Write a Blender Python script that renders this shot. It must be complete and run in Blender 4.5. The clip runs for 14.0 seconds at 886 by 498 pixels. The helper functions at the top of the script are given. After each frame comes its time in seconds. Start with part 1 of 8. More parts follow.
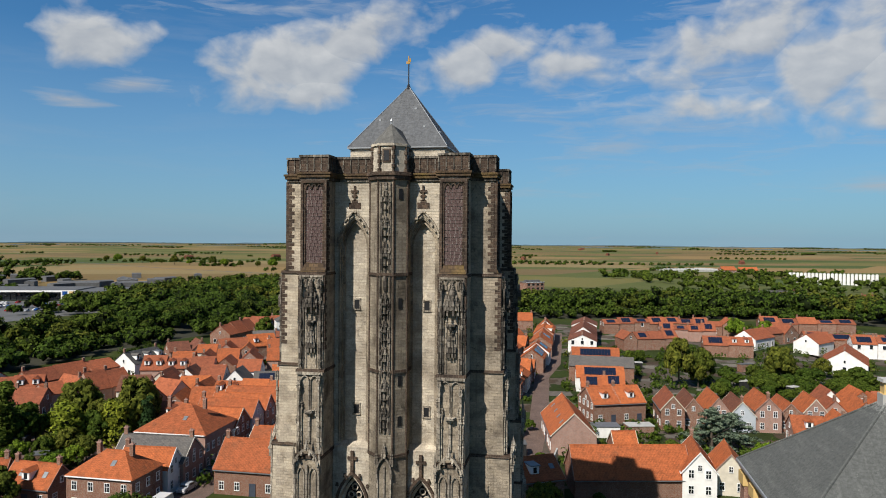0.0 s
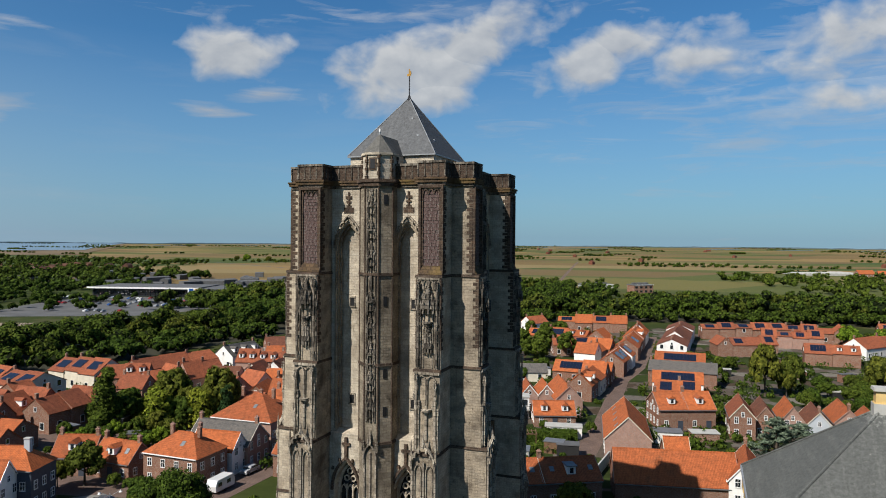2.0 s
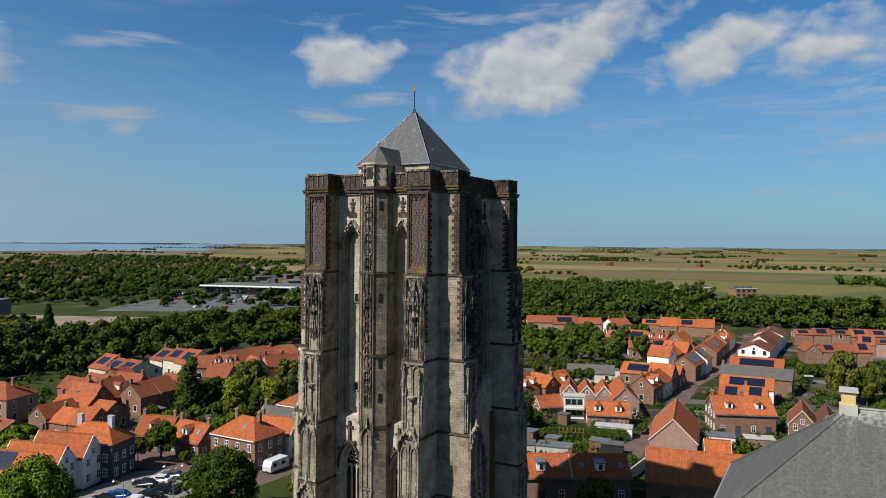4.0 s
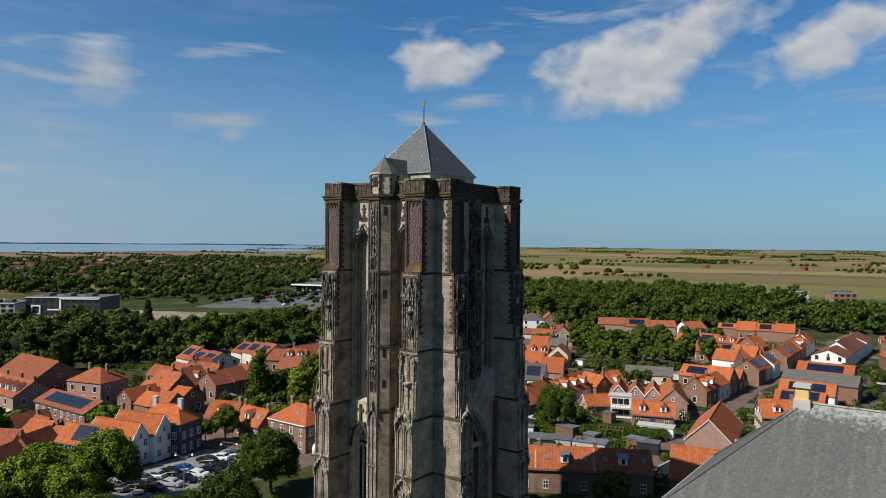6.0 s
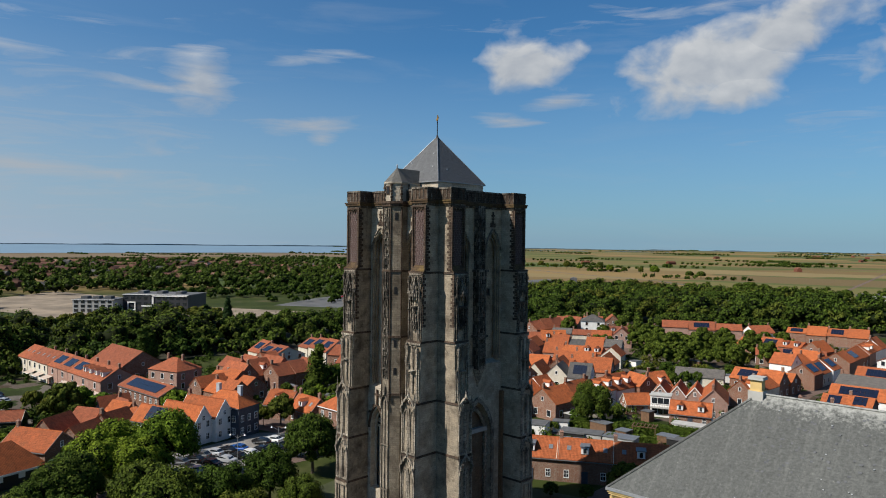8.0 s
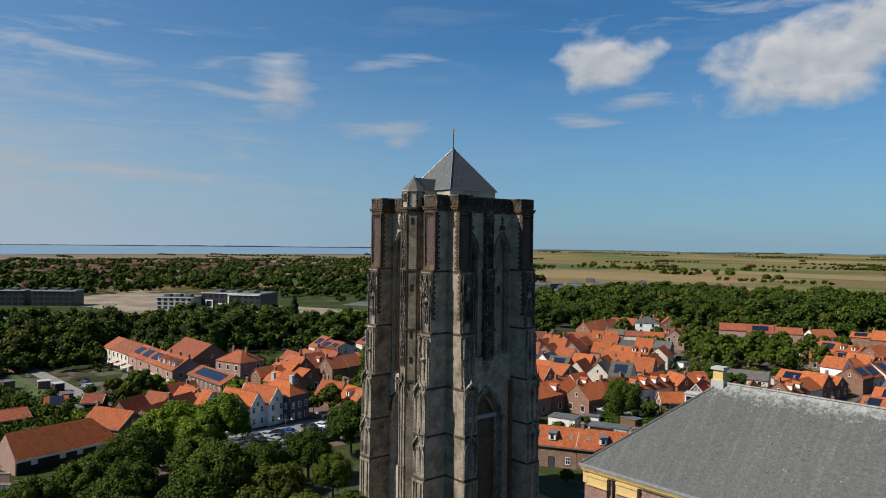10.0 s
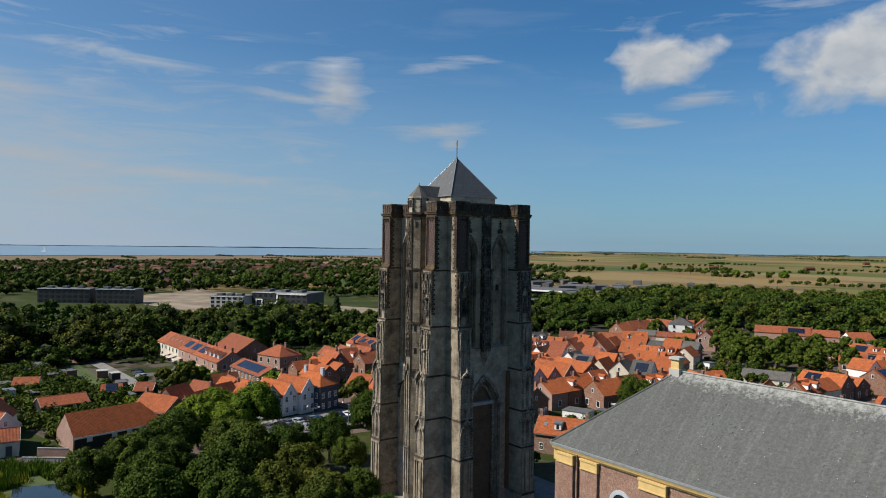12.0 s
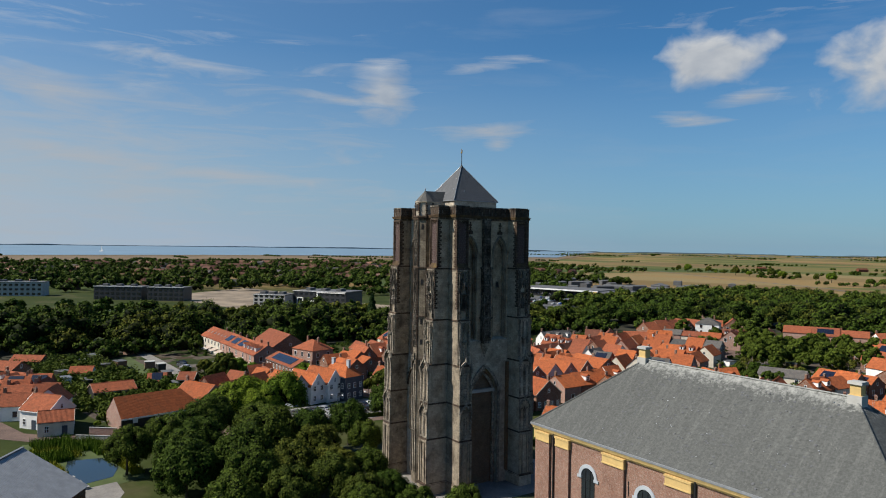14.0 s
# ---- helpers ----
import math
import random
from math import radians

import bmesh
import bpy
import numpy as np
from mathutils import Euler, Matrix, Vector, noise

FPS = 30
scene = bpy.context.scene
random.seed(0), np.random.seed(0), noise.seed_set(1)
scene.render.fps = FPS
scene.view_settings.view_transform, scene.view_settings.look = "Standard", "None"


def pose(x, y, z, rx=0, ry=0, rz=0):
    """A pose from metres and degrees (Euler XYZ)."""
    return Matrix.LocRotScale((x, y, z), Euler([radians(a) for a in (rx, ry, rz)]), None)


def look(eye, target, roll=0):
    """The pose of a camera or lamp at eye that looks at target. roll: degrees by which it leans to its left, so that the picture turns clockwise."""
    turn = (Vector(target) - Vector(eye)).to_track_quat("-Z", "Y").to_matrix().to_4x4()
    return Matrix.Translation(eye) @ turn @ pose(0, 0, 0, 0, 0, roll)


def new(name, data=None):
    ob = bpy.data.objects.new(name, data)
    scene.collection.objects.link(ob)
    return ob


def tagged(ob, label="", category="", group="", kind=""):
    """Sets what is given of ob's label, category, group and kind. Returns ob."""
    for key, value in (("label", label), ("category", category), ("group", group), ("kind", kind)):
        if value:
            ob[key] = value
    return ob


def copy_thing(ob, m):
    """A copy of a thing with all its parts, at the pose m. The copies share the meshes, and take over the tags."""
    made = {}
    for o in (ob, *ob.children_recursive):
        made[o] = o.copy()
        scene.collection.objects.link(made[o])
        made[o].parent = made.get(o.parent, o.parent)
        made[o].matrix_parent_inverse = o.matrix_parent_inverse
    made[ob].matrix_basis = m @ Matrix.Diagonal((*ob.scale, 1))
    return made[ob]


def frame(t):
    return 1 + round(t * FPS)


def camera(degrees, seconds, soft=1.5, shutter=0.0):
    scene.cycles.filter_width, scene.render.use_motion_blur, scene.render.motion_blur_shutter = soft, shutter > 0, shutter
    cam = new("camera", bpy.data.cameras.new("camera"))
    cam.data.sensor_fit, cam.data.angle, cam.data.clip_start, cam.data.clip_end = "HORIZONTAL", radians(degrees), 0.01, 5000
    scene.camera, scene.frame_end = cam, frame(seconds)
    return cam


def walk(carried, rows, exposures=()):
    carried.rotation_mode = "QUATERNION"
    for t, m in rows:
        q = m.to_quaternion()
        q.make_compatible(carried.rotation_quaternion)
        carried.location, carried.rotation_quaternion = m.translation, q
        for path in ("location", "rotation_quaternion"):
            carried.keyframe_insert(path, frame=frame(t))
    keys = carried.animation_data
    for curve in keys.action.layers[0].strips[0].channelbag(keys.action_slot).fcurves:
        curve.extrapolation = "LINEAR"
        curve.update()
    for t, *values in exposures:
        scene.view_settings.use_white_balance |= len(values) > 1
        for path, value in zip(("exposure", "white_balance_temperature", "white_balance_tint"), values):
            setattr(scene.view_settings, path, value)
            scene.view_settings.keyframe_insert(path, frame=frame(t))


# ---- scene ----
cam = camera(63.5, 14.0, 1.0)
METRES, EYE, TILT, LEAN, TURN = 101.5, 45.4, 0.0, 0.0, 0.0
ROWS = [
    (0.0, 0.0, 0.0, 0.0, 0.01, -0.77, -0.41),
    (0.5, 0.0359, -0.0072, 0.0006, 2.5, -0.76, -0.39),
    (1.0, 0.0711, -0.0147, 0.001, 4.92, -0.74, -0.38),
    (1.5, 0.1059, -0.022, 0.0017, 7.28, -0.74, -0.39),
    (2.0, 0.1407, -0.0299, 0.0021, 9.59, -0.73, -0.42),
    (2.5, 0.1755, -0.0382, 0.0025, 11.83, -0.73, -0.43),
    (3.0, 0.2103, -0.0462, 0.003, 14.0, -0.72, -0.42),
    (5.5, 0.385, -0.086, 0.0047, 23.98, -0.63, -0.5),
    (6.0, 0.4196, -0.0941, 0.0052, 25.79, -0.62, -0.51),
    (6.5, 0.4541, -0.1021, 0.0058, 27.55, -0.6, -0.53),
    (7.0, 0.4891, -0.1107, 0.0062, 29.26, -0.58, -0.55),
    (7.5, 0.5241, -0.119, 0.0065, 30.92, -0.56, -0.58),
    (8.0, 0.5589, -0.1273, 0.0069, 32.53, -0.53, -0.61),
    (10.5, 0.7342, -0.1682, 0.0079, 39.89, -0.41, -0.68),
    (11.0, 0.7689, -0.1756, 0.0083, 41.08, -0.39, -0.7),
    (11.5, 0.8036, -0.1833, 0.0087, 41.97, -0.36, -0.73),
    (12.0, 0.838, -0.1906, 0.0088, 42.81, -0.34, -0.75),
    (12.5, 0.8715, -0.1983, 0.0091, 43.7, -0.34, -0.76),
    (13.0, 0.9062, -0.206, 0.0094, 44.64, -0.35, -0.77),
    (13.5, 0.9409, -0.2136, 0.0098, 45.57, -0.35, -0.78),
    (14.0, 0.9751, -0.2212, 0.01, 46.46, -0.36, -0.8),
]
walk(cam, [(t, pose(0, 0, EYE, TILT, LEAN, TURN) @ pose(METRES * x, METRES * y, METRES * z, 90 + pitch, roll, yaw)) for t, x, y, z, yaw, pitch, roll in ROWS])

# ---- world, sun, exposure ----
SUN_AZ, SUN_EL = 216.0, 44.5          # where the sun stands: degrees clockwise from +y, and above the horizon
scene.view_settings.exposure = 0.46


def nd(nt, kind, **kw):
    n = nt.nodes.new(kind)
    for k, v in kw.items():
        if k.startswith("i_"):
            n.inputs[int(k[2:])].default_value = v
    return n


def mth(nt, op, a, b=None, c=None, clamp=False):
    n = nt.nodes.new("ShaderNodeMath")
    n.operation, n.use_clamp = op, clamp
    for i, v in enumerate((a, b, c)):
        if v is None:
            continue
        if isinstance(v, (int, float)):
            n.inputs[i].default_value = v
        else:
            nt.links.new(v, n.inputs[i])
    return n.outputs[0]


def mixc(nt, fac, a, b, blend="MIX"):
    n = nt.nodes.new("ShaderNodeMix")
    n.data_type, n.blend_type = "RGBA", blend
    for s, v in ((n.inputs[0], fac), (n.inputs[6], a), (n.inputs[7], b)):
        if isinstance(v, (int, float)):
            s.default_value = v
        elif isinstance(v, tuple):
            s.default_value = (*v, 1) if len(v) == 3 else v
        else:
            nt.links.new(v, s)
    return n.outputs[2]


def ramp(nt, fac, stops, interp="LINEAR"):
    n = nt.nodes.new("ShaderNodeValToRGB")
    n.color_ramp.interpolation = interp
    while len(n.color_ramp.elements) < len(stops):
        n.color_ramp.elements.new(0.5)
    for e, (pos, col) in zip(n.color_ramp.elements, stops):
        e.position, e.color = pos, (*col, 1)
    nt.links.new(fac, n.inputs[0])
    return n.outputs[0]


def noise_tex(nt, vec, scale, detail=4.0, rough=0.55, dist=0.0):
    n = nt.nodes.new("ShaderNodeTexNoise")
    n.inputs["Scale"].default_value, n.inputs["Detail"].default_value = scale, detail
    n.inputs["Roughness"].default_value, n.inputs["Distortion"].default_value = rough, dist
    if vec is not None:
        nt.links.new(vec, n.inputs["Vector"])
    return n.outputs["Fac"]


# clouds: azimuth, elevation, half width, half height (degrees), thickness, slant
CLOUDS = [
    (-25.6, 13.9, 4.4, 2.8, 1.0, 0.0),
    (-12.3, 13.0, 7.2, 3.9, 1.15, 0.1), (-6.5, 15.6, 7.0, 2.6, 0.95, 0.3), (-11.0, 11.6, 5.0, 2.4, 0.9, 0.0),
    (1.6, 13.4, 5.0, 2.6, 1.0, 0.25), (4.8, 15.0, 3.8, 2.4, 1.05, 0.0), (9.8, 13.6, 8.0, 2.2, 0.6, 0.0),
    (21.5, 14.6, 9.0, 3.8, 0.8, 0.25), (28.8, 12.9, 6.0, 4.2, 1.15, 0.35), (34.0, 11.4, 9.0, 4.2, 1.1, 0.1),
    (20.5, 9.8, 9.0, 1.9, 0.62, -0.1),
]
WISPS = [
    (-27.6, 9.6, 3.0, 0.7, 0.75, -0.08), (-23.6, 11.0, 3.2, 0.7, 0.8, 0.1),
    (12.5, 7.2, 6.5, 0.8, 0.45, 0.1), (31.5, 3.8, 7.0, 0.9, 0.5, 0.0), (-10.0, 17.6, 12.0, 0.8, 0.15, 0.05),
    (-51.4, 12.0, 2.8, 2.7, 1.0, 0.0), (-54.6, 11.2, 4.2, 0.5, 0.55, -0.12), (-43.7, 13.9, 4.4, 0.8, 0.7, 0.12),
    (-43.2, 9.1, 5.0, 0.8, 0.7, 0.08), (-42.2, 8.0, 1.3, 0.7, 0.7, 0.0), (-75.5, 10.6, 6.5, 1.8, 0.8, -0.12),
    (-74.5, 6.2, 9.5, 1.3, 0.75, -0.14), (-63.0, 5.0, 11.0, 0.8, 0.85, -0.06), (-57.0, 4.6, 1.2, 0.6, 0.6, 0.0),
    (-69.0, 13.6, 8.0, 0.7, 0.5, -0.12), (-68.0, 3.5, 18.0, 2.0, 0.3, 0.0), (-80.0, 6.0, 26.0, 9.0, 0.42, 0.0), (22.0, 12.0, 22.0, 6.0, 0.32, 0.1),
]


def build_world():
    world = bpy.data.worlds.new("sky")
    scene.world = world
    world.use_nodes = True
    nt = world.node_tree
    nt.nodes.clear()
    out, bg = nd(nt, "ShaderNodeOutputWorld"), nd(nt, "ShaderNodeBackground")
    tc, sep = nd(nt, "ShaderNodeTexCoord"), nd(nt, "ShaderNodeSeparateXYZ")
    nt.links.new(tc.outputs["Generated"], sep.inputs[0])
    up = mth(nt, "MAXIMUM", sep.outputs[2], 0.004)
    com = nd(nt, "ShaderNodeCombineXYZ")
    nt.links.new(sep.outputs[0], com.inputs[0]), nt.links.new(sep.outputs[1], com.inputs[1]), nt.links.new(up, com.inputs[2])
    sky = nd(nt, "ShaderNodeTexSky")
    sky.sky_type, sky.sun_disc = "NISHITA", False
    sky.sun_elevation, sky.sun_rotation = radians(SUN_EL), radians(SUN_AZ)
    sky.altitude, sky.air_density, sky.dust_density, sky.ozone_density = 0, 1.0, 0.5, 3.0
    nt.links.new(com.outputs[0], sky.inputs[0])
    deg = 180 / math.pi
    az = mth(nt, "MULTIPLY", mth(nt, "ARCTAN2", sep.outputs[0], sep.outputs[1]), deg)
    el = mth(nt, "MULTIPLY", mth(nt, "ARCSINE", sep.outputs[2]), deg)
    flat = nd(nt, "ShaderNodeCombineXYZ")
    nt.links.new(az, flat.inputs[0]), nt.links.new(mth(nt, "MULTIPLY", el, 1.5), flat.inputs[1])
    soft = noise_tex(nt, flat.outputs[0], 0.13, 3, 0.5)
    puff = noise_tex(nt, flat.outputs[0], 0.3, 9, 0.5, 0.25)
    low = nd(nt, "ShaderNodeMapping")
    low.inputs["Location"].default_value = (-0.5, 0.9, 0)
    nt.links.new(flat.outputs[0], low.inputs[0])
    puff_lit = noise_tex(nt, low.outputs[0], 0.3, 5, 0.5, 0.15)
    streak = nd(nt, "ShaderNodeMapping")
    streak.inputs["Scale"].default_value, streak.inputs["Rotation"].default_value = (0.22, 1.0, 1), (0, 0, radians(-7))
    nt.links.new(flat.outputs[0], streak.inputs[0])
    wisp = noise_tex(nt, streak.outputs[0], 0.6, 10, 0.62, 0.7)

    def field(clouds):
        """How deep a direction lies inside the nearest cloud, and how high above that cloud's middle."""
        total, high = None, None
        for a0, e0, w, h, thick, slant in clouds:
            da, de = mth(nt, "SUBTRACT", az, a0), mth(nt, "SUBTRACT", el, e0)
            de = mth(nt, "DIVIDE", mth(nt, "SUBTRACT", de, mth(nt, "MULTIPLY", da, slant)), h)
            r = mth(nt, "ADD", mth(nt, "POWER", mth(nt, "ABSOLUTE", mth(nt, "DIVIDE", da, w)), 2), mth(nt, "POWER", mth(nt, "ABSOLUTE", de), 2))
            v = mth(nt, "MULTIPLY", mth(nt, "SUBTRACT", 1.0, mth(nt, "SQRT", r)), thick)
            if total is None:
                total, high = v, de
            else:
                more = mth(nt, "GREATER_THAN", v, total)
                high = mth(nt, "ADD", mth(nt, "MULTIPLY", de, more), mth(nt, "MULTIPLY", high, mth(nt, "SUBTRACT", 1.0, more)))
                total = mth(nt, "MAXIMUM", total, v)
        return total, high

    big, high = field(CLOUDS)
    big = mth(nt, "ADD", big, mth(nt, "ADD", mth(nt, "MULTIPLY", mth(nt, "SUBTRACT", puff, 0.5), 1.55), mth(nt, "MULTIPLY", mth(nt, "SUBTRACT", soft, 0.5), 1.0)))
    big = mth(nt, "SMOOTH_MIN", mth(nt, "MULTIPLY", mth(nt, "SUBTRACT", big, 0.09), 1.95, clamp=True), 1.0, 0.3)
    thin, _ = field(WISPS)
    thin = mth(nt, "ADD", thin, mth(nt, "MULTIPLY", mth(nt, "SUBTRACT", wisp, 0.5), 1.9))
    thin = mth(nt, "MULTIPLY", mth(nt, "MULTIPLY", mth(nt, "SUBTRACT", thin, 0.02), 1.25, clamp=True), 0.8)
    rest = mth(nt, "MULTIPLY", mth(nt, "SUBTRACT", noise_tex(nt, streak.outputs[0], 0.3, 6, 0.6, 0.4), 0.52), 0.5, clamp=True)
    cover = mth(nt, "MAXIMUM", mth(nt, "MAXIMUM", big, thin), rest)
    light = mth(nt, "ADD", mth(nt, "MULTIPLY", mth(nt, "SUBTRACT", puff, puff_lit), 1.3), mth(nt, "MULTIPLY", high, 0.3))
    body = ramp(nt, mth(nt, "ADD", light, 0.5), [(0.15, (4.9, 5.15, 5.5)), (0.5, (6.2, 6.35, 6.45)), (0.85, (7.7, 7.7, 7.55))])
    hazy = mth(nt, "MULTIPLY", mth(nt, "SUBTRACT", 1.0, mth(nt, "DIVIDE", el, 15.0), clamp=True), 0.62, clamp=True)
    west = mth(nt, "MULTIPLY", mth(nt, "ADD", mth(nt, "MULTIPLY", az, -1.0), -30.0), 1 / 120.0, clamp=True)
    low_air = mth(nt, "SUBTRACT", 1.0, mth(nt, "DIVIDE", el, 13.0), clamp=True)
    hazy = mth(nt, "ADD", hazy, mth(nt, "ADD", mth(nt, "MULTIPLY", west, 0.5), mth(nt, "MULTIPLY", mth(nt, "MULTIPLY", west, low_air), 0.9)), clamp=True)
    deep = mixc(nt, 1.0, sky.outputs[0], (0.42, 0.85, 1.13), "MULTIPLY")
    air = mixc(nt, hazy, deep, mixc(nt, mth(nt, "MULTIPLY", west, 2.2, clamp=True), (3.1, 4.6, 6.4), (4.5, 5.5, 6.5)))
    nt.links.new(mixc(nt, mth(nt, "MULTIPLY", cover, 0.9), air, body), bg.inputs[0])
    bg.inputs[1].default_value = 0.0618
    nt.links.new(bg.outputs[0], out.inputs[0])


build_world()
sun = new("sun", bpy.data.lights.new("sun", "SUN"))
sun.data.energy, sun.data.angle, sun.data.color = 5.0, radians(0.53), (1.0, 0.95, 0.87)
sa, se = radians(SUN_AZ), radians(SUN_EL)
sun.matrix_world = look((0, 0, 0), (-math.sin(sa) * math.cos(se), -math.cos(sa) * math.cos(se), -math.sin(se)))


# ---- materials ----
ALBEDO = 0.87          # factor on every base colour below; with the raised exposure it deepens shade


def material(name, build, rough=0.8, metal=0.0, bump=0.0, spec=0.4):
    m = bpy.data.materials.new(name)
    m.use_nodes = True
    nt = m.node_tree
    b = nt.nodes["Principled BSDF"]
    b.inputs["Roughness"].default_value, b.inputs["Metallic"].default_value = rough, metal
    b.inputs["Specular IOR Level"].default_value = spec
    tc = nd(nt, "ShaderNodeTexCoord")
    geo = nd(nt, "ShaderNodeNewGeometry")
    info = nd(nt, "ShaderNodeObjectInfo")
    col, height = build(nt, tc.outputs["Object"], geo, info)
    dull = mixc(nt, 1.0, col, (ALBEDO, ALBEDO, ALBEDO), "MULTIPLY")
    nt.links.new(dull, b.inputs["Base Color"])
    if height is not None and bump:
        bp = nd(nt, "ShaderNodeBump")
        bp.inputs["Strength"].default_value, bp.inputs["Distance"].default_value = 1.0, bump
        nt.links.new(height, bp.inputs["Height"])
        nt.links.new(bp.outputs[0], b.inputs["Normal"])
    return m


def wall_uv(nt, vec, geo):
    """Coordinates that run along a wall and up it, from the surface's own normal."""
    s, n = nd(nt, "ShaderNodeSeparateXYZ"), nd(nt, "ShaderNodeSeparateXYZ")
    nt.links.new(vec, s.inputs[0])
    tr = nd(nt, "ShaderNodeVectorTransform")
    tr.vector_type, tr.convert_from, tr.convert_to = "NORMAL", "WORLD", "OBJECT"
    nt.links.new(geo.outputs["Normal"], tr.inputs[0])
    nt.links.new(tr.outputs[0], n.inputs[0])
    side = mth(nt, "GREATER_THAN", mth(nt, "ABSOLUTE", n.outputs[0]), mth(nt, "ABSOLUTE", n.outputs[1]))
    along = mth(nt, "ADD", mth(nt, "MULTIPLY", s.outputs[1], side), mth(nt, "MULTIPLY", s.outputs[0], mth(nt, "SUBTRACT", 1.0, side)))
    c = nd(nt, "ShaderNodeCombineXYZ")
    nt.links.new(along, c.inputs[0]), nt.links.new(s.outputs[2], c.inputs[1])
    return c.outputs[0], s.outputs[2]


def bricks(nt, uv, w, h, mortar, c1, c2, cm):
    t = nd(nt, "ShaderNodeTexBrick")
    t.inputs["Scale"].default_value = 1.0
    t.inputs["Brick Width"].default_value, t.inputs["Row Height"].default_value = w, h
    t.inputs["Mortar Size"].default_value, t.inputs["Mortar Smooth"].default_value = mortar, 0.3
    t.inputs["Color1"].default_value, t.inputs["Color2"].default_value, t.inputs["Mortar"].default_value = (*c1, 1), (*c2, 1), (*cm, 1)
    nt.links.new(uv, t.inputs["Vector"])
    return t.outputs["Color"], t.outputs["Fac"]


def stone_wall(name, c1, c2, cm, w, h, stain, stain_amount=0.75, streaks=0.6):
    def build(nt, vec, geo, info):
        uv, z = wall_uv(nt, vec, geo)
        col, fac = bricks(nt, uv, w, h, 0.022, c1, c2, cm)
        other, _ = bricks(nt, uv, w * 1.37, h * 2.0, 0.0, (0.78, 0.78, 0.79), (1.14, 1.13, 1.1), (0.95, 0.95, 0.95))
        broad = noise_tex(nt, vec, 0.35, 6, 0.6)
        blotch = noise_tex(nt, vec, 1.3, 7, 0.7, 0.6)
        fine = noise_tex(nt, vec, 5.5, 8, 0.78)
        mp = nd(nt, "ShaderNodeMapping")
        mp.inputs["Scale"].default_value = (1.6, 1.6, 0.09)
        nt.links.new(vec, mp.inputs[0])
        run = noise_tex(nt, mp.outputs[0], 1.2, 6, 0.65)
        col = mixc(nt, 0.8, col, other, "MULTIPLY")
        col = mixc(nt, mth(nt, "MULTIPLY", mth(nt, "SUBTRACT", broad, 0.47), 4.5 * stain_amount, clamp=True), col, stain)
        col = mixc(nt, mth(nt, "MULTIPLY", mth(nt, "SUBTRACT", blotch, 0.56), 6.0 * stain_amount, clamp=True), col, tuple(x * 0.55 for x in stain))
        col = mixc(nt, mth(nt, "MULTIPLY", mth(nt, "SUBTRACT", run, 0.55), 4.0 * streaks, clamp=True), col, tuple(x * 0.6 for x in stain))
        pale = mth(nt, "MULTIPLY", mth(nt, "SUBTRACT", 0.4, blotch), 5.0, clamp=True)
        col = mixc(nt, mth(nt, "MULTIPLY", pale, 0.45), col, tuple(min(x * 1.35, 0.8) for x in c1))
        col = mixc(nt, 0.6, col, ramp(nt, fine, [(0.3, (0.34, 0.33, 0.32)), (0.7, (1.22, 1.2, 1.17))]), "MULTIPLY")
        h2 = mth(nt, "SUBTRACT", fine, mth(nt, "MULTIPLY", fac, 0.3))
        return col, h2
    return material(name, build, 0.92, 0, 0.07, 0.06)


M = {}
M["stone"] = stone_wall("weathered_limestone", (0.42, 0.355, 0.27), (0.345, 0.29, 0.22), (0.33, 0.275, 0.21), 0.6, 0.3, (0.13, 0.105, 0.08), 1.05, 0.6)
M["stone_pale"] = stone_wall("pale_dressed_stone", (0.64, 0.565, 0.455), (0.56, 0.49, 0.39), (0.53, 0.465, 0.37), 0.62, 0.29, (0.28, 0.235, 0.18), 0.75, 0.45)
# Lightened and warmed to offset the bluish shade on the side faces.
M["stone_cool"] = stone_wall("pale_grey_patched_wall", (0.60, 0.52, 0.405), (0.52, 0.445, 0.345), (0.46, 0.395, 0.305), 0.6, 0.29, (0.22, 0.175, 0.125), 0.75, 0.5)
# Tan version of the pale stone, its warmth countering blue skylight in shade.
M["stone_tan_shade"] = stone_wall("shade_warmed_patched_wall", (0.66, 0.54, 0.39), (0.56, 0.45, 0.32), (0.49, 0.39, 0.28), 0.6, 0.29, (0.20, 0.15, 0.105), 0.8, 0.55)
M["stone_mid"] = stone_wall("grey_weathered_turret_stone", (0.36, 0.31, 0.24), (0.27, 0.23, 0.175), (0.23, 0.19, 0.145), 0.6, 0.3, (0.11, 0.09, 0.068), 0.9, 0.7)
M["stone_grey"] = stone_wall("grey_brown_carved_stone", (0.50, 0.44, 0.355), (0.27, 0.235, 0.19), (0.12, 0.10, 0.08), 0.42, 0.5, (0.085, 0.07, 0.056), 0.9, 0.6)
M["stone_dark"] = stone_wall("dark_brown_stone", (0.125, 0.085, 0.062), (0.062, 0.045, 0.036), (0.17, 0.14, 0.11), 0.5, 0.33, (0.035, 0.029, 0.025), 0.6, 0.4)
M["stone_black"] = stone_wall("soot_black_carved_stone", (0.30, 0.265, 0.22), (0.065, 0.056, 0.047), (0.045, 0.039, 0.033), 0.34, 0.55, (0.028, 0.024, 0.021), 0.95, 0.6)
M["stone_panel"] = stone_wall("limewashed_brown_blocks", (0.15, 0.10, 0.092), (0.07, 0.05, 0.048), (0.26, 0.23, 0.21), 0.5, 0.33, (0.40, 0.37, 0.35), 0.16, 0.12)
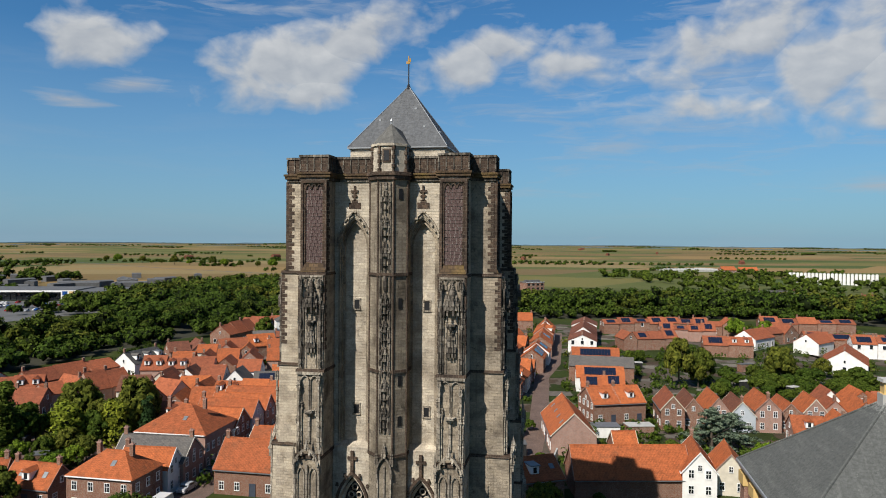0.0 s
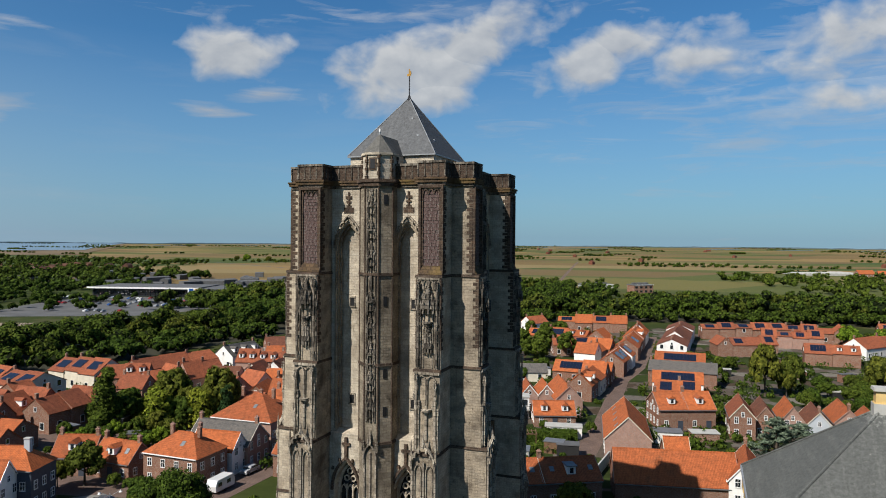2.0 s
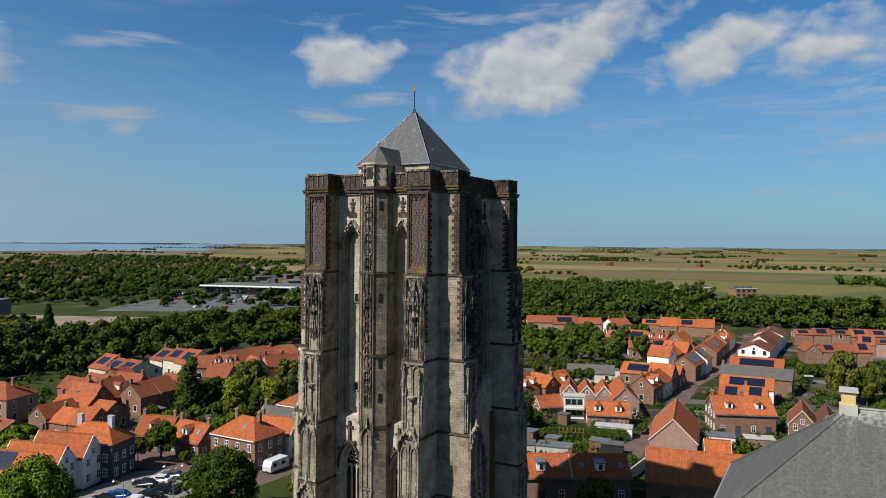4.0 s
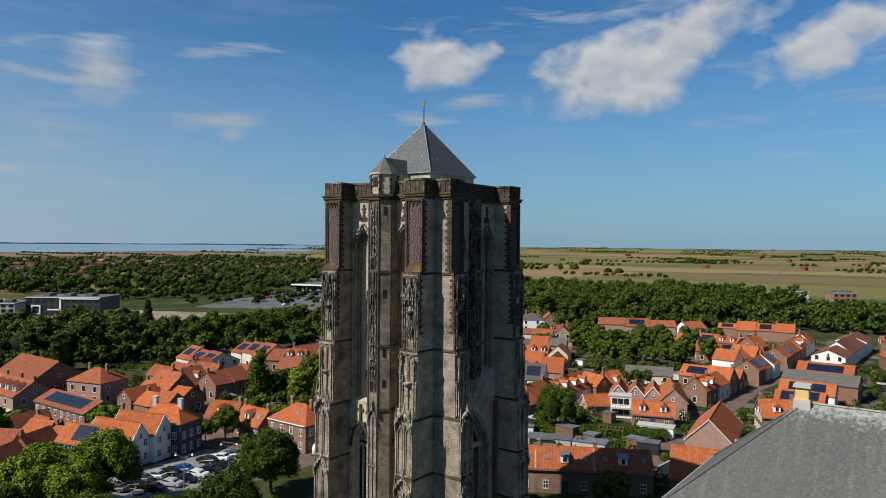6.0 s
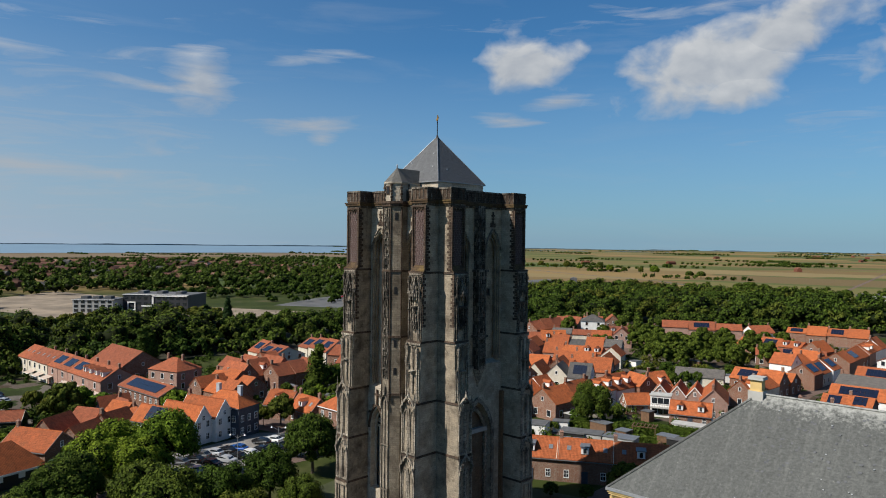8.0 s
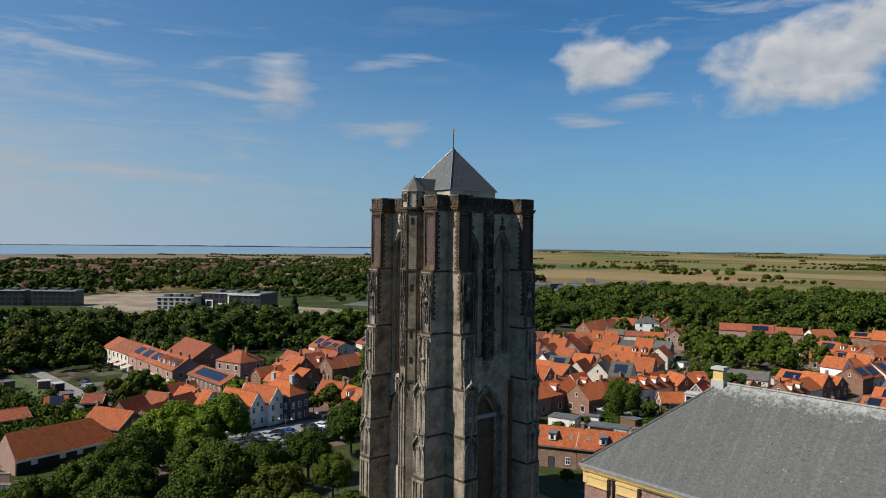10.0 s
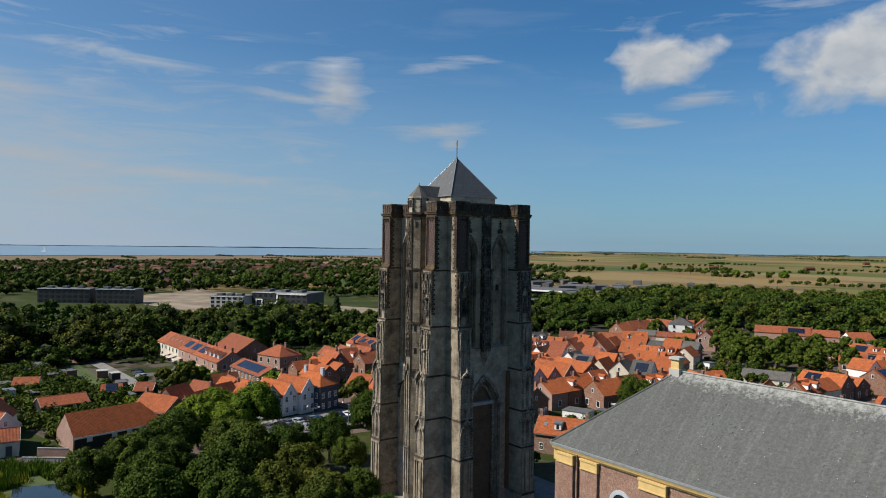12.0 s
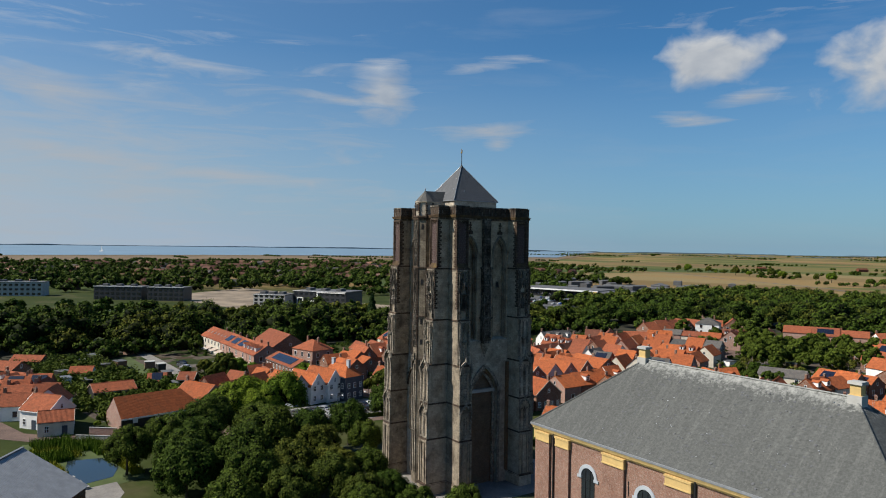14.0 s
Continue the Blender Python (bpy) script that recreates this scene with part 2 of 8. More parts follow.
M["stone_lichen"] = stone_wall("lichened_cornice_stone", (0.15, 0.10, 0.06), (0.09, 0.063, 0.043), (0.07, 0.053, 0.04), 0.5, 0.33, (0.24, 0.165, 0.05), 0.6, 0.3)
M["portal_brick"] = stone_wall("portal_brown_brick", (0.31, 0.20, 0.13), (0.24, 0.155, 0.10), (0.22, 0.165, 0.12), 0.25, 0.08, (0.15, 0.10, 0.068), 0.5, 0.3)
M["jamb_brick"] = stone_wall("orange_brown_brick", (0.36, 0.20, 0.10), (0.27, 0.15, 0.08), (0.25, 0.17, 0.11), 0.25, 0.08, (0.17, 0.105, 0.065), 0.4, 0.3)


def slate(name, base, pale, lichen=0.0, crest=None):
    def build(nt, vec, geo, info):
        broad = noise_tex(nt, vec, 0.12, 5, 0.6)
        fine = noise_tex(nt, vec, 3.2, 6, 0.75)
        spots = noise_tex(nt, vec, 3.6, 5, 0.75)
        mp = nd(nt, "ShaderNodeMapping")
        mp.inputs["Scale"].default_value = (1.6, 0.12, 0.12)
        nt.links.new(vec, mp.inputs[0])
        run = noise_tex(nt, mp.outputs[0], 0.9, 6, 0.65)
        col = mixc(nt, mth(nt, "MULTIPLY", mth(nt, "SUBTRACT", run, 0.5), 2.2, clamp=True), base, pale)
        col = mixc(nt, mth(nt, "MULTIPLY", mth(nt, "SUBTRACT", broad, 0.5), 1.5, clamp=True), col, tuple(c * 0.8 for c in base))
        col = mixc(nt, mth(nt, "MULTIPLY", mth(nt, "SUBTRACT", spots, 0.62), 6 * lichen, clamp=True), col, (0.42, 0.41, 0.37))
        col = mixc(nt, 0.85, col, ramp(nt, fine, [(0.3, (0.5, 0.5, 0.49)), (0.7, (1.26, 1.26, 1.25))]), "MULTIPLY")
        s = nd(nt, "ShaderNodeSeparateXYZ")
        nt.links.new(vec, s.inputs[0])
        if crest:
            up = mth(nt, "MULTIPLY", mth(nt, "SUBTRACT", s.outputs[2], crest - 2.6), 1 / 2.6, clamp=True)
            lime = mth(nt, "MULTIPLY", mth(nt, "SUBTRACT", mth(nt, "ADD", mth(nt, "MULTIPLY", up, 0.42), noise_tex(nt, vec, 1.6, 8, 0.75)), 0.70), 4.0, clamp=True)
            col = mixc(nt, mth(nt, "MULTIPLY", lime, 0.7), col, (0.40, 0.40, 0.37))
        row = mth(nt, "FRACT", mth(nt, "MULTIPLY", s.outputs[2], 4.5))
        return col, mth(nt, "ADD", mth(nt, "MULTIPLY", row, 0.35), fine)
    return material(name, build, 0.8, 0, 0.04, 0.15)


M["slate"] = slate("blue_grey_slate", (0.115, 0.118, 0.124), (0.165, 0.167, 0.17), 0.3)
M["slate_old"] = slate("mossy_grey_slate", (0.102, 0.105, 0.10), (0.18, 0.182, 0.17), 0.7, 30.2)
M["slate_turret"] = slate("lichen_slate", (0.125, 0.12, 0.11), (0.21, 0.2, 0.18), 0.4)


def tiles(name, c1, c2, moss=0.25):
    def build(nt, vec, geo, info):
        uv, z = wall_uv(nt, vec, geo)
        s = nd(nt, "ShaderNodeSeparateXYZ")
        nt.links.new(uv, s.inputs[0])
        wave = mth(nt, "SINE", mth(nt, "MULTIPLY", s.outputs[0], 2 * math.pi / 0.26))
        rows = mth(nt, "FRACT", mth(nt, "MULTIPLY", s.outputs[1], 1 / 0.24))
        fine = noise_tex(nt, vec, 4.0, 4, 0.7)
        broad = noise_tex(nt, vec, 0.4, 5, 0.6)
        rnd = nd(nt, "ShaderNodeMath")
        rnd.operation = "ADD"
        nt.links.new(info.outputs["Random"], rnd.inputs[0])
        rnd.inputs[1].default_value = 0.0
        col = mixc(nt, rnd.outputs[0], c1, c2)
        patch = noise_tex(nt, vec, 1.1, 6, 0.75)
        col = mixc(nt, 0.75, col, ramp(nt, patch, [(0.32, (0.5, 0.52, 0.56)), (0.5, (0.95, 0.95, 0.95)), (0.66, (1.3, 1.22, 1.15))]), "MULTIPLY")
        col = mixc(nt, mth(nt, "MULTIPLY", mth(nt, "SUBTRACT", broad, 0.55), 5 * moss, clamp=True), col, (0.13, 0.075, 0.045))
        col = mixc(nt, 0.6, col, ramp(nt, fine, [(0.28, (0.5, 0.48, 0.46)), (0.72, (1.25, 1.22, 1.2))]), "MULTIPLY")
        lines = mth(nt, "ADD", mth(nt, "MULTIPLY", wave, 0.10), mth(nt, "MULTIPLY", rows, 0.16))
        col = mixc(nt, 1.0, col, ramp(nt, mth(nt, "ADD", lines, 0.5), [(0.35, (0.7, 0.7, 0.7)), (0.75, (1.1, 1.1, 1.1))]), "MULTIPLY")
        return col, mth(nt, "ADD", mth(nt, "MULTIPLY", wave, 0.5), rows)
    return material(name, build, 0.85, 0, 0.03, 0.1)


M["tile"] = tiles("orange_pantiles", (0.50, 0.145, 0.052), (0.35, 0.105, 0.045), 0.5)
M["tile_red"] = tiles("red_pantiles", (0.40, 0.125, 0.06), (0.27, 0.09, 0.05), 0.5)
M["tile_old"] = tiles("weathered_brown_pantiles", (0.25, 0.09, 0.055), (0.17, 0.075, 0.05), 0.4)
M["tile_dull"] = tiles("dull_brown_far_roofs", (0.13, 0.075, 0.055), (0.17, 0.085, 0.06), 0.3)
M["tile_grey"] = tiles("dark_grey_tiles", (0.10, 0.098, 0.095), (0.15, 0.14, 0.13), 0.1)


def brickwork(name, c1, c2, cm=(0.33, 0.28, 0.23), chalk=0.0):
    def build(nt, vec, geo, info):
        uv, z = wall_uv(nt, vec, geo)
        col, fac = bricks(nt, uv, 0.22, 0.065, 0.008, c1, c2, cm)
        fine = noise_tex(nt, vec, 0.8, 5, 0.6)
        col = mixc(nt, mth(nt, "MULTIPLY", info.outputs["Random"], 0.35), col, tuple(c * 0.6 for c in c1))
        col = mixc(nt, 0.5, col, ramp(nt, fine, [(0.3, (0.65, 0.64, 0.63)), (0.7, (1.15, 1.14, 1.12))]), "MULTIPLY")
        if chalk:
            worn = noise_tex(nt, vec, 3.4, 8, 0.8, 0.4)
            col = mixc(nt, mth(nt, "MULTIPLY", mth(nt, "SUBTRACT", worn, 0.5), 5.0 * chalk, clamp=True), col, (0.52, 0.39, 0.33))
            col = mixc(nt, mth(nt, "MULTIPLY", mth(nt, "SUBTRACT", 0.46, worn), 6.0 * chalk, clamp=True), col, tuple(c * 0.45 for c in c1))
        return col, mth(nt, "SUBTRACT", 1.0, fac)
    return material(name, build, 0.9, 0, 0.01, 0.08)


M["brick"] = brickwork("red_brown_brick", (0.29, 0.135, 0.085), (0.20, 0.095, 0.065))
M["brick_pale"] = brickwork("pinkish_brick", (0.44, 0.26, 0.20), (0.35, 0.20, 0.155), (0.36, 0.29, 0.25))
M["brick_church"] = brickwork("rose_brick", (0.36, 0.185, 0.13), (0.28, 0.145, 0.105), chalk=0.7)


def plain(name, c, rough=0.6, metal=0.0, vary=0.25, scale=1.5, spec=0.4):
    def build(nt, vec, geo, info):
        f = noise_tex(nt, vec, scale, 5, 0.6)
        lo, hi = tuple(x * (1 - vary) for x in c), tuple(min(x * (1 + vary * 0.5), 1) for x in c)
        return ramp(nt, f, [(0.3, lo), (0.7, hi)]), f
    return material(name, build, rough, metal, 0.004, spec)


M["white"] = plain("white_render", (0.78, 0.76, 0.72), 0.7, 0, 0.15, 0.6)
M["cream"] = plain("cream_render", (0.62, 0.56, 0.45), 0.7, 0, 0.2, 0.6)
M["grey_wall"] = plain("blue_grey_render", (0.42, 0.45, 0.48), 0.7, 0, 0.15, 0.6)
M["dark_wall"] = plain("dark_blue_paint", (0.045, 0.055, 0.075), 0.6)
M["paint"] = plain("white_paint", (0.8, 0.79, 0.76), 0.4, 0, 0.08)
M["ochre"] = plain("ochre_painted_wood", (0.62, 0.43, 0.175), 0.5, 0, 0.15)
M["wood_dark"] = plain("tarred_boards", (0.018, 0.018, 0.018), 0.6)
M["wood"] = plain("brown_wood", (0.16, 0.09, 0.05), 0.6)
M["lead"] = plain("grey_lead", (0.32, 0.33, 0.34), 0.45, 0.3)
M["zinc"] = plain("zinc_sheet", (0.20, 0.21, 0.22), 0.5, 0.4)
M["corrugated"] = plain("grey_corrugated_sheet", (0.30, 0.31, 0.32), 0.6, 0.0, 0.2, 0.8)
M["gold"] = plain("gilded_copper", (0.55, 0.30, 0.08), 0.35, 0.8)
M["iron"] = plain("dark_iron", (0.03, 0.03, 0.032), 0.5, 0.6)
M["glass"] = plain("dark_window_glass", (0.02, 0.025, 0.03), 0.08, 0, 0.2, 0.7, 0.8)
M["solar"] = plain("solar_glass", (0.012, 0.016, 0.032), 0.15, 0, 0.2, 0.8, 0.7)
M["tyre"] = plain("black_rubber", (0.012, 0.012, 0.012), 0.8)
M["flat_roof"] = plain("grey_roofing_felt", (0.105, 0.106, 0.108), 0.85, 0, 0.3, 0.5)
M["concrete"] = plain("pale_concrete", (0.42, 0.41, 0.38), 0.8, 0, 0.2, 0.6)
for n, c in (("car_silver", (0.42, 0.43, 0.45)), ("car_white", (0.75, 0.75, 0.74)), ("car_black", (0.012, 0.012, 0.014)), ("car_blue", (0.02, 0.09, 0.32)), ("car_red", (0.35, 0.02, 0.02)), ("car_grey", (0.10, 0.105, 0.11))):
    M[n] = plain(n + "_paint", c, 0.25, 0.2, 0.05, 0.5, 0.6)


def leaf(name, dark, light):
    def build(nt, vec, geo, info):
        col = mixc(nt, geo.outputs["Random Per Island"], dark, light)
        broad = noise_tex(nt, vec, 0.35, 3, 0.5)
        col = mixc(nt, 0.7, col, ramp(nt, broad, [(0.3, (0.65, 0.7, 0.6)), (0.7, (1.25, 1.2, 1.1))]), "MULTIPLY")
        tint = mixc(nt, info.outputs["Random"], (0.72, 0.84, 0.75), (1.22, 1.14, 1.0))
        return mixc(nt, 1.0, col, tint, "MULTIPLY"), None
    return material(name, build, 0.75, 0, 0, 0.05)


M["leaf"] = leaf("broad_leaves", (0.02, 0.035, 0.006), (0.084, 0.119, 0.019))
M["leaf_light"] = leaf("fresh_leaves", (0.04, 0.07, 0.007), (0.17, 0.235, 0.025))
M["leaf_yellow"] = leaf("yellow_green_leaves", (0.09, 0.11, 0.01), (0.26, 0.27, 0.035))
M["leaf_olive"] = leaf("turning_leaves", (0.028, 0.04, 0.007), (0.125, 0.135, 0.024))
M["leaf_blue"] = leaf("blue_cedar_needles", (0.05, 0.075, 0.06), (0.17, 0.21, 0.17))
M["leaf_dark"] = leaf("conifer_needles", (0.010, 0.023, 0.009), (0.032, 0.06, 0.02))
# Near-black green: the shade deep inside a crown, put into the colour.
M["leaf_shade"] = leaf("painted_inner_crown_shade", (0.006, 0.009, 0.003), (0.014, 0.02, 0.006))
M["bark"] = plain("bark", (0.09, 0.07, 0.05), 0.9, 0, 0.4, 3)


def ground_mat():
    def build(nt, vec, geo, info):
        fine = noise_tex(nt, vec, 0.35, 6, 0.65)
        mid = noise_tex(nt, vec, 0.03, 5, 0.6)
        mp = nd(nt, "ShaderNodeMapping")
        mp.inputs["Rotation"].default_value, mp.inputs["Scale"].default_value = (0, 0, radians(17)), (1 / 380, 1 / 150, 1)
        nt.links.new(vec, mp.inputs[0])
        vor = nd(nt, "ShaderNodeTexVoronoi")
        vor.distance, vor.inputs["Scale"].default_value, vor.inputs["Randomness"].default_value = "CHEBYCHEV", 1.0, 1.0
        nt.links.new(mp.outputs[0], vor.inputs["Vector"])
        sep = nd(nt, "ShaderNodeSeparateColor")
        nt.links.new(vor.outputs["Color"], sep.inputs[0])
        crop = ramp(nt, sep.outputs[0], [(0.0, (0.25, 0.165, 0.07)), (0.13, (0.085, 0.10, 0.03)), (0.3, (0.17, 0.115, 0.05)), (0.44, (0.145, 0.13, 0.044)), (0.58, (0.19, 0.13, 0.058)), (0.7, (0.055, 0.085, 0.023)), (0.82, (0.15, 0.105, 0.05)), (0.92, (0.235, 0.175, 0.083))], "CONSTANT")
        mow = mth(nt, "SINE", mth(nt, "MULTIPLY", noise_tex(nt, mp.outputs[0], 6.0, 2), 30.0))
        crop = mixc(nt, mth(nt, "MULTIPLY", mth(nt, "ADD", mow, 1.0), 0.10), crop, (0.16, 0.14, 0.06))
        grass = ramp(nt, mid, [(0.3, (0.02, 0.032, 0.006)), (0.55, (0.04, 0.052, 0.012)), (0.7, (0.09, 0.078, 0.04))])
        ln = nd(nt, "ShaderNodeVectorMath")
        ln.operation = "LENGTH"
        nt.links.new(vec, ln.inputs[0])
        far = mth(nt, "MULTIPLY", mth(nt, "SUBTRACT", ln.outputs[1], 600.0), 1 / 120.0, clamp=True)
        col = mixc(nt, far, grass, crop)
        return mixc(nt, 0.45, col, ramp(nt, fine, [(0.3, (0.6, 0.6, 0.58)), (0.7, (1.2, 1.2, 1.15))]), "MULTIPLY"), fine
    return material("meadow_and_fields", build, 0.95, 0, 0.05, 0.1)


M["ground"] = ground_mat()


def paving(name, c1, c2, w, h):
    def build(nt, vec, geo, info):
        col, fac = bricks(nt, vec, w, h, 0.012, c1, c2, tuple(c * 0.6 for c in c1))
        f = noise_tex(nt, vec, 0.25, 6, 0.65)
        return mixc(nt, 0.7, col, ramp(nt, f, [(0.3, (0.6, 0.6, 0.6)), (0.7, (1.2, 1.2, 1.2))]), "MULTIPLY"), mth(nt, "SUBTRACT", 1.0, fac)
    return material(name, build, 0.9, 0, 0.01, 0.2)


M["clinker"] = paving("brown_clinker_paving", (0.185, 0.125, 0.10), (0.135, 0.095, 0.08), 0.2, 0.1)
M["slabs"] = paving("grey_paving_slabs", (0.27, 0.25, 0.225), (0.22, 0.205, 0.19), 0.3, 0.3)
M["asphalt"] = plain("worn_asphalt", (0.075, 0.075, 0.076), 0.9, 0, 0.3, 0.4)
M["lawn"] = plain("mown_grass", (0.06, 0.085, 0.018), 0.95, 0, 0.35, 0.25)
# Darker than the mown grass: tree shade painted into the lawn colour.
M["shade_lawn"] = plain("shade_painted_grass", (0.042, 0.05, 0.016), 0.95, 0, 0.45, 0.5)
M["anthracite"] = plain("anthracite_cladding", (0.03, 0.031, 0.034), 0.5, 0, 0.2, 0.4)
M["parking"] = plain("pale_worn_asphalt", (0.105, 0.104, 0.102), 0.9, 0, 0.35, 0.08)
M["wood_floor"] = plain("dark_wood_ground", (0.028, 0.027, 0.013), 0.95, 0, 0.4, 0.3)
M["awning"] = plain("pale_awning_cloth", (0.46, 0.37, 0.30), 0.8, 0, 0.12, 0.5)


def yards_mat():
    """Back yards: beds, grass, paving and gravel in small plots."""
    def build(nt, vec, geo, info):
        vor = nd(nt, "ShaderNodeTexVoronoi")
        vor.distance, vor.inputs["Scale"].default_value = "CHEBYCHEV", 0.16
        nt.links.new(vec, vor.inputs["Vector"])
        sep = nd(nt, "ShaderNodeSeparateColor")
        nt.links.new(vor.outputs["Color"], sep.inputs[0])
        plot = ramp(nt, sep.outputs[0], [(0.0, (0.10, 0.08, 0.065)), (0.25, (0.035, 0.05, 0.012)), (0.48, (0.065, 0.047, 0.032)), (0.62, (0.13, 0.115, 0.10)), (0.74, (0.025, 0.036, 0.009)), (0.93, (0.18, 0.16, 0.135))], "CONSTANT")
        f = noise_tex(nt, vec, 0.9, 6, 0.7)
        return mixc(nt, 0.8, plot, ramp(nt, f, [(0.3, (0.5, 0.5, 0.5)), (0.7, (1.25, 1.25, 1.2))]), "MULTIPLY"), f
    return material("back_yard_plots", build, 0.95, 0, 0.03, 0.1)


M["yards"] = yards_mat()
M["sand"] = plain("dry_sand_ground", (0.25, 0.195, 0.135), 0.95, 0, 0.55, 0.05)
M["mud"] = plain("brown_salt_marsh", (0.16, 0.11, 0.055), 0.95, 0, 0.35, 0.01)
M["water"] = plain("still_water", (0.02, 0.03, 0.035), 0.06, 0, 0.2, 0.1, 0.6)
M["sea"] = plain("estuary_water", (0.15, 0.235, 0.31), 0.6, 0, 0.12, 0.004, 0.5)
# Blue-grey instead of leaf green: aerial haze painted into the woods.
M["shore"] = plain("haze_blue_shore_woods", (0.10, 0.145, 0.175), 0.95, 0, 0.3, 0.01)


# ---- mesh helpers ----
def mesh_of(name, verts, faces, mat, smooth=False):
    me = bpy.data.meshes.new(name)
    me.from_pydata(verts, [], faces)
    me.materials.append(mat)
    if smooth:
        me.polygons.foreach_set("use_smooth", [True] * len(me.polygons))
    me.update()
    return me


class Geo:
    """Vertices and faces gathered for one mesh."""

    def __init__(self):
        self.v, self.f = [], []

    def add(self, verts, faces):
        n = len(self.v)
        self.v += [tuple(p) for p in verts]
        self.f += [tuple(i + n for i in f) for f in faces]
        return self

    def box(self, x0, x1, y0, y1, z0, z1, dx=0.0, dy=0.0):
        """A box whose top is drawn in by dx, dy on each side."""
        return self.add([(x0, y0, z0), (x1, y0, z0), (x1, y1, z0), (x0, y1, z0), (x0 + dx, y0 + dy, z1), (x1 - dx, y0 + dy, z1), (x1 - dx, y1 - dy, z1), (x0 + dx, y1 - dy, z1)],
                        [(3, 2, 1, 0), (4, 5, 6, 7), (0, 1, 5, 4), (1, 2, 6, 5), (2, 3, 7, 6), (3, 0, 4, 7)])

    def prism(self, ring, z0, z1, ring2=None, cap=True):
        n = len(ring)
        top = ring2 or ring
        self.add([(x, y, z0) for x, y in ring] + [(x, y, z1) for x, y in top],
                 [(i, (i + 1) % n, n + (i + 1) % n, n + i) for i in range(n)] + ([tuple(range(n - 1, -1, -1)), tuple(range(n, 2 * n))] if cap else []))
        return self

    def cone(self, ring, z0, tip):
        n = len(ring)
        return self.add([(x, y, z0) for x, y in ring] + [tip], [(i, (i + 1) % n, n) for i in range(n)] + [tuple(range(n - 1, -1, -1))])

    def slab(self, poly, m, thick):
        """A flat outline, extruded by thick along its own z, then moved by m."""
        n = len(poly)
        vs = [m @ Vector((x, y, 0)) for x, y in poly] + [m @ Vector((x, y, thick)) for x, y in poly]
        return self.add(vs, [tuple(range(n - 1, -1, -1)), tuple(range(n, 2 * n))] + [(i, (i + 1) % n, n + (i + 1) % n, n + i) for i in range(n)])

    def turned(self, m, since=0):
        self.v[since:] = [tuple(m @ Vector(p)) for p in self.v[since:]]
        return self

    def mesh(self, name, mat, smooth=False):
        return mesh_of(name, self.v, self.f, mat, smooth)


def part(name, geo, mat, parent, label="", smooth=False):
    ob = new(name, geo if isinstance(geo, bpy.types.Mesh) else geo.mesh(name, mat, smooth))
    ob.parent = parent
    return tagged(ob, label)


def thing(name, m, label, category, group="", kind=""):
    ob = new(name)
    ob.matrix_basis = m
    return tagged(ob, label, category, group, kind)


def ngon(cx, cy, r, n, turn=0.0):
    return [(cx + r * math.cos(2 * math.pi * (i + turn) / n), cy + r * math.sin(2 * math.pi * (i + turn) / n)) for i in range(n)]


def arch_points(cx, half, spring, apex, n=7):
    """A pointed arch from its left springing over the apex to its right one, as (x, z)."""
    h = apex - spring
    r = (half * half + h * h) / (2 * half)
    a1 = math.asin(min(h / r, 1.0))
    left = [(cx - half + r - r * math.cos(a1 * i / n), spring + r * math.sin(a1 * i / n)) for i in range(n + 1)]
    return left + [(2 * cx - x, z) for x, z in reversed(left[:-1])]


# ---- ground ----
def build_ground():
    radii = [0, 150, 300, 500, 800, 1200, 1800, 2600, 3500, 4850]
    n, v, f = 96, [], []
    for k, r in enumerate(radii):
        lift = 0 if r < 1500 else 10.0 * ((r - 1500) / 3350) ** 2
        for i in range(n):
            a = 2 * math.pi * i / n
            v.append((r * math.sin(a), r * math.cos(a), lift))
    for k in range(len(radii) - 1):
        for i in range(n):
            j = (i + 1) % n
            f.append((k * n + j, k * n + i, (k + 1) * n + i, (k + 1) * n + j))
    return tagged(new("ground", mesh_of("ground", v, f, M["ground"])), "flat meadow and farmland reaching the horizon", "ground", kind="structure")


build_ground()


def lift(r):
    return 0 if r < 1500 else 10.0 * ((r - 1500) / 3350) ** 2


def sheet(name, pts, z, mat, label, category="ground", thick=0.0):
    g = Geo()
    if thick:
        g.prism(pts, z - thick, z)
    else:
        g.add([(x, y, z) for x, y in pts], [tuple(range(len(pts)))])
    return tagged(new(name, g.mesh(name, mat)), label, category, kind="structure")


def shore_sheet(name, r_in, r_out, z, mat, label, a0=-115, a1=-36, n=40):
    """A ring sector whose inner edge swings from r_in[0] at a0 to r_in[1] at a1."""
    g = Geo()
    for i in range(n + 1):
        f = i / n
        a = radians(a0 + (a1 - a0) * f)
        for k in range(7):
            ri = r_in[0] + (r_in[1] - r_in[0]) * f + 25 * math.sin(9 * f) + 12 * math.sin(31 * f)
            ro = r_out if not isinstance(r_out, tuple) else r_out[0] + (r_out[1] - r_out[0]) * f + 25 * math.sin(9 * f) + 12 * math.sin(31 * f)
            r = ri + (ro - ri) * k / 6
            g.v.append((r * math.sin(a), r * math.cos(a), lift(r) + z))
    for i in range(n):
        for k in range(6):
            q = i * 7 + k
            g.f.append((q, q + 1, q + 8, q + 7))
    return tagged(new(name, g.mesh(name, mat)), label, "ground", kind="structure")


shore_sheet("water", (1700, 2650), 4700, 2.2, M["sea"], "wide blue estuary water behind the marsh")
shore_sheet("ground_marsh", (1330, 2050), (1705, 2655), 1.2, M["mud"], "brown salt marsh along the estuary")

shore_sheet("water", (2650, 4560), 4700, 2.2, M["sea"], "wide blue estuary water behind the marsh", -36, -33.5, 8)
